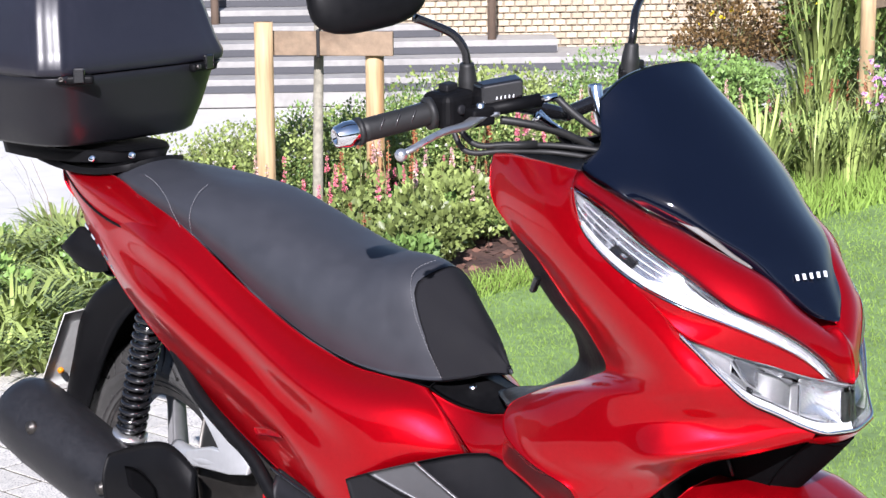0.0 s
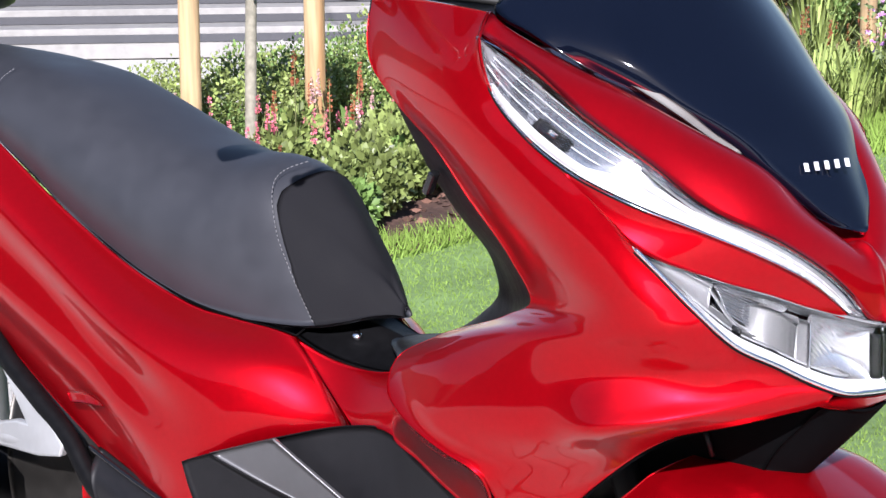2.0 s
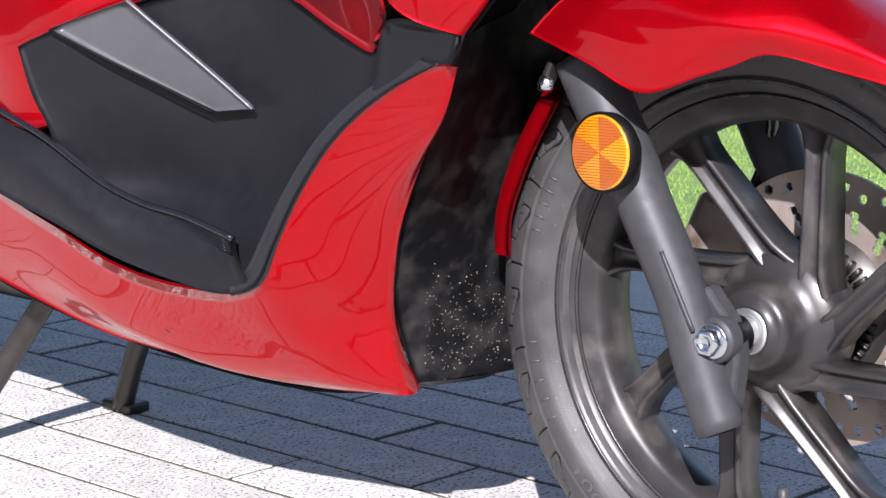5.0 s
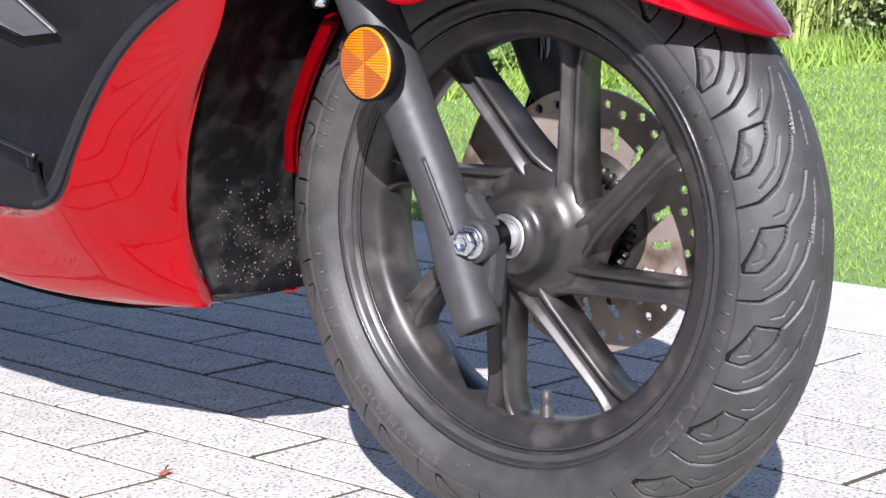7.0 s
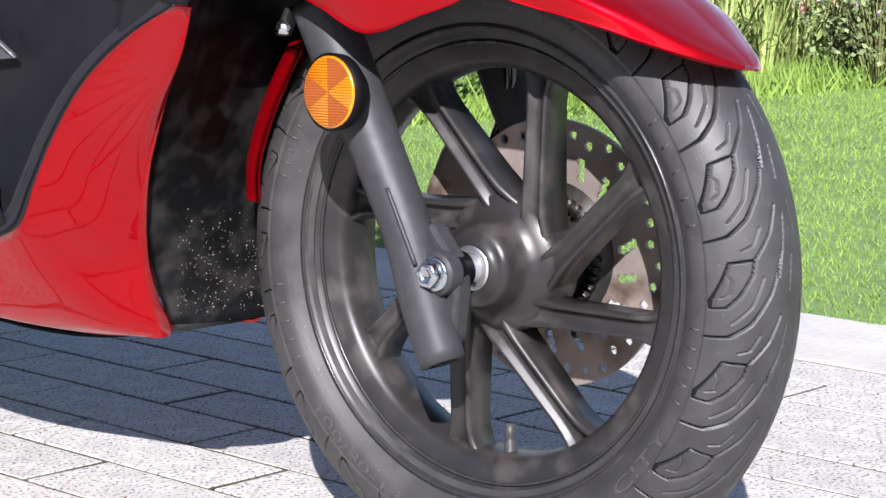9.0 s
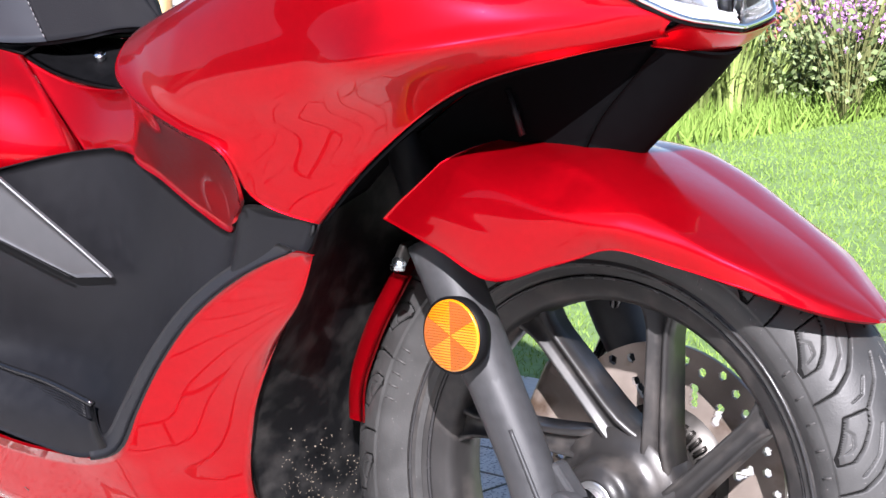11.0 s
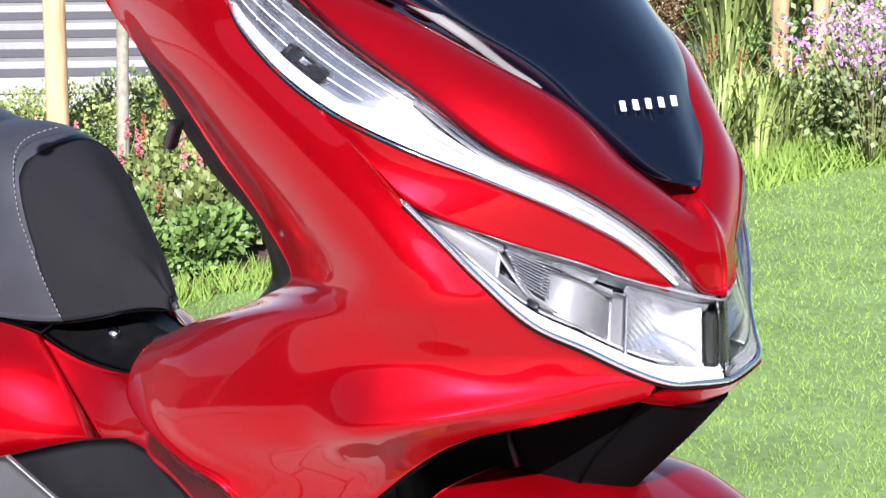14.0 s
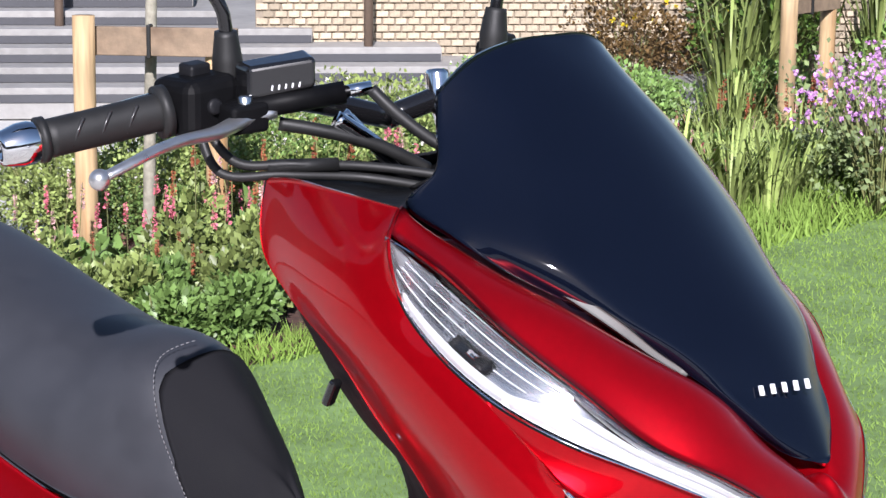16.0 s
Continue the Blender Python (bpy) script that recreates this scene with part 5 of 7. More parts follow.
# fork legs
for s in (1, -1):
    y = lambda q: q * s
    lower = tube("fork_leg", [(1.3250, y(-.087), .1890), (1.3210, y(-.087), .1975), (1.307, y(-.087), .230), (1.288, y(-.088), .284), (1.258, y(-.091), .345), (1.226, y(-.093), .405), (1.198, y(-.095), .460)],
                 [.0180, .0198, .0198, .0205, .0210, .0210, .0215], FORK, bike, "grey painted fork leg", n=28, steps=34)
    tube("fork_sleeve", [(1.2640, y(-.0905), .3330), (1.2585, y(-.091), .344), (1.226, y(-.093), .405), (1.198, y(-.095), .460)], [.0190, .0228, .0232, .0240], FORK, lower, "thicker upper sleeve of the fork leg", n=28, steps=20)
    tube("fork_tube", [(1.212, y(-.094), .432), (1.096, y(-.103), .690)], .0160, BLACK, lower, n=20)
    # web between the axle boss and the leg, with its ridge
    m = Matrix(((1, 0, 0, 0), (0, 0, -s, y(-.066)), (0, 1, 0, 0), (0, 0, 0, 1)))
    part("axle_web", prism_bm([(1.298, .292), (1.306, .296), (1.326, .274), (1.334, .262), (1.3355, .240), (1.3310, .206), (1.320, .196), (1.300, .230), (1.286, .270)], .018, m, .0035), FORK, lower, "flat web behind the axle bolt", smooth=False)
    tube("fork_rib", [(1.282, y(-.1065), .322), (1.300, y(-.1055), .287), (1.311, y(-.1050), .266)], .0018, FORK, lower, n=8)
    tube("axle_collar", [(1.3150 + .0050, y(-.091), .258), (1.3150 + .0035, y(-.062), .258)], .0155, BLACK, lower, "black axle collar", n=28)
    lathe("axle_boss", [(-.012, .0175), (.0, .0175), (.002, .0165), (.002, .0)], FORK, lower, "", n=32, axis=(.056 * s, -s, 0), centre=(1.3200, y(-.0915), .2585))
    nut = lathe("axle_washer", [(-.004, .0), (-.004, .0135), (.0015, .0135), (.0020, .0125), (.0022, 0)], ZINC, lower, "zinc-plated axle bolt", n=32, axis=(.056 * s, -s, 0), centre=(1.3205, y(-.0945), .2585))
    lathe("bolt_head", [(.0, .0108), (.0070, .0108), (.0085, .0092), (.0087, .0060), (.0070, .0055), (.0070, 0)], ZINC, nut, "", n=6, axis=(.056 * s, -s, 0), centre=(1.3206, y(-.0965), .2585))
    lathe("leg_end_cap", [(-.004, .0120), (.0005, .0120), (.0008, .0100), (-.002, .0095), (-.002, 0)], BLACK, lower, n=24, axis=(.42, 0, -.90), centre=(1.3250, y(-.087), .1890))
    box("mudguard_bracket", (.006, .014, .026), pose(1.178, y(-.112), .445, 0, 27, 0), DARKSTEEL, lower, bevel=.002)
    lathe("bracket_bolt", [(-.004, .006), (.003, .006), (.004, 0)], ZINC, lower, n=6, axis=(-.3, -s, .2), centre=(1.180, y(-.120), .440))
    if s == 1:
        rc, ax = Vector((1.2465, -.1310, .3945)), Vector((-.03, -1, .02)).normalized()
        lathe("reflector_cup", [(-.022, .018), (-.008, .0290), (.002, .0300), (.003, .0280)], BLACK, lower, "black reflector holder", n=48, axis=ax, centre=rc)
        ref = lathe("amber_reflector", [(.000, .0280), (.0035, .0276), (.0045, .0262), (.0046, 0)], AMBER, lower, "round amber reflector", n=48, axis=ax, centre=rc)
        # prism ribs over the face
        q = Vector((0, 0, 1)).rotation_difference(ax).to_matrix()
        for k in range(3):
            a0 = math.pi * 2 / 3 * k + .55
            face = [rc + q @ Vector((0, 0, .0049))] + [rc + q @ Vector((.0264 * math.cos(a0 + 1.047 * m / 6), .0264 * math.sin(a0 + 1.047 * m / 6), .0049)) for m in range(7)]
            back = [p - ax * .002 for p in face]
            n = len(face)
            faces = [tuple(range(n)), tuple(range(2 * n - 1, n - 1, -1))] + [(i, (i + 1) % n, (i + 1) % n + n, i + n) for i in range(n)]
            sector = put("reflector_sector", ([tuple(p) for p in face + back], faces), AMBERD, ref, "deep amber prism sector", smooth=False)
        data = []
        for m in range(-12, 13):
            w = math.sqrt(max(0, .0262 ** 2 - (m * .0021) ** 2))
            data.append(tube_data([rc + q @ Vector((-w, m * .0021, .0050)), rc + q @ Vector((w, m * .0021, .0050))], .00028, n=4))
        v, f = merge(*data)
        tagged(link("prism_line", mesh_of(v, f, smooth=False), AMBERD, ref), kind="stuff")
tube("axle", [(1.3195, -.090, .258), (1.3100, .095, .258)], .0115, ALU, bike, "axle spacer", n=20)
# brake caliper and hose behind the wheel
cal = box("brake_caliper", (.075, .040, .060), pose(1.215, .072, .300, 0, 25, 0), STEEL, bike, "worn bronze brake caliper", bevel=.010, seg=3)
box("caliper_bracket", (.050, .012, .10), pose(1.235, .085, .275, 0, -30, 0), DARKSTEEL, cal, bevel=.004)
lathe("caliper_pin", [(-.01, .007), (.012, .007), (.013, 0)], STEEL, cal, n=16, axis=(0, -1, 0), centre=(1.20, .055, .275))
tube("brake_hose", [(1.22, .085, .33), (1.25, .075, .40), (1.24, .05, .48), (1.18, .03, .56)], .0055, GLOSSBLACK, bike, n=10)
lathe("horn", [(-.012, .01), (-.010, .030), (.006, .034), (.010, .030), (.012, .010), (.013, 0)], GLOSSBLACK, bike, "round black horn", n=32, axis=(.9, -.4, -.1), centre=(1.275, .075, .455))

# rear wheel and drive
RW = (0.0, 0.0, 0.262)
rear = wheel("rear_wheel", RW, .262, .120, .042, 5, 20, 0, "grey cast rear wheel", RIMGREY, (1000, 71))
tube("axle_stub", [(0, -.13, .262), (0, .10, .262)], .015, DARKSTEEL, rear, n=16)


def coil(name, a, b, r, wire, turns, material, parent, label=""):
    a, b = np.array(a), np.array(b)
    d = (b - a) / np.linalg.norm(b - a)
    u = np.cross(d, (0, 1, 0)); u /= np.linalg.norm(u)
    w = np.cross(d, u)
    n = turns * 18
    pts = [a + (b - a) * k / n + r * (u * math.cos(2 * math.pi * k / 18) + w * math.sin(2 * math.pi * k / 18)) for k in range(n + 1)]
    v, f = tube_data(pts, wire, n=8, steps=n + 1)
    return link(name, mesh_of(v, f), material, parent, label)


shock = tube("rear_shock", [(.108, -.140, .62), (.026, -.140, .355)], .015, GLOSSBLACK, bike, "black rear shock absorber", n=20)
coil("spring", (.102, -.140, .600), (.034, -.140, .382), .0225, .0050, 14, GLOSSBLACK, shock, "black coil spring")
lathe("spring_seat", [(-.004, .0), (-.004, .031), (.003, .031), (.004, .012)], ALU, shock, n=32, axis=(.3, 0, .95), centre=(.033, -.140, .378))
box("shock_foot", (.035, .030, .040), pose(.024, -.140, .350, 0, 17, 0), ALU, shock, bevel=.006)

muf = lathe("muffler", [(-.005, 0), (0, .045), (.012, .062), (.035, .071), (.10, .074), (.26, .070), (.36, .062), (.42, .048), (.46, .03), (.47, .0)], EXH, bike, "matt black muffler with bolts", n=56, axis=(.943, .02, -.333), centre=(-.226, -.190, .3960))
for p in ((-.101, -.254, .389), (.089, -.254, .319)):
    lathe("shield_bolt", [(-.006, .012), (.002, .012), (.003, .0075), (.005, .0075), (.006, 0)], DARKSTEEL, muf, n=20, axis=(0, -1, .1), centre=p)
panel("heat_shield", [
    [(.110, -.250, .382), (.112, -.266, .350), (.116, -.266, .305), (.122, -.258, .255)],
    [(.160, -.246, .402), (.168, -.264, .360), (.172, -.264, .295), (.175, -.254, .235)],
    [(.268, -.240, .424), (.286, -.254, .384), (.284, -.254, .305), (.272, -.247, .205)],
    [(.316, -.232, .390), (.324, -.243, .362), (.320, -.243, .290), (.310, -.236, .195)]], BLACK, muf, "black heat shield", nu=20, nv=16, thick=.006, both=False)
panel("shield_slot", [[(.176, -.2685, .378), (.184, -.2685, .345)], [(.205, -.267, .378), (.218, -.2665, .330)], [(.250, -.264, .352), (.256, -.2635, .322)]], SHADEDBLACK, muf, nu=6, nv=6, thick=.004, both=False)
panel("swing_arm", [
    [(-.04, -.100, .300), (-.04, -.112, .270), (-.04, -.100, .235)],
    [(.10, -.110, .330), (.10, -.122, .290), (.10, -.110, .240)],
    [(.25, -.115, .345), (.25, -.128, .300), (.25, -.115, .250)],
    [(.42, -.110, .350), (.42, -.120, .310), (.42, -.110, .270)]], GREYBLACK, bike, "dark cast swing arm", nu=20, nv=12, thick=.02)
panel("engine_cover", [
    [(.18, -.09, .45), (.20, -.13, .36), (.20, -.12, .25), (.20, -.08, .18)],
    [(.32, -.10, .46), (.34, -.15, .36), (.34, -.13, .25), (.34, -.08, .17)],
    [(.52, -.10, .42), (.52, -.15, .33), (.52, -.13, .24), (.52, -.08, .17)]], DARKSTEEL, bike, "dark engine casing", nu=20, nv=16, thick=.01)
for s in (1, -1):
    m = Matrix(((1, 0, 0, 0), (-.16 * s, 0, -s, (-.130 if s > 0 else .040)), (0, 1, 0, 0), (0, 0, 0, 1)))
    part("foot_peg_bracket", prism_bm([(.262, .488), (.286, .490), (.350, .460), (.392, .432), (.420, .411), (.410, .395), (.355, .383), (.229, .371), (.226, .396), (.300, .417), (.330, .419)], .012, m, .003), SILVER, bike, "bare aluminium foot peg bracket", smooth=False)
    tube("foot_peg_arm", [(.150, -.130 if s > 0 else .040, .375), (.250, -.168 if s > 0 else .078, .384), (.330, -.180 if s > 0 else .09, .395)], .014, SILVER, bike, n=14)
tube("panel_seal", [(.190, -.160, .560), (.270, -.182, .500), (.350, -.190, .455), (.420, -.196, .415), (.470, -.205, .375), (.520, -.208, .350)], .012, BLACK, bike, "black lower edge of the tail panel", n=10, steps=24)
panel("rear_mudguard", mirrored([
    [(.020, -.088, .610), (-.010, -.094, .640), (-.030, 0, .650)], [(-.040, -.088, .560), (-.100, -.096, .606), (-.120, 0, .612)], [(-.085, -.088, .500), (-.145, -.096, .560), (-.165, 0, .566)],
    [(-.125, -.088, .430), (-.178, -.096, .475), (-.195, 0, .480)], [(-.157, -.088, .362), (-.211, -.094, .386), (-.228, 0, .388)]]), BLACK, bike, "black rear mudguard", nu=30, nv=24, thick=.005, out=(-1, -.5, 0), both=False)
plate = panel("number_plate", [[(-.145, -.135, .566), (-.152, .05, .566)], [(-.188, -.135, .488), (-.195, .05, .488)], [(-.231, -.135, .411), (-.238, .05, .411)]], PLATE, bike, "plain grey back of the number plate", nu=8, nv=8, thick=.002, out=(1, 0, -.5), both=False)
lathe("plate_bolt", [(-.002, .006), (.004, .006), (.005, 0)], AMBER, plate, n=12, axis=(.85, -.2, -.4), centre=(-.205, -.105, .446))
for s in (1, -1):
    q = lambda x, y, z: (x, y if s > 0 else 2 * YC - y, z)
    panel("rear_indicator", [[q(-.025, -.110, .700), q(-.025, -.128, .685), q(-.028, -.125, .660)], [q(-.080, -.118, .722), q(-.085, -.140, .690), q(-.086, -.128, .652)], [q(-.110, -.120, .728), q(-.118, -.142, .692), q(-.112, -.128, .660)], [q(-.135, -.120, .702), q(-.152, -.132, .686), q(-.140, -.122, .676)]], BLACK, bike, "dark rear indicator", nu=20, nv=12, thick=.02, out=(0, -s, 0), both=False)
panel("tail_lamp", mirrored([
    [(-.120, -.075, .745), (-.140, -.04, .755), (-.145, 0, .757)], [(-.140, -.080, .690), (-.160, -.04, .695), (-.165, 0, .697)],
    [(-.110, -.075, .640), (-.130, -.04, .636), (-.135, 0, .636)], [(-.050, -.090, .640), (-.060, -.05, .64), (-.06, 0, .64)]]), BLACK, bike, "dark tail lamp unit", nu=24, nv=20, out=(-1, 0, 0), both=False)
panel("tail_cap", mirrored([[(-.203, -.080, .830), (-.215, 0, .836)], [(-.190, -.088, .795), (-.205, 0, .800)], [(-.170, -.080, .765), (-.190, 0, .768)]]), RED, bike, nu=14, nv=20, out=(-1, 0, 0), both=False)
panel("tail_top", mirrored([[(-.203, -.080, .829), (-.203, 0, .838)], [(-.100, -.085, .826), (-.10, 0, .836)], [(.006, -.113, .820), (.006, 0, .828)]]), RED, bike, nu=14, nv=16, out=(0, 0, 1), both=False)
# badge bars on the tail
for k in range(5):
    box("badge", (.014, .003, .006), pose(-.056 + .021 * k, -.1455 - .0035 * k, .7375 - .0150 * k, 0, 38, -6), CHROME, bike, "chrome model badge", bevel=.001)
lathe("engine_cap", [(-.03, .0), (-.03, .020), (-.004, .020), (.0, .017), (.001, .006), (.004, .006), (.004, 0)], ALU, bike, "cast aluminium engine cap", n=24, axis=(0, -1, .1), centre=(.575, -.140, .275))
for k in range(4):
    tube("engine_fin", [(.44, -.125, .300 + .014 * k), (.54, -.135, .292 + .014 * k)], .0035, ALU, bike, n=8)
# centre stand
for s in (1, -1):
    tube("centre_stand", [(.50, -.075 * s, .20), (.41, -.09 * s, .09), (.350, -.11 * s, .004)], .012, DARKSTEEL, bike, "black centre stand leg", n=10)
    box("stand_foot", (.05, .03, .012), pose(.350, -.115 * s, .006), DARKSTEEL, bike, bevel=.003)

# ---------------------------------------------------------------- handlebar


def shape_box(name, pts8, material, parent, label="", bevel=.006, seg=3):
    bm = bmesh.new()
    v = [bm.verts.new(p) for p in pts8]
    for q in ((0, 1, 2, 3), (7, 6, 5, 4), (0, 4, 5, 1), (1, 5, 6, 2), (2, 6, 7, 3), (3, 7, 4, 0)):
        bm.faces.new([v[i] for i in q])
    bmesh.ops.recalc_face_normals(bm, faces=bm.faces)
    bmesh.ops.bevel(bm, geom=list(bm.edges), offset=bevel, segments=seg, affect='EDGES', profile=.5)
    return part(name, bm, material, parent, label, smooth=False)


bar = tube("handlebar", [(.94, YC, 1.01), (.915, -.12, 1.03), (.893, -.19, 1.041), (.842, -.355, 1.013)], .011, GLOSSBLACK, bike, "black handlebar", n=14)
tube("handlebar", [(.94, YC, 1.01), (.968, .033, 1.036), (.956, .088, 1.048), (.905, .243, 1.020)], .011, GLOSSBLACK, bike, n=14)
for s in (1, -1):
    P = lambda x, y, z: (x, y, z) if s > 0 else (x + .063, 2 * YC - y - .022, z + .007)
    g = tube("grip", [P(.8395, -.362, 1.0125), P(.8800, -.262, 1.031)], .0165, GRIP, bar, "black rubber grip", n=28, steps=12)
    tube("grip_flange", [P(.8765, -.268, 1.0295), P(.8800, -.260, 1.031)], .023, GRIP, bar, n=28)
    tube("grip_flange", [P(.8370, -.366, 1.012), P(.8395, -.360, 1.0128)], .0195, GRIP, bar, n=28)
    ax = (Vector(P(.8395, -.362, 1.0125)) - Vector(P(.8800, -.262, 1.031))).normalized()
    lathe("bar_end", [(0, .0165), (.006, .0185), (.016, .0185), (.030, .0150), (.033, .0135), (.033, .008), (.028, .0075), (.027, 0)], CHROME, bar, "chrome bar-end weight", n=36, axis=ax, centre=P(.8372, -.367, 1.0118))
    # slanted ribs of the grip
    a0, a1 = Vector(P(.8395, -.362, 1.0125)), Vector(P(.8800, -.262, 1.031))
    side = Vector((.75, -.25 * s, .15)).normalized()
    up = Vector((0, 0, 1))
    for k in range(3):
        c = a0.lerp(a1, .22 + .22 * k)
        tube("grip_rib", [c + side * .0130 - up * .0105 - (a1 - a0) * .03, c + side * .0162, c + side * .0130 + up * .0105 + (a1 - a0) * .06], .0016, RIMLIP, g, n=6)
    # switch housing
    shape_box("switch_housing", [P(.858, -.262, 1.058), P(.862, -.205, 1.066), P(.862, -.205, 1.012), P(.858, -.262, 1.008), P(.908, -.258, 1.056), P(.916, -.205, 1.062), P(.916, -.205, 1.012), P(.908, -.258, 1.006)], BLACK, bar, "black switch housing", bevel=.010)
    shape_box("switch_button", [P(.872, -.240, 1.070), P(.874, -.218, 1.072), P(.874, -.218, 1.058), P(.872, -.240, 1.056), P(.890, -.240, 1.068), P(.892, -.218, 1.070), P(.892, -.218, 1.056), P(.890, -.240, 1.054)], GREYBLACK, bar, bevel=.003)
    lathe("starter_button", [(-.004, .007), (.002, .007), (.003, .005), (.003, 0)], GREYBLACK, bar, n=16, axis=(1, -.25 * s, .1), centre=P(.913, -.235, 1.035))
    if s > 0:
        # master cylinder
        corners = [(.898, -.215, 1.076), (.948, -.150, 1.090), (.948, -.150, 1.046), (.898, -.215, 1.034), (.932, -.226, 1.072), (.985, -.170, 1.084), (.985, -.170, 1.050), (.932, -.226, 1.034)]
        mc = shape_box("brake_reservoir", [tuple(Vector((.942, -.188, 1.056)).lerp(Vector(q), .76)) for q in corners], GLOSSBLACK, bar, "black brake fluid reservoir", bevel=.004)
        for k in range(5):
            c = Vector(P(.9490, -.2020, 1.0510)).lerp(Vector(P(.9650, -.1850, 1.0540)), k / 4)
            box("raised_mark", (.0014, .0012, .0042), Matrix.Translation(c) @ pose(0, 0, 0, 0, 10, 47 * s), WHITE, mc, bevel=0)
        tube("brake_cylinder", [P(.920, -.225, 1.030), P(.985, -.150, 1.046)], .010, BLACK, bar, n=14)
        tube("hose_union", [P(.985, -.150, 1.046), P(1.000, -.132, 1.050)], .006, CHROME, bar, n=12)
        # lever
        lev = tube("brake_lever", [P(.945, -.196, 1.030), P(.935, -.222, 1.024), P(.943, -.262, 1.018), P(.952, -.310, 1.017), P(.961, -.350, 1.013), P(.963, -.378, 1.006), P(.957, -.398, .998)], [.0075, .0085, .0075, .0065, .006, .0055, .005], ALU, bar, "bare aluminium brake lever", n=14, steps=40, flat=(1.25, .8))
        lathe("lever_ball", [(-.0088 * math.cos(math.pi * k / 12), .0088 * math.sin(math.pi * k / 12)) for k in range(13)], ALU, lev, n=20, axis=(0, 0, 1), centre=P(.956, -.402, .996))
        shape_box("lever_clamp", [P(.912, -.232, 1.038), P(.920, -.205, 1.040), P(.920, -.205, 1.014), P(.912, -.232, 1.012), P(.940, -.240, 1.036), P(.950, -.205, 1.040), P(.950, -.205, 1.014), P(.940, -.240, 1.012)], BLACK, bar, bevel=.004)
        lathe("pivot_bolt", [(-.004, .007), (.004, .007), (.005, .005), (.005, 0)], ZINC, bar, n=6, axis=(0, 0, 1), centre=P(.934, -.220, 1.040))
    # mirror
    stem = tube("mirror_stem", [P(.893, -.200, 1.060), P(.894, -.203, 1.098), P(.894, -.206, 1.112), P(.888, -.216, 1.132), P(.872, -.248, 1.152), P(.862, -.275, 1.163)], .0062, GLOSSBLACK, bar, "black mirror stem", n=12, steps=30)
    tube("rubber_boot", [P(.893, -.200, 1.046), P(.893, -.2005, 1.070), P(.894, -.203, 1.096)], [.0135, .0135, .0100], GRIP, stem, n=20)
    box("stem_block", (.026, .026, .026), Matrix.Translation(P(.893, -.200, 1.046)) @ pose(0, 0, 0, 0, 0, 30), BLACK, bar, bevel=.004)
    if s == 1:
        m = Matrix.Translation(P(.838, -.345, 1.196)) @ pose(0, 0, 0, 8, -12, -22)
    else:
        m = Matrix.Translation(P(.838, -.345, 1.196)) @ pose(0, 0, 0, -8, -12, 22)
    bm = bmesh.new()
    bmesh.ops.create_uvsphere(bm, u_segments=32, v_segments=16, radius=1)
    for v in bm.verts:
        x, y, z = v.co
        k = lambda q, e: math.copysign(abs(q) ** e, q)
        v.co = (k(x, .8) * .026 * (1 if x > 0 else .30), k(y, .72) * .088, k(z, .75) * .047)
    bm.transform(m)
    head_m = part("mirror_head", bm, BLACK, stem, "black mirror housing")
    bm = bmesh.new()
    bmesh.ops.create_circle(bm, cap_ends=True, segments=40, radius=1)
    for v in bm.verts:
        k = lambda q, e: math.copysign(abs(q) ** e, q)
        v.co = (-.0092, k(v.co.x, .72) * .078, k(v.co.y, .75) * .039)
    bm.transform(m)
    part("mirror_glass", bm, CHROME, head_m, "mirror glass", smooth=False)

tube("chrome_riser", [(.958, .004, 1.050), (.962, .001, 1.036), (.975, -.002, 1.005), (.985, -.004, .975)], .0110, CHROME, bar, "chrome handlebar riser", n=14, steps=20)
# cables between the bar and the cowl
tube("throttle_cable", [(.905, -.235, 1.012), (.925, -.225, .988), (.960, -.190, .985), (1.000, -.140, .982), (1.050, -.100, .975)], .0042, GRIP, bar, n=10, steps=40)
tube("throttle_cable", [(.898, -.238, 1.010), (.915, -.235, .980), (.955, -.195, .976), (1.000, -.140, .972), (1.050, -.110, .965)], .0042, GRIP, bar, n=10, steps=40)
tube("cable_sleeve", [(.945, -.204, .983), (.985, -.158, .984)], .0062, GRIP, bar, n=12)
tube("wiring_sleeve", [(.940, -.185, 1.018), (.965, -.160, 1.012), (.995, -.120, .998), (1.020, -.080, .975)], .0060, GRIP, bar, n=12, steps=30)
tube("brake_hose", [(1.000, -.132, 1.048), (1.020, -.125, 1.030), (1.050, -.105, 1.004), (1.080, -.080, .985)], .0055, GRIP, bar, n=12, steps=30)
tube("chrome_riser", [(.975, -.150, 1.022), (.990, -.120, 1.000), (1.000, -.090, .975)], .0075, CHROME, bar, "chrome handlebar riser", n=14, steps=20)
tube("chrome_riser", [(.955, -.120, 1.022), (.965, -.100, 1.000), (.980, -.080, .970)], .006, CHROME, bar, n=14, steps=20)
panel("meter_pod", mirrored([[(1.060, -.150, .972), (1.062, 0, .978)], [(1.085, -.140, .985), (1.088, 0, 1.008)], [(1.110, -.155, .990), (1.118, 0, 1.020)]]), BLACK, bike, "black instrument pod", nu=16, nv=20, out=(0, 0, 1), both=False)
panel("dash_rim", mirrored([[(1.122, -.228, .969), (1.060, -.12, .968), (1.03, 0, .970)], [(1.080, -.226, .971), (1.03, -.12, .962), (1.00, 0, .960)], [(.988, -.212, .974), (.975, -.12, .965), (.965, 0, .960)], [(.945, -.203, .972), (.955, -.12, .965), (.955, 0, .962)]]), BLACK, bike, nu=16, nv=24, out=(0, 0, 1), both=False)

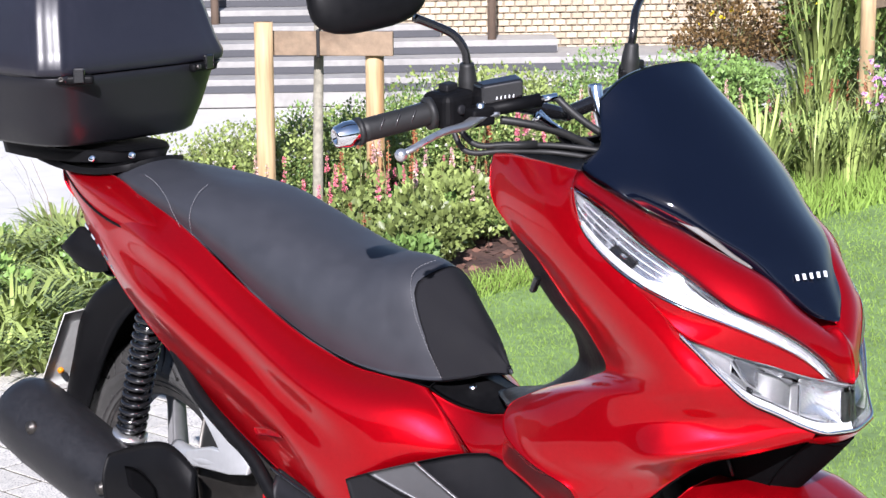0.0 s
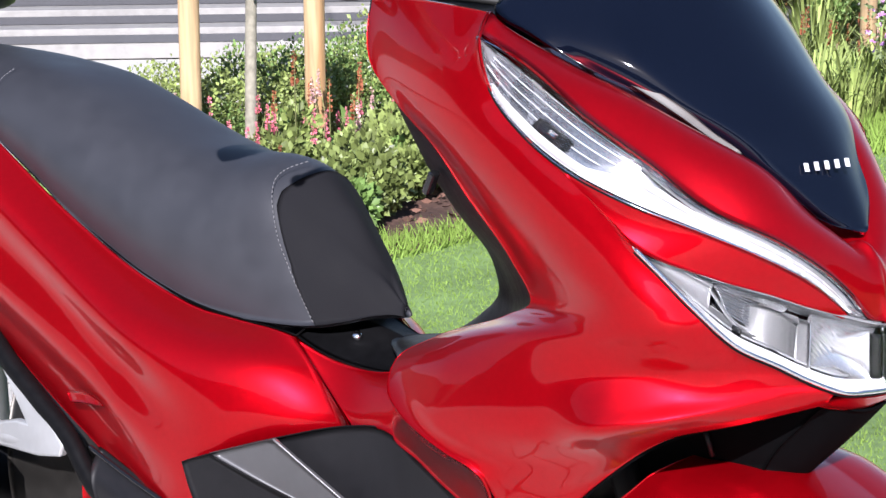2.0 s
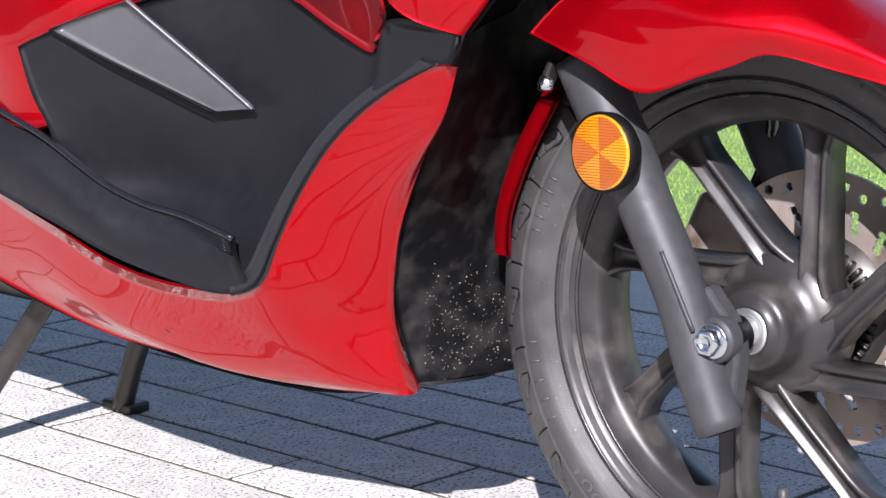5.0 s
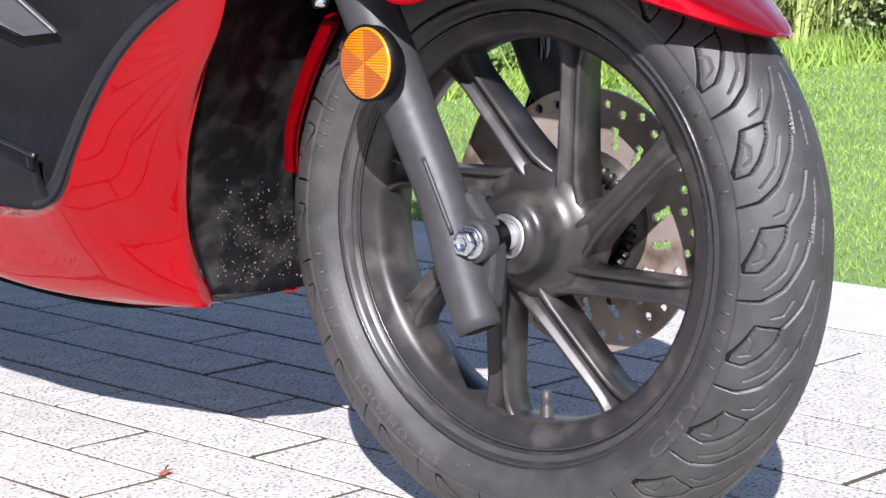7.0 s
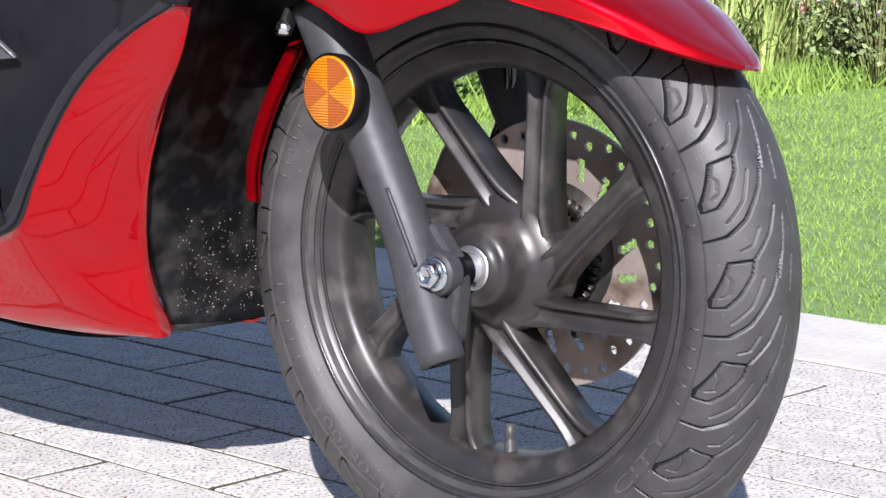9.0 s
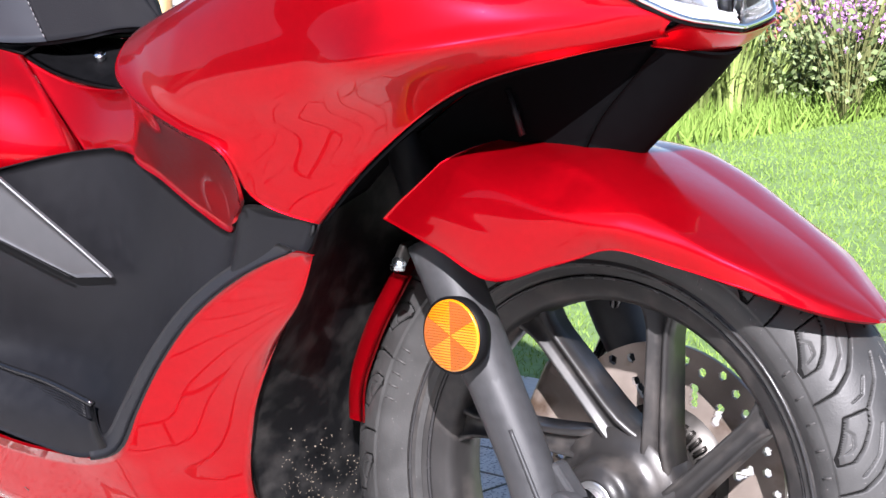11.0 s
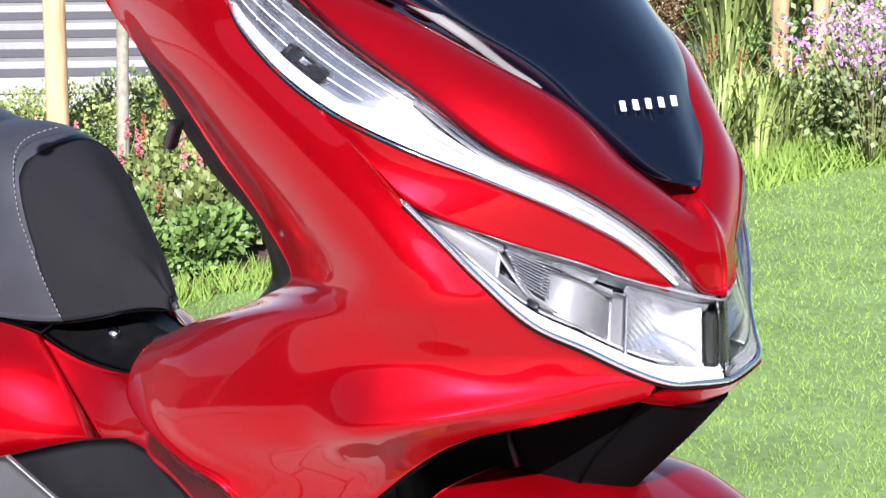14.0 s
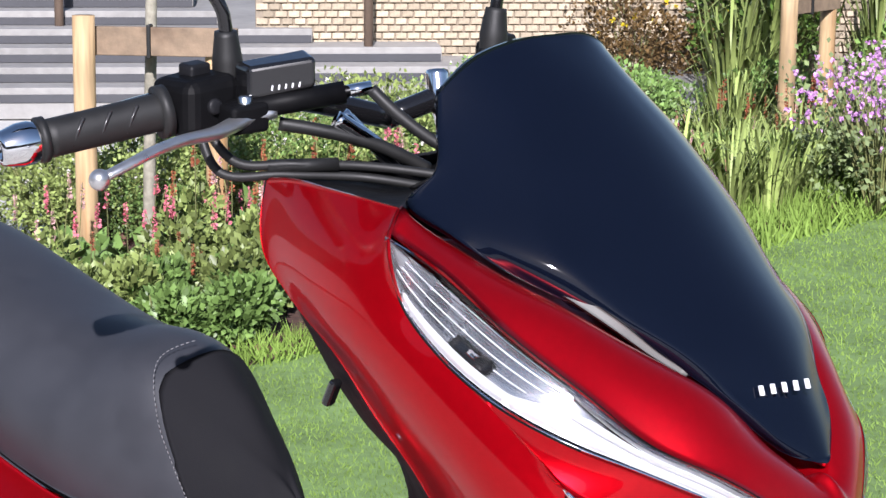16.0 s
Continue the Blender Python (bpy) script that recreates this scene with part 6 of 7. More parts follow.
# ---------------------------------------------------------------- top case and its rack
rack = root("luggage_rack", (-.1, 0, .83), "black plastic luggage rack bolted behind the seat", "rack")
panel("plate", mirrored([[(-.300, -.135, .866), (-.300, 0, .868)], [(-.18, -.145, .866), (-.18, 0, .870)], [(-.10, -.135, .868), (-.10, 0, .872)], [(-.040, -.115, .870), (-.020, 0, .874)], [(.000, -.090, .868), (.028, 0, .872)]]), BLACK, rack, "gloss black carrier plate", nu=20, nv=20, thick=.022, out=(0, 0, 1), both=False, lip=.004)
panel("bracket", mirrored([[(-.210, -.128, .850), (-.20, 0, .845)], [(-.10, -.130, .838), (-.10, 0, .838)], [(-.030, -.126, .842), (-.02, 0, .850)], [(.012, -.110, .850), (.036, 0, .860)]]), BLACK, rack, nu=14, nv=20, thick=.012, out=(0, 0, 1), both=False)
for p in ((-.045, -.137, .858), (.03, -.110, .868)):
    lathe("bolt", [(-.003, .006), (.003, .006), (.004, .004), (.004, 0)], CHROME, rack, n=12, axis=(.4, -.8, .3), centre=p)

case = root("top_case", (-.24, 0, .88), "large black plastic top case on the luggage rack", "top case")


def case_half(name, levels, material, label, x_f, x_r, wy, ribs=()):
    """A rounded tub: rings of a rounded rectangle from bottom to top, with upright ribs at the angles given."""
    v, f = [], []
    n = 144
    for z, kf, kr, ky, e in levels:
        for i in range(n):
            a = 2 * math.pi * i / n
            c, s = math.cos(a), math.sin(a)
            px = math.copysign(abs(c) ** e, c)
            py = math.copysign(abs(s) ** e, s)
            b = 1 + sum(amp * max(0, 1 - abs((a - radians(w) + math.pi) % (2 * math.pi) - math.pi) / .14) for w, amp in ribs)
            x = (x_f + x_r) / 2 + px * b * (x_f - x_r) / 2 * (kf if px > 0 else kr)
            v.append((x, -.036 + py * b * wy * ky, z))
    for r in range(len(levels) - 1):
        for i in range(n):
            j = (i + 1) % n
            f.append((r * n + i, r * n + j, (r + 1) * n + j, (r + 1) * n + i))
    f.append(tuple(range(n))[::-1])
    f.append(tuple((len(levels) - 1) * n + i for i in range(n)))
    return put(name, (v, f), material, case, label)


case_half("base", [(.880, .80, .84, .80, .42), (.886, .84, .88, .84, .42), (.930, .91, .94, .91, .40), (.985, .98, .98, .97, .38), (1.004, 1.0, 1.0, 1.0, .26), (1.006, .99, .99, .99, .26)], CASE, "matt black case base", -.015, -.44, .208)
lid = case_half("lid", [(1.008, .99, .99, .99, .26), (1.010, 1.01, 1.01, 1.01, .26), (1.022, 1.02, 1.02, 1.02, .26), (1.050, .97, 1.0, .98, .28), (1.100, .90, .97, .93, .29), (1.150, .82, .92, .86, .30), (1.190, .70, .82, .74, .32), (1.205, .52, .62, .56, .5)], CASELID, "smooth black case lid with upright ribs", -.015, -.44, .208, ((-62, .016), (-30, .012), (30, .012), (62, .016)))
for p, w in (((-.016, -.190, 1.006), -40), ((-.008, .090, 1.004), 8)):
    m = Matrix.Translation(p) @ pose(0, 0, 0, 0, 0, w)
    latch = box("latch", (.016, .066, .016), m @ pose(0, 0, -.004), BLACK, lid, "black lid latch", bevel=.006, seg=3)
    box("latch_tab", (.010, .020, .026), m @ pose(.006, .008, .004), GLOSSBLACK, latch, bevel=.003)
    lathe("latch_pin", [(-.004, .0045), (.003, .0045), (.003, .0025), (.001, 0)], DARKSTEEL, latch, n=14, axis=m.to_3x3() @ Vector((1, 0, .1)), centre=m @ Vector((.009, -.022, -.002)))
tube("band", [(-.44, -.222, 1.014), (-.20, -.236, 1.012), (-.06, -.226, 1.008), (-.020, -.200, 1.004)], .008, CASE, lid, n=8, steps=30)

# ---------------------------------------------------------------- the ground and what stands behind
PAVE = mat("pale_granite_paving", (0.54, 0.515, 0.465), 0.8, 0, 0, 0.1, 240, 0.2, 0.1, 0.7, 260, island=0.10, second=(0.12, 0.12, 0.13), second_scale=230, second_range=(0.555, 0.62))
KERB = mat("smooth_edging_stone", (0.52, 0.50, 0.45), 0.8, 0, 0, 0.1, 90, 0.16, 0.1, 0.4, 260, island=0.06, second=(0.36, 0.34, 0.29), second_scale=5, second_range=(.52, .75))
JOINT = mat("mossy_joint_sand", (0.075, 0.066, 0.045), 0.95, 0, 0, 0.1, 120, 0.3, 0.1, 0.6, 200, second=(0.05, 0.06, 0.02), second_scale=9)
FARPAVE = mat("far_pale_paving", (0.55, 0.54, 0.51), 0.85, 0, 0, 0.1, 9, 0.12, 0.1, 0.3, 60)
SOIL = mat("bark_mulch", (0.085, 0.046, 0.034), 0.95, 0, 0, 0.1, 50, 0.5, 0.1, 1.0, 60)
CHIP = mat("bark_chip", (0.120, 0.062, 0.044), 0.9, 0, 0, 0.1, 80, 0.3, 0.1, island=0.5)
TURF = mat("turf_base", (0.150, 0.235, 0.075), 0.95, 0, 0, 0.1, 40, 0.3, 0.1, 0.4, 150)
GRASS = mat("grass_blade", (0.190, 0.290, 0.058), 0.6, 0, 0, 0.1, 3, 0.2, 0.1, island=0.16, spec=0.1)
TIMBER = mat("pale_pine", (0.50, 0.35, 0.19), 0.7, 0, 0, 0.1, 60, 0.35, 0.1, 0.5, 120, second=(0.36, 0.21, 0.095), second_scale=16)
OLDTIMBER = mat("weathered_board", (0.25, 0.18, 0.12), 0.8, 0, 0, 0.1, 30, 0.3, 0.1, 0.4, 120, second=(0.15, 0.10, 0.065), second_scale=6)


def along(m, k):
    """Draw a material's grain out along z."""
    n, l = m.node_tree.nodes, m.node_tree.links
    tc = next(q for q in n if q.type == 'TEX_COORD')
    mp = n.new("ShaderNodeMapping")
    mp.inputs["Scale"].default_value = (1, 1, k)
    l.new(tc.outputs["Object"], mp.inputs["Vector"])
    for q in n:
        if q.type == 'TEX_NOISE':
            l.new(mp.outputs["Vector"], q.inputs["Vector"])
    return m


along(TIMBER, .08)
BARKM = mat("grey_sapling_bark", (0.30, 0.28, 0.22), 0.8, 0, 0, 0.1, 60, 0.3, 0.1, 0.5, 120)
STONE = mat("pale_step_stone", (0.29, 0.282, 0.268), 0.8, 0, 0, 0.1, 20, 0.18, 0.1, 0.3, 120)
# shadow under each step edge, put into a dark colour
RISERSHADE = mat("riser_shade", (0.062, 0.063, 0.070), 0.7)
BRICKM = mat("buff_brick", (0.43, 0.355, 0.255), 0.85, 0, 0, 0.1, 60, 0.25, 0.1, 0.4, 150, island=0.42)
MORTAR = mat("pale_mortar", (0.27, 0.225, 0.17), 0.95, 0, 0, 0.1, 60, 0.2, 0.1, 0.4, 200)
LEAF = mat("leaf_green", (0.150, 0.245, 0.065), 0.45, 0, 0, 0.1, 5, 0.3, 0.1, island=0.4, spec=0.4)
LEAFD = mat("leaf_dark_green", (0.055, 0.100, 0.018), 0.4, 0, 0, 0.1, 5, 0.3, 0.1, island=0.5, spec=0.4)
LEAFY = mat("leaf_yellow_green", (0.215, 0.270, 0.080), 0.45, 0, 0, 0.1, 5, 0.3, 0.1, island=0.45, spec=0.4)
LEAFR = mat("leaf_bronze", (0.130, 0.080, 0.030), 0.45, 0, 0, 0.1, 5, 0.3, 0.1, island=0.5, spec=0.4)
STEMM = mat("plant_stem", (0.16, 0.17, 0.06), 0.7, island=0.3)
PINK = mat("pink_flower", (0.62, 0.17, 0.22), 0.6, island=0.35)
PALEPINK = mat("pale_pink_flower", (0.58, 0.36, 0.34), 0.6, island=0.25)
RUST = mat("withered_flower", (0.28, 0.09, 0.04), 0.7, island=0.4)
WHITEF = mat("white_flower", (0.62, 0.60, 0.55), 0.6, island=0.15)
PURPLE = mat("purple_flower", (0.58, 0.30, 0.60), 0.6, island=0.3)
LEAFG = mat("leaf_grey_green", (0.185, 0.235, 0.100), 0.5, 0, 0, 0.1, 5, 0.3, 0.1, island=0.4, spec=0.3)
YELLOW = mat("yellow_flower", (0.80, 0.62, 0.03), 0.6, island=0.2)
RAILM = mat("brown_steel_post", (0.16, 0.115, 0.085), 0.5, 0.3)


def flat(name, x0, x1, y0, y1, z, material, label, category):
    me = mesh_of([(x0, y0, z), (x1, y0, z), (x1, y1, z), (x0, y1, z)], [(0, 1, 2, 3)])
    return tagged(link(name, me, material), label, category, kind="structure")


flat("ground", -400, 400, -400, 400, -.016, FARPAVE, "pale paved ground reaching into the distance", "ground")
pave = flat("pavement", -3.2, 4.25, -4.203, 1.205, -.0016, JOINT, "pale stone block paving with mossy joints", "paving")
LAWN = [(-1.38, 1.205), (30, 1.205), (30, 30), (-1.95, 30), (-1.95, 3.6), (-1.40, 2.9)]
tagged(link("lawn", mesh_of([(x, y, -.0005) for x, y in LAWN], [tuple(range(6))], smooth=False), TURF), "short green lawn", "lawn", kind="structure")
flat("flower_bed", -3.1, -1.38, .93, 30, .002, SOIL, "dark bark mulch in the flower bed", "flower bed")


# unseen plain walls, added to close the place and give the paint a dark band to reflect
FARWALL = mat("unseen_wall_brown", (0.13, 0.095, 0.075), 0.9, 0, 0, 0.1, 3, 0.3, 0.1, 0.4, 40, second=(0.07, 0.06, 0.055), second_scale=.35, second_range=(0.48, 0.56))
for name, size, at in (("wall_south", (70, .4, 5.6), (10, -17, 2.78)), ("wall_east", (.4, 60, 4.6), (24, 6, 2.28)), ("wall_west", (.4, 40, 4.0), (-26, -4, 1.98))):
    tagged(part(name, box_bm(size, .01, pose(*at)), FARWALL, None, "", smooth=False), "unseen plain dull brown wall added to close the place and darken reflections", "wall", kind="structure")


def fast_mesh(name, verts, faces_tri):
    """A mesh of triangles from arrays."""
    me = bpy.data.meshes.new(name)
    v, f = np.asarray(verts, np.float32), np.asarray(faces_tri, np.int32)
    me.vertices.add(len(v))
    me.vertices.foreach_set("co", v.ravel())
    me.loops.add(f.size)
    me.loops.foreach_set("vertex_index", f.ravel())
    me.polygons.add(len(f))
    me.polygons.foreach_set("loop_start", np.arange(0, f.size, 3, dtype=np.int32))
    me.update(calc_edges=True)
    return me


# lawn grass
rng = np.random.default_rng(7)


def blades(n, x0, x1, y0, y1, h0, h1, w, lean=0.6, centre=None, spread=None):
    p = np.stack([rng.uniform(x0, x1, n), rng.uniform(y0, y1, n), np.full(n, -.004)], 1)
    h = rng.uniform(h0, h1, n)
    a = rng.uniform(0, 2 * np.pi, n)
    t = rng.uniform(0.1, lean, n)
    tip = p + np.stack([np.cos(a) * h * t, np.sin(a) * h * t, h], 1)
    b = rng.uniform(0, 2 * np.pi, n)
    side = np.stack([np.cos(b), np.sin(b), np.zeros(n)], 1) * w
    v = np.stack([p - side, p + side, tip], 1).reshape(-1, 3)
    return v, np.arange(3 * n).reshape(-1, 3)


gv = [blades(62000, -1.40, 1.9, 1.19, 2.6, .006, .017, .0016, 1.3), blades(50000, -1.40, 1.6, 2.6, 5.0, .007, .018, .0024, 1.3), blades(26000, -1.40, 3.0, 5.0, 11.0, .009, .022, .005, 1.3), blades(9000, -1.95, -1.25, 3.2, 8.0, .04, .12, .005, 0.9), blades(2500, -1.50, -1.34, 1.2, 3.2, .03, .07, .003, 0.9)]
vs = np.concatenate([q[0] for q in gv])
tagged(link("grass", fast_mesh("grass", vs, np.arange(len(vs)).reshape(-1, 3)), GRASS), "short mown bright green lawn grass", "grass", kind="stuff")

# posts: tree supports of two stakes and a board, with a sapling between


def stake_set(a, b, tree, h, label):
    r = root("tree_support", (*a, 0), label, "tree support", "tree supports")
    for q, top in ((a, h + .022), (b, h - .02)):
        v, f = tube_data([(q[0], q[1], -.02), (q[0], q[1], h * .5), (q[0] + .002, q[1], top)], .033, n=20, steps=6)
        link("stake", mesh_of(v, f), TIMBER, r, "round pale pine stake")
    pa, pb = Vector((*a, h - .055)), Vector((*b, h - .055))
    off = Vector((.66, -.75, 0)) * .040
    pa, pb = pa - off, pb + off
    mid, dv = (pa + pb) / 2, pb - pa
    board_m = Matrix.Translation(mid + dv.normalized() * .035) @ Matrix.Rotation(math.atan2(dv.y, dv.x), 4, 'Z')
    part("cross_board", box_bm((dv.length + .07, .022, .085), .003, board_m), OLDTIMBER, r, "weathered cross board", smooth=False)
    part("rubber_tie", box_bm((.012, .040, .10), .003, Matrix.Translation(mid) @ Matrix.Rotation(math.atan2(dv.y, dv.x), 4, 'Z')), GRIP, r, "black tree tie", smooth=False)
    t = root("young_tree", (*tree, 0), "thin grey sapling trunk tied to its support", "tree", "young trees")
    tube("trunk", [(tree[0], tree[1], -.02), (tree[0] + .01, tree[1], .3), (tree[0] + .015, tree[1] + .01, .66), (tree[0] + .02, tree[1] + .02, 1.8)], [.020, .018, .017, .012], BARKM, t, n=12, steps=20)
    for k in range(5):
        a0 = 2.4 * k
        tube("limb", [(tree[0] + .018, tree[1] + .015, 1.35 + .1 * k), (tree[0] + .25 * math.cos(a0), tree[1] + .25 * math.sin(a0), 1.75 + .12 * k)], [.007, .003], BARKM, t, n=6)
    return r


stake_set((-2.698, 2.692), (-2.43, 2.97), (-2.66, 2.90), .70, "two pale timber stakes with a cross board in the bed")
stake_set((-2.19, 5.79), (-2.27, 6.22), (-2.33, 6.02), .66, "two pale timber stakes with a cross board in the bed")

# steps and wall
SD, SN = Vector((.70, .714, 0)).normalized(), Vector((-.714, .70, 0)).normalized()
SO = Vector((-4.55, 5.42, 0))
steps = root("terrace_steps", SO, "broad pale stone steps with shade bands put on the risers", "steps", kind="structure")
turn = Matrix.Rotation(math.atan2(SD.y, SD.x), 4, 'Z')
ENDS = [2.4, 1.58, .74, .145, -.30, -.42, -.50, -.58, -.66, -.74, -.80, -.86]
RISE, RUN, FOOT = .068, .20, .062
for k, e in enumerate(ENDS):
    s0, depth, top = -9.0, 3.4 - RUN * k, FOOT + RISE * (k + 1)
    low = top - RISE + .003 if k else -.01
    mid = SO + SD * ((s0 + e) / 2) + SN * (RUN * k + depth / 2) + Vector((0, 0, (top + low) / 2))
    part("step", box_bm((e - s0, depth, top - low), .004, Matrix.Translation(mid) @ turn), STONE, steps, "pale stone step", smooth=False)
    # a thin dark box stands in for the shadow on the riser
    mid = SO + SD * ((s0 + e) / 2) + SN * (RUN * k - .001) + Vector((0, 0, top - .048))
    part("edge_strip", box_bm((e - s0 - .01, .012, .036), .001, Matrix.Translation(mid) @ turn), RISERSHADE, steps, "painted shade band below the step edge", smooth=False)

wall = root("wall_brick", SO + SN * 1.0, "pale buff brick garden wall with light joints", "wall", kind="structure")
W0, W1, WH, WB = -.12, 1.95, 1.35, .66       # along the wall, height, how far back
mid = SO + SD * ((W0 + W1 + 1) / 2) + SN * (WB + .13) + Vector((0, 0, WH / 2))
part("core", box_bm((W1 - W0 + 1, .20, WH), 0, Matrix.Translation(mid) @ turn), MORTAR, wall, "mortar and core", smooth=False)
BL, BH = .0600, .0345       # one brick and its joint
brick_me = bpy.data.meshes.new("brick")
bm = box_bm((BL - .006, .030, BH - .006), .002, None, 1)
bm.to_mesh(brick_me)
bm.free()
brick_me.materials.append(BRICKM)
brick_v, brick_f = [tuple(v.co) for v in brick_me.vertices], [tuple(p.vertices) for p in brick_me.polygons]
brnd = random.Random(3)
rest = []
for r in range(int(WH / BH)):
    for i in range(int((W1 - W0 + .9) / BL)):
        s = W0 + .03 + i * BL + (BL / 2 if r % 2 else 0)
        p = SO + SD * s + SN * (WB + .030 + brnd.uniform(-.002, .002)) + Vector((0, 0, BH / 2 + r * BH))
        m = Matrix.Translation(p) @ turn @ pose(0, 0, 0, 0, brnd.uniform(-.6, .6), brnd.uniform(-.6, .6)) @ Matrix.Diagonal((brnd.uniform(.90, 1.02), 1, brnd.uniform(.93, 1.03), 1))
        if 7 <= r < 18 and .1 < s < 1.65:
            ob = new("brick", brick_me)
            ob.parent = wall
            ob.matrix_parent_inverse = wall.matrix_world.inverted()
            ob.matrix_basis = m
        elif r >= 4:
            rest.append(([tuple(m @ Vector(q)) for q in brick_v], brick_f))
v, f = merge(*rest)
tagged(link("far_bricks", mesh_of(v, f, smooth=False), BRICKM, wall), kind="stuff")

for x, y in ((-4.59, 6.02), (-5.83, 5.21)):
    v, f = tube_data([(x, y, 0), (x, y, 1.3)], .022, n=14)
    p = root("rail_post", (x, y, 0), "brown painted steel hand rail post", "rail post", "rail posts")
    link("post", mesh_of(v, f), RAILM, p)
    v, f = tube_data([(x, y, 1.25), (x - .9, y + .9, 1.75)], .020, n=12)
    link("hand_rail", mesh_of(v, f), RAILM, p)

# ---------------------------------------------------------------- planting


def leaf_data(base, direct, size, width, fold=0.25, r=rng):
    """Leaves as bent kites: arrays of base points, unit directions and sizes."""
    n = len(base)
    up = r.normal(size=(n, 3))
    side = np.cross(direct, up)
    side /= np.linalg.norm(side, axis=1)[:, None] + 1e-9
    nor = np.cross(side, direct)
    L = (size * direct.T).T
    S = (size * width * side.T).T
    N = (size * fold * width * nor.T).T
    v = np.stack([base, base + L * .5 + S + N, base + L, base + L * .5 - S + N], 1).reshape(-1, 3)
    i = np.arange(n)[:, None] * 4
    f = np.concatenate([i + [[0, 1, 2]], i + [[0, 2, 3]]], 1).reshape(-1, 3)
    return v, f


def cloud(n, rx, ry, h, r, low=0.0, lumps=9):
    """Points in an uneven bushy volume, denser near its skin."""
    c = np.stack([r.uniform(-rx * .65, rx * .65, lumps), r.uniform(-ry * .65, ry * .65, lumps), r.uniform(h * .35, h * .78, lumps)], 1)
    rad = r.uniform(.28, .5, lumps) * min(rx, ry, h * .8) * 1.25
    k = r.integers(0, lumps, n)
    d = r.normal(size=(n, 3))
    d /= np.linalg.norm(d, axis=1)[:, None]
    q = c[k] + d * (rad[k] * r.uniform(.45, 1.0, n) ** .5)[:, None]
    q[:, 2] = np.abs(q[:, 2] - low) + low
    return q, d


def shrub(name, at, rx, ry, h, n, leaf, material, label, category, group, flower=None, flowers=0, fsize=.010, seed=1, stems=14):
    r = np.random.default_rng(seed)
    ob = root(name, at, label, category, group)
    q, d = cloud(n, rx, ry, h, r)
    d = d * .7 + r.normal(size=(n, 3)) * .5 + np.array([0, 0, .35])
    d /= np.linalg.norm(d, axis=1)[:, None]
    v, f = leaf_data(q + np.array(at), d, r.uniform(.6, 1.3, n) * leaf, .34, r=r)
    tagged(link("foliage", fast_mesh("foliage", v, f), material, ob), kind="stuff")
    data = []
    for k in range(stems):
        a = r.uniform(0, 6.28)
        e = np.array([rx * .6 * math.cos(a) * r.uniform(.3, 1), ry * .6 * math.sin(a) * r.uniform(.3, 1), h * r.uniform(.6, .95)])
        data.append(tube_data([np.array(at) + e * (.15, .15, 0) - (0, 0, .01), np.array(at) + e * .55, np.array(at) + e], [.004, .003, .0015], n=5, steps=5))
    v, f = merge(*data)
    tagged(link("stalk", mesh_of(v, f), STEMM, ob), kind="stuff")
    if flower:
        q, d = cloud(flowers * 6, rx, ry, h, r)
        top = q[np.argsort(-(q[:, 2] + r.uniform(0, h * .7, len(q))))[:flowers]]
        vv, ff = [], []
        for p in top:
            m = 6
            dd = r.normal(size=(m, 3)) + np.array([0, 0, .6])
            dd /= np.linalg.norm(dd, axis=1)[:, None]
            a, b = leaf_data(np.repeat((p + np.array(at))[None], m, 0), dd, np.full(m, fsize), .5, r=r)
            ff.append(b + 4 * m * len(vv))
            vv.append(a)
        tagged(link("blossom", fast_mesh("flowers", np.concatenate(vv), np.concatenate(ff)), flower, ob), kind="stuff")
    return ob


def spires(name, at, n, spread, h, material, label, group, seed, leafmat=LEAF, head=.09, leafn=120, leaf=.06):
    """Upright stems with a dense flower spike, over a tuft of leaves."""
    r = np.random.default_rng(seed)
    ob = root(name, at, label, "flowers", group)
    st, vv, ff, cnt = [], [], [], 0
    for k in range(n):
        a, q = r.uniform(0, 6.28), spread * r.uniform(0, 1) ** .5
        b = np.array(at) + [q * math.cos(a), q * math.sin(a), -.005]
        hh = h * r.uniform(.65, 1.1)
        t = b + [r.normal() * .04, r.normal() * .04, hh]
        st.append(tube_data([b, (b + t) / 2 + [0, 0, .01], t], [.0022, .0018, .0012], n=4, steps=4))
        m = 46
        u = r.uniform(0, 1, m)
        p = t[None] - np.array([[0, 0, 1]]) * (u * head * r.uniform(.7, 1.2))[:, None]
        d = r.normal(size=(m, 3)) * [1, 1, .4] + [0, 0, .5]
        d /= np.linalg.norm(d, axis=1)[:, None]
        v, f = leaf_data(p, d, .013 * (1 - .4 * (1 - u)), .5, r=r)
        ff.append(f + cnt)
        vv.append(v)
        cnt += len(v)
    v, f = merge(*st)
    tagged(link("stalk", mesh_of(v, f), STEMM, ob), kind="stuff")
    tagged(link("flower_head", fast_mesh("spikes", np.concatenate(vv), np.concatenate(ff)), material, ob), kind="stuff")
    a = r.uniform(0, 6.28, leafn)
    q = spread * r.uniform(0, 1, leafn) ** .5
    p = np.stack([q * np.cos(a), q * np.sin(a), r.uniform(0, h * .30, leafn)], 1) + np.array(at)
    d = r.normal(size=(leafn, 3)) * [1, 1, .3] + [0, 0, .5]
    d /= np.linalg.norm(d, axis=1)[:, None]
    v, f = leaf_data(p, d, r.uniform(.6, 1.3, leafn) * leaf, .28, r=r)
    tagged(link("foliage", fast_mesh("foliage", v, f), leafmat, ob), kind="stuff")
    return ob


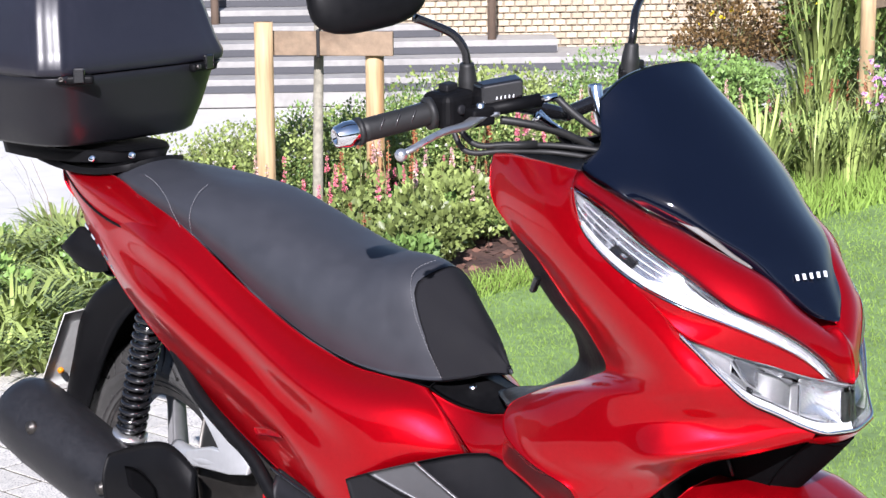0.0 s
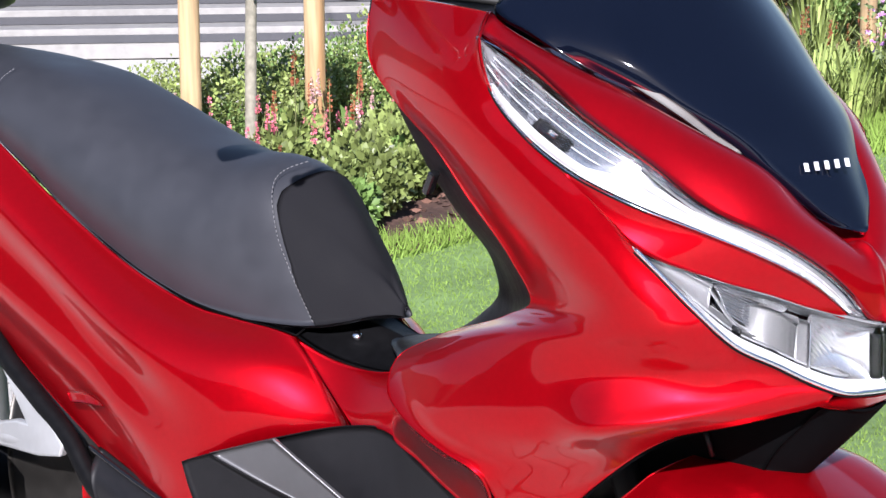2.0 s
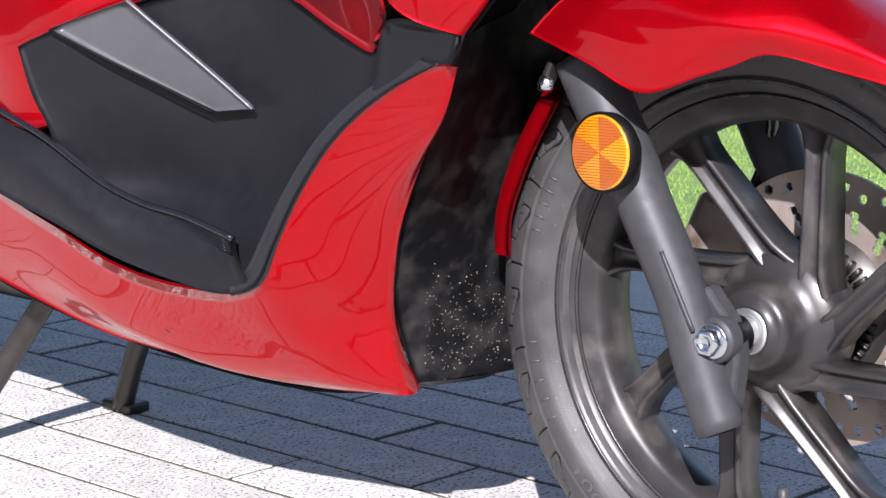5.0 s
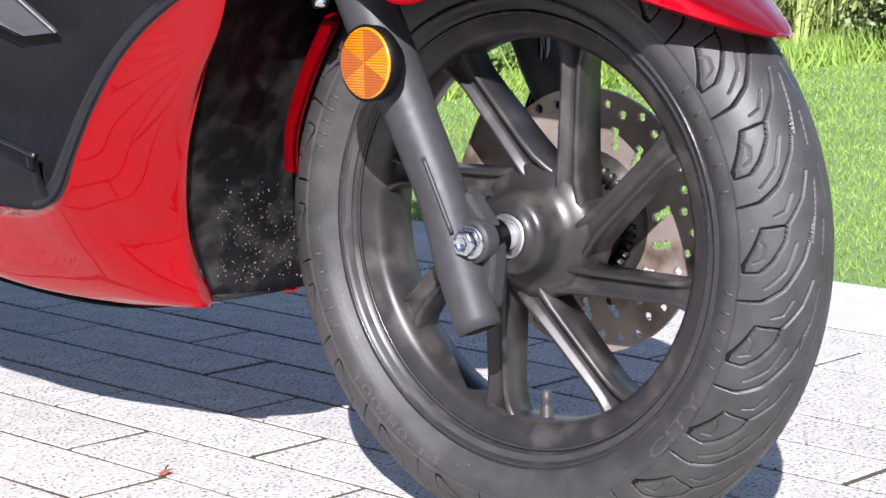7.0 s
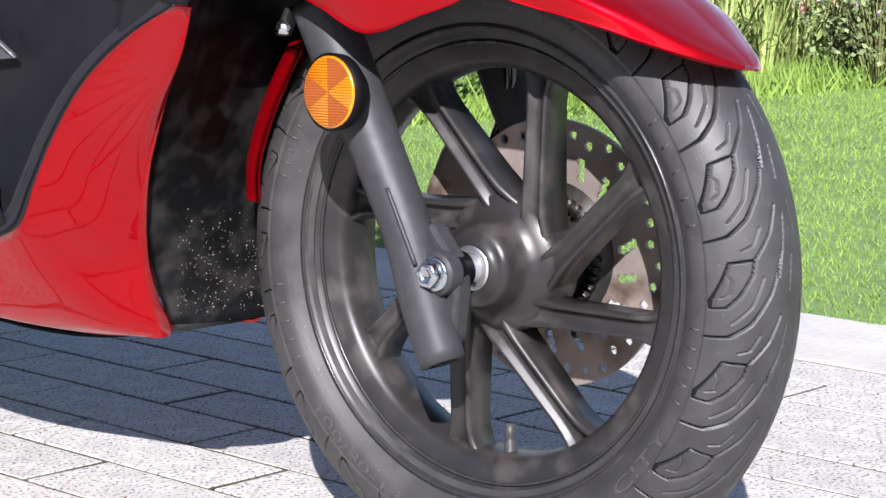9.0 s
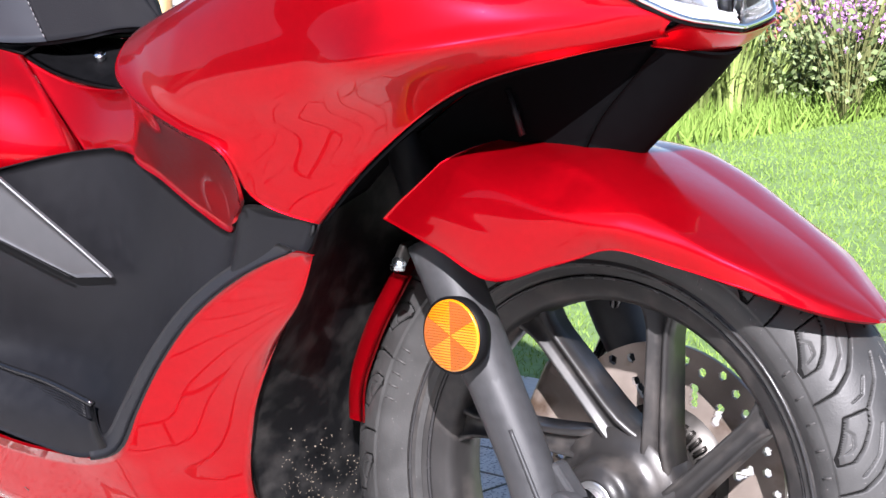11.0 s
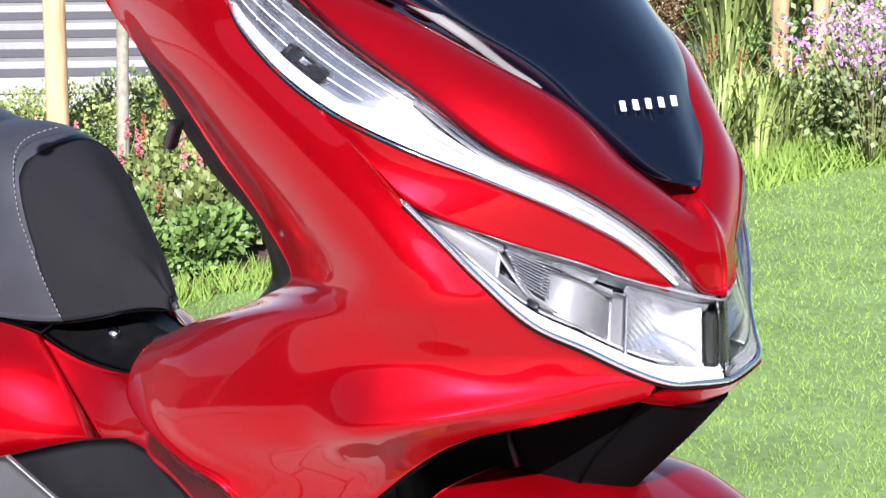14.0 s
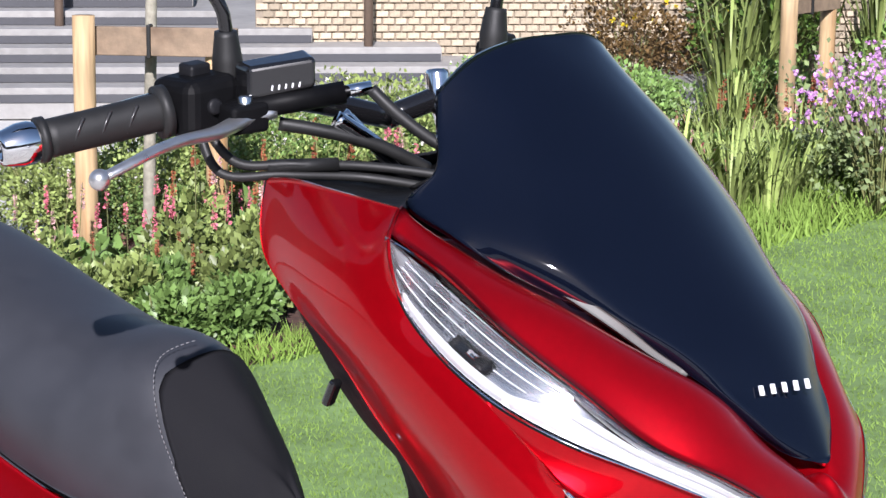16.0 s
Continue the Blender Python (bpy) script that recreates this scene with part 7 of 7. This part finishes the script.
def tuft(name, at, n, spread, h, material, label, group, seed, w=.004, category="grass tuft"):
    """Long arching blades from one root."""
    r = np.random.default_rng(seed)
    ob = root(name, at, label, category, group)
    vv, ff = [], []
    for k in range(n):
        a, q = r.uniform(0, 6.28), spread * .4 * r.uniform(0, 1)
        b = np.array(at) + [q * math.cos(a), q * math.sin(a), -.004]
        o = np.array([math.cos(a), math.sin(a), 0])
        hh, sp = h * r.uniform(.5, 1.1), spread * r.uniform(.3, 1)
        side = np.array([-o[1], o[0], 0]) * w * r.uniform(.7, 1.3)
        pts = [b, b + o * sp * .25 + [0, 0, hh * .55], b + o * sp * .65 + [0, 0, hh * .92], b + o * sp + [0, 0, hh * r.uniform(.75, 1.0)]]
        ws = (1, .9, .6, .05)
        i0 = len(vv)
        for p, s in zip(pts, ws):
            vv += [p - side * s, p + side * s]
        for j in range(3):
            c = i0 + 2 * j
            ff += [(c, c + 1, c + 3), (c, c + 3, c + 2)]
    tagged(link("foliage", fast_mesh("blades", vv, ff), material, ob), kind="stuff")
    return ob


def scatter(src, places, seed):
    """More of the same plant, turned and scaled a little."""
    r = random.Random(seed)
    for x, y, *k in places:
        s = (k[0] if k else 1.0) * r.uniform(.85, 1.15)
        c = copy_thing(src, pose(x, y, 0, 0, 0, r.uniform(0, 360)) @ Matrix.Diagonal((s, s, s * r.uniform(.9, 1.1), 1)))


prnd = random.Random(11)
# low hedge with white flowers between path and stakes
for j in range(3):
    h = shrub("box_shrub", (-3.05 + .06 * j, 2.95 + .45 * j, 0), .30, .30, .29, 2800, .016, (LEAFY, LEAFY, LEAF)[j], "small-leaved green shrub with white flowers in the bed", "shrub", "low hedge", WHITEF, 20, .009, seed=20 + j)
    pl = []
    for k in range(9):
        pl.append((-3.10 + prnd.uniform(-.1, .28), 2.78 + .30 * k + .12 * j + prnd.uniform(-.1, .1), prnd.uniform(.75, 1.12)))
    scatter(h, pl, 30 + j)
# leafy ground cover along the lawn
for j in range(3):
    g = shrub("ground_cover", (-1.75 - .12 * j, 2.2 + .3 * j, 0), .26, .26, .15, 3400, .023, (LEAF, LEAFY, LEAFY)[j], "broad bright green leaves at the edge of the bed", "ground cover", "ground cover", None, seed=40 + j, stems=6)
    pl = []
    for k in range(17):
        y = 2.0 + .36 * k + prnd.uniform(-.12, .12)
        x = -1.62 - .30 * prnd.random() - .12 * j
        if 2.55 < y < 3.15 and x > -2.0:
            continue
        pl.append((x, y, prnd.uniform(.7, 1.2)))
    scatter(g, pl, 50 + j)
# flower spikes
for j, (m, nm) in enumerate(((PINK, "pink"), (RUST, "rust red"), (PALEPINK, "pale pink"))):
    g = spires("flower_spike_plant", (-2.2, 2.55 + .25 * j, 0), 6, .22, .32, m, "%s flower spikes over green leaves" % nm, "flower spikes", 60 + j)
    pl = [(-2.15 + prnd.uniform(-.45, .35), 2.5 + .68 * k + prnd.uniform(-.25, .25), prnd.uniform(.75, 1.15)) for k in range(6)]
    scatter(g, pl, 70 + j)
# grassy growth further along the bed
t1 = tuft("grass_tuft", (-1.75, 4.0, 0), 80, .22, .34, LEAFY, "tall arching green blades in the bed", "grass tufts", 80, .006)
scatter(t1, [(-1.9 + prnd.uniform(-.45, .35), 3.5 + .13 * k, prnd.uniform(.6, 1.1)) for k in range(30)], 81)
t2 = tuft("grass_tuft", (-2.9, 6.5, 0), 90, .25, .62, LEAFY, "tall yellow-green sword leaves in the bed", "grass tufts", 82, .010)
scatter(t2, [(-3.0, 6.9, 1.1), (-3.1, 7.2, 1.2), (-2.8, 7.6, 1.0), (-3.3, 7.9, 1.2)], 83)
# purple flowers
pf = shrub("purple_flower_plant", (-1.30, 4.95, 0), .34, .34, .52, 760, .026, LEAFG, "loose purple flowers on thin grey-green stems", "flowers", "purple flowers", PURPLE, 190, .014, seed=90, stems=70)
scatter(pf, [(-1.02, 5.15, 1.0), (-1.50, 5.30, 1.05), (-1.15, 5.60, 1.1), (-1.55, 5.80, 1.1), (-0.75, 5.3, 1.0), (-.85, 5.75, 1.1), (-1.25, 6.1, 1.15)], 91)
# shrubs with yellow flowers by the wall
ys = shrub("flowering_shrub", (-3.2, 7.2, 0), .45, .45, .75, 4200, .032, LEAFD, "dark green shrub with yellow flowers by the wall", "shrub", "flowering shrubs", YELLOW, 26, .028, seed=95)
scatter(ys, [(-3.5, 7.9, 1.1), (-3.0, 8.4, 1.1)], 96)
yb = shrub("bronze_shrub", (-3.45, 7.45, 0), .40, .40, .70, 3600, .030, LEAFR, "bronze-green shrub by the wall", "shrub", "flowering shrubs", YELLOW, 10, .026, seed=97)
scatter(yb, [(-3.7, 6.9, .8), (-2.6, 8.0, 1.0)], 98)
gs = shrub("green_shrub", (-2.75, 5.4, 0), .38, .38, .36, 3000, .026, LEAF, "green leafy shrub in the bed", "shrub", "green shrubs", WHITEF, 12, .012, seed=99)
scatter(gs, [(-2.9, 5.0, .6), (-2.7, 6.6, .75), (-2.35, 7.1, .7), (-2.9, 5.9, .7), (-2.5, 7.7, 1.1), (-2.0, 7.4, .9), (-2.2, 8.3, 1.2), (-1.6, 8.0, 1.1), (-3.0, 4.5, .6)], 100)
# weeds at the near end of the bed
t3 = tuft("weed_tuft", (-2.55, 1.45, 0), 110, .20, .10, LEAFY, "rough grass at the end of the bed", "weeds", 110, .006)
scatter(t3, [(-2.95 + .04 * k + prnd.uniform(-.06, .06), 1.62 - .012 * k + prnd.uniform(-.45, .40), prnd.uniform(.6, 1.3)) for k in range(40)] + [(-2.95 + prnd.uniform(-.1, .4), 1.75 + prnd.uniform(-.2, .35), 1.2) for k in range(12)], 111)
gc = shrub("low_weed", (-2.4, 1.35, 0), .20, .20, .10, 420, .032, LEAF, "low leafy green weeds at the end of the bed", "weeds", "weeds", None, seed=113, stems=4)
scatter(gc, [(-3.0 + .085 * k + prnd.uniform(-.05, .05), 1.30 + prnd.uniform(-.25, .75) + .02 * k, prnd.uniform(.6, 1.0)) for k in range(11)], 114)
t4 = tuft("dry_weed", (-3.0, 2.0, 0), 16, .30, .42, OLDTIMBER, "thin dry brown stalks at the bed edge", "weeds", 112, .0016)
chips = []
crnd = np.random.default_rng(5)
n = 2600
base = np.stack([crnd.uniform(-3.08, -1.40, n), crnd.uniform(.98, 5.0, n), crnd.uniform(0, .014, n)], 1)
dd = crnd.normal(size=(n, 3)) * [1, 1, .25]
dd /= np.linalg.norm(dd, axis=1)[:, None]
v, f = leaf_data(base, dd, crnd.uniform(.015, .05, n), .3, r=crnd)
tagged(link("bark_chips", fast_mesh("chips", v, f), CHIP), "loose brown bark chips over the bed", "mulch", kind="stuff")
# a fallen leaf on the paving
v, f = leaf_data(np.array([[.935, -.09, .002], [.940, -.088, .003]]), np.array([[.8, .4, .3], [-.3, .8, .3]]), np.array([.016, .014]), .35)
tagged(link("fallen_leaf", fast_mesh("leaf", v, f), RUST), "small curled red-brown leaf on the paving", "leaf")

# ---------------------------------------------------------------- paving blocks, last
PX, PY, Y0 = .300, .1015, .0125


def paver_mesh(lx, ly, seed):
    r = random.Random(seed)
    hx, hy, c = lx / 2 - .0032, ly / 2 - .0032, .0009
    j = lambda: r.uniform(-.0012, .0012)
    top = [(-hx + c + j(), -hy + c + j(), 0), (hx - c + j(), -hy + c + j(), 0), (hx - c + j(), hy - c + j(), 0), (-hx + c + j(), hy - c + j(), 0)]
    mid = [(-hx, -hy, -c), (hx, -hy, -c), (hx, hy, -c), (-hx, hy, -c)]
    low = [(x, y, -.03) for x, y, _ in mid]
    v = top + mid + low
    f = [(0, 1, 2, 3)] + [(k + 4, (k + 1) % 4 + 4, (k + 1) % 4, k) for k in range(4)] + [(k + 8, (k + 1) % 4 + 8, (k + 1) % 4 + 4, k + 4) for k in range(4)]
    return v, f


variants = []
for k in range(6):
    me = mesh_of(*paver_mesh(PX, PY, k), name="paver", smooth=False)
    me.materials.append(PAVE)
    variants.append(me)
grnd = random.Random(21)
rest_v, rest_f = [], []
for row in range(-45, 10):
    yc = Y0 + (row + .5) * PY
    if yc > .95 or yc < -4.2:
        continue
    for col in range(-12, 16):
        xc = .645 + (col + .5) * PX + (0 if row % 2 == 0 else .155) + grnd.uniform(-.004, .004)
        if not -3.2 < xc < 4.32:
            continue
        near = -.6 < xc < 2.3 and -.62 < yc
        m = Matrix.Translation((xc, yc, grnd.uniform(-.0004, .0004))) @ pose(0, 0, 0, grnd.uniform(-.12, .12), grnd.uniform(-.08, .08), grnd.uniform(-.25, .25))
        if near:
            ob = new("paver", grnd.choice(variants))
            ob.parent = pave
            ob.matrix_basis = m
        else:
            v, f = paver_mesh(PX, PY, grnd.randrange(6))
            rest_f += [tuple(i + len(rest_v) for i in q) for q in f]
            rest_v += [tuple(m @ Vector(p)) for p in v]
tagged(link("far_pavers", mesh_of(rest_v, rest_f, smooth=False), PAVE, pave), kind="stuff")
slab = mesh_of(*paver_mesh(.60, .275, 9), name="edging_slab", smooth=False)
slab.materials.append(KERB)
for col in range(-2, 8):
    ob = new("edging_slab", slab)
    ob.parent = pave
    ob.matrix_basis = Matrix.Translation((.28 + col * .602, 1.066, .001))
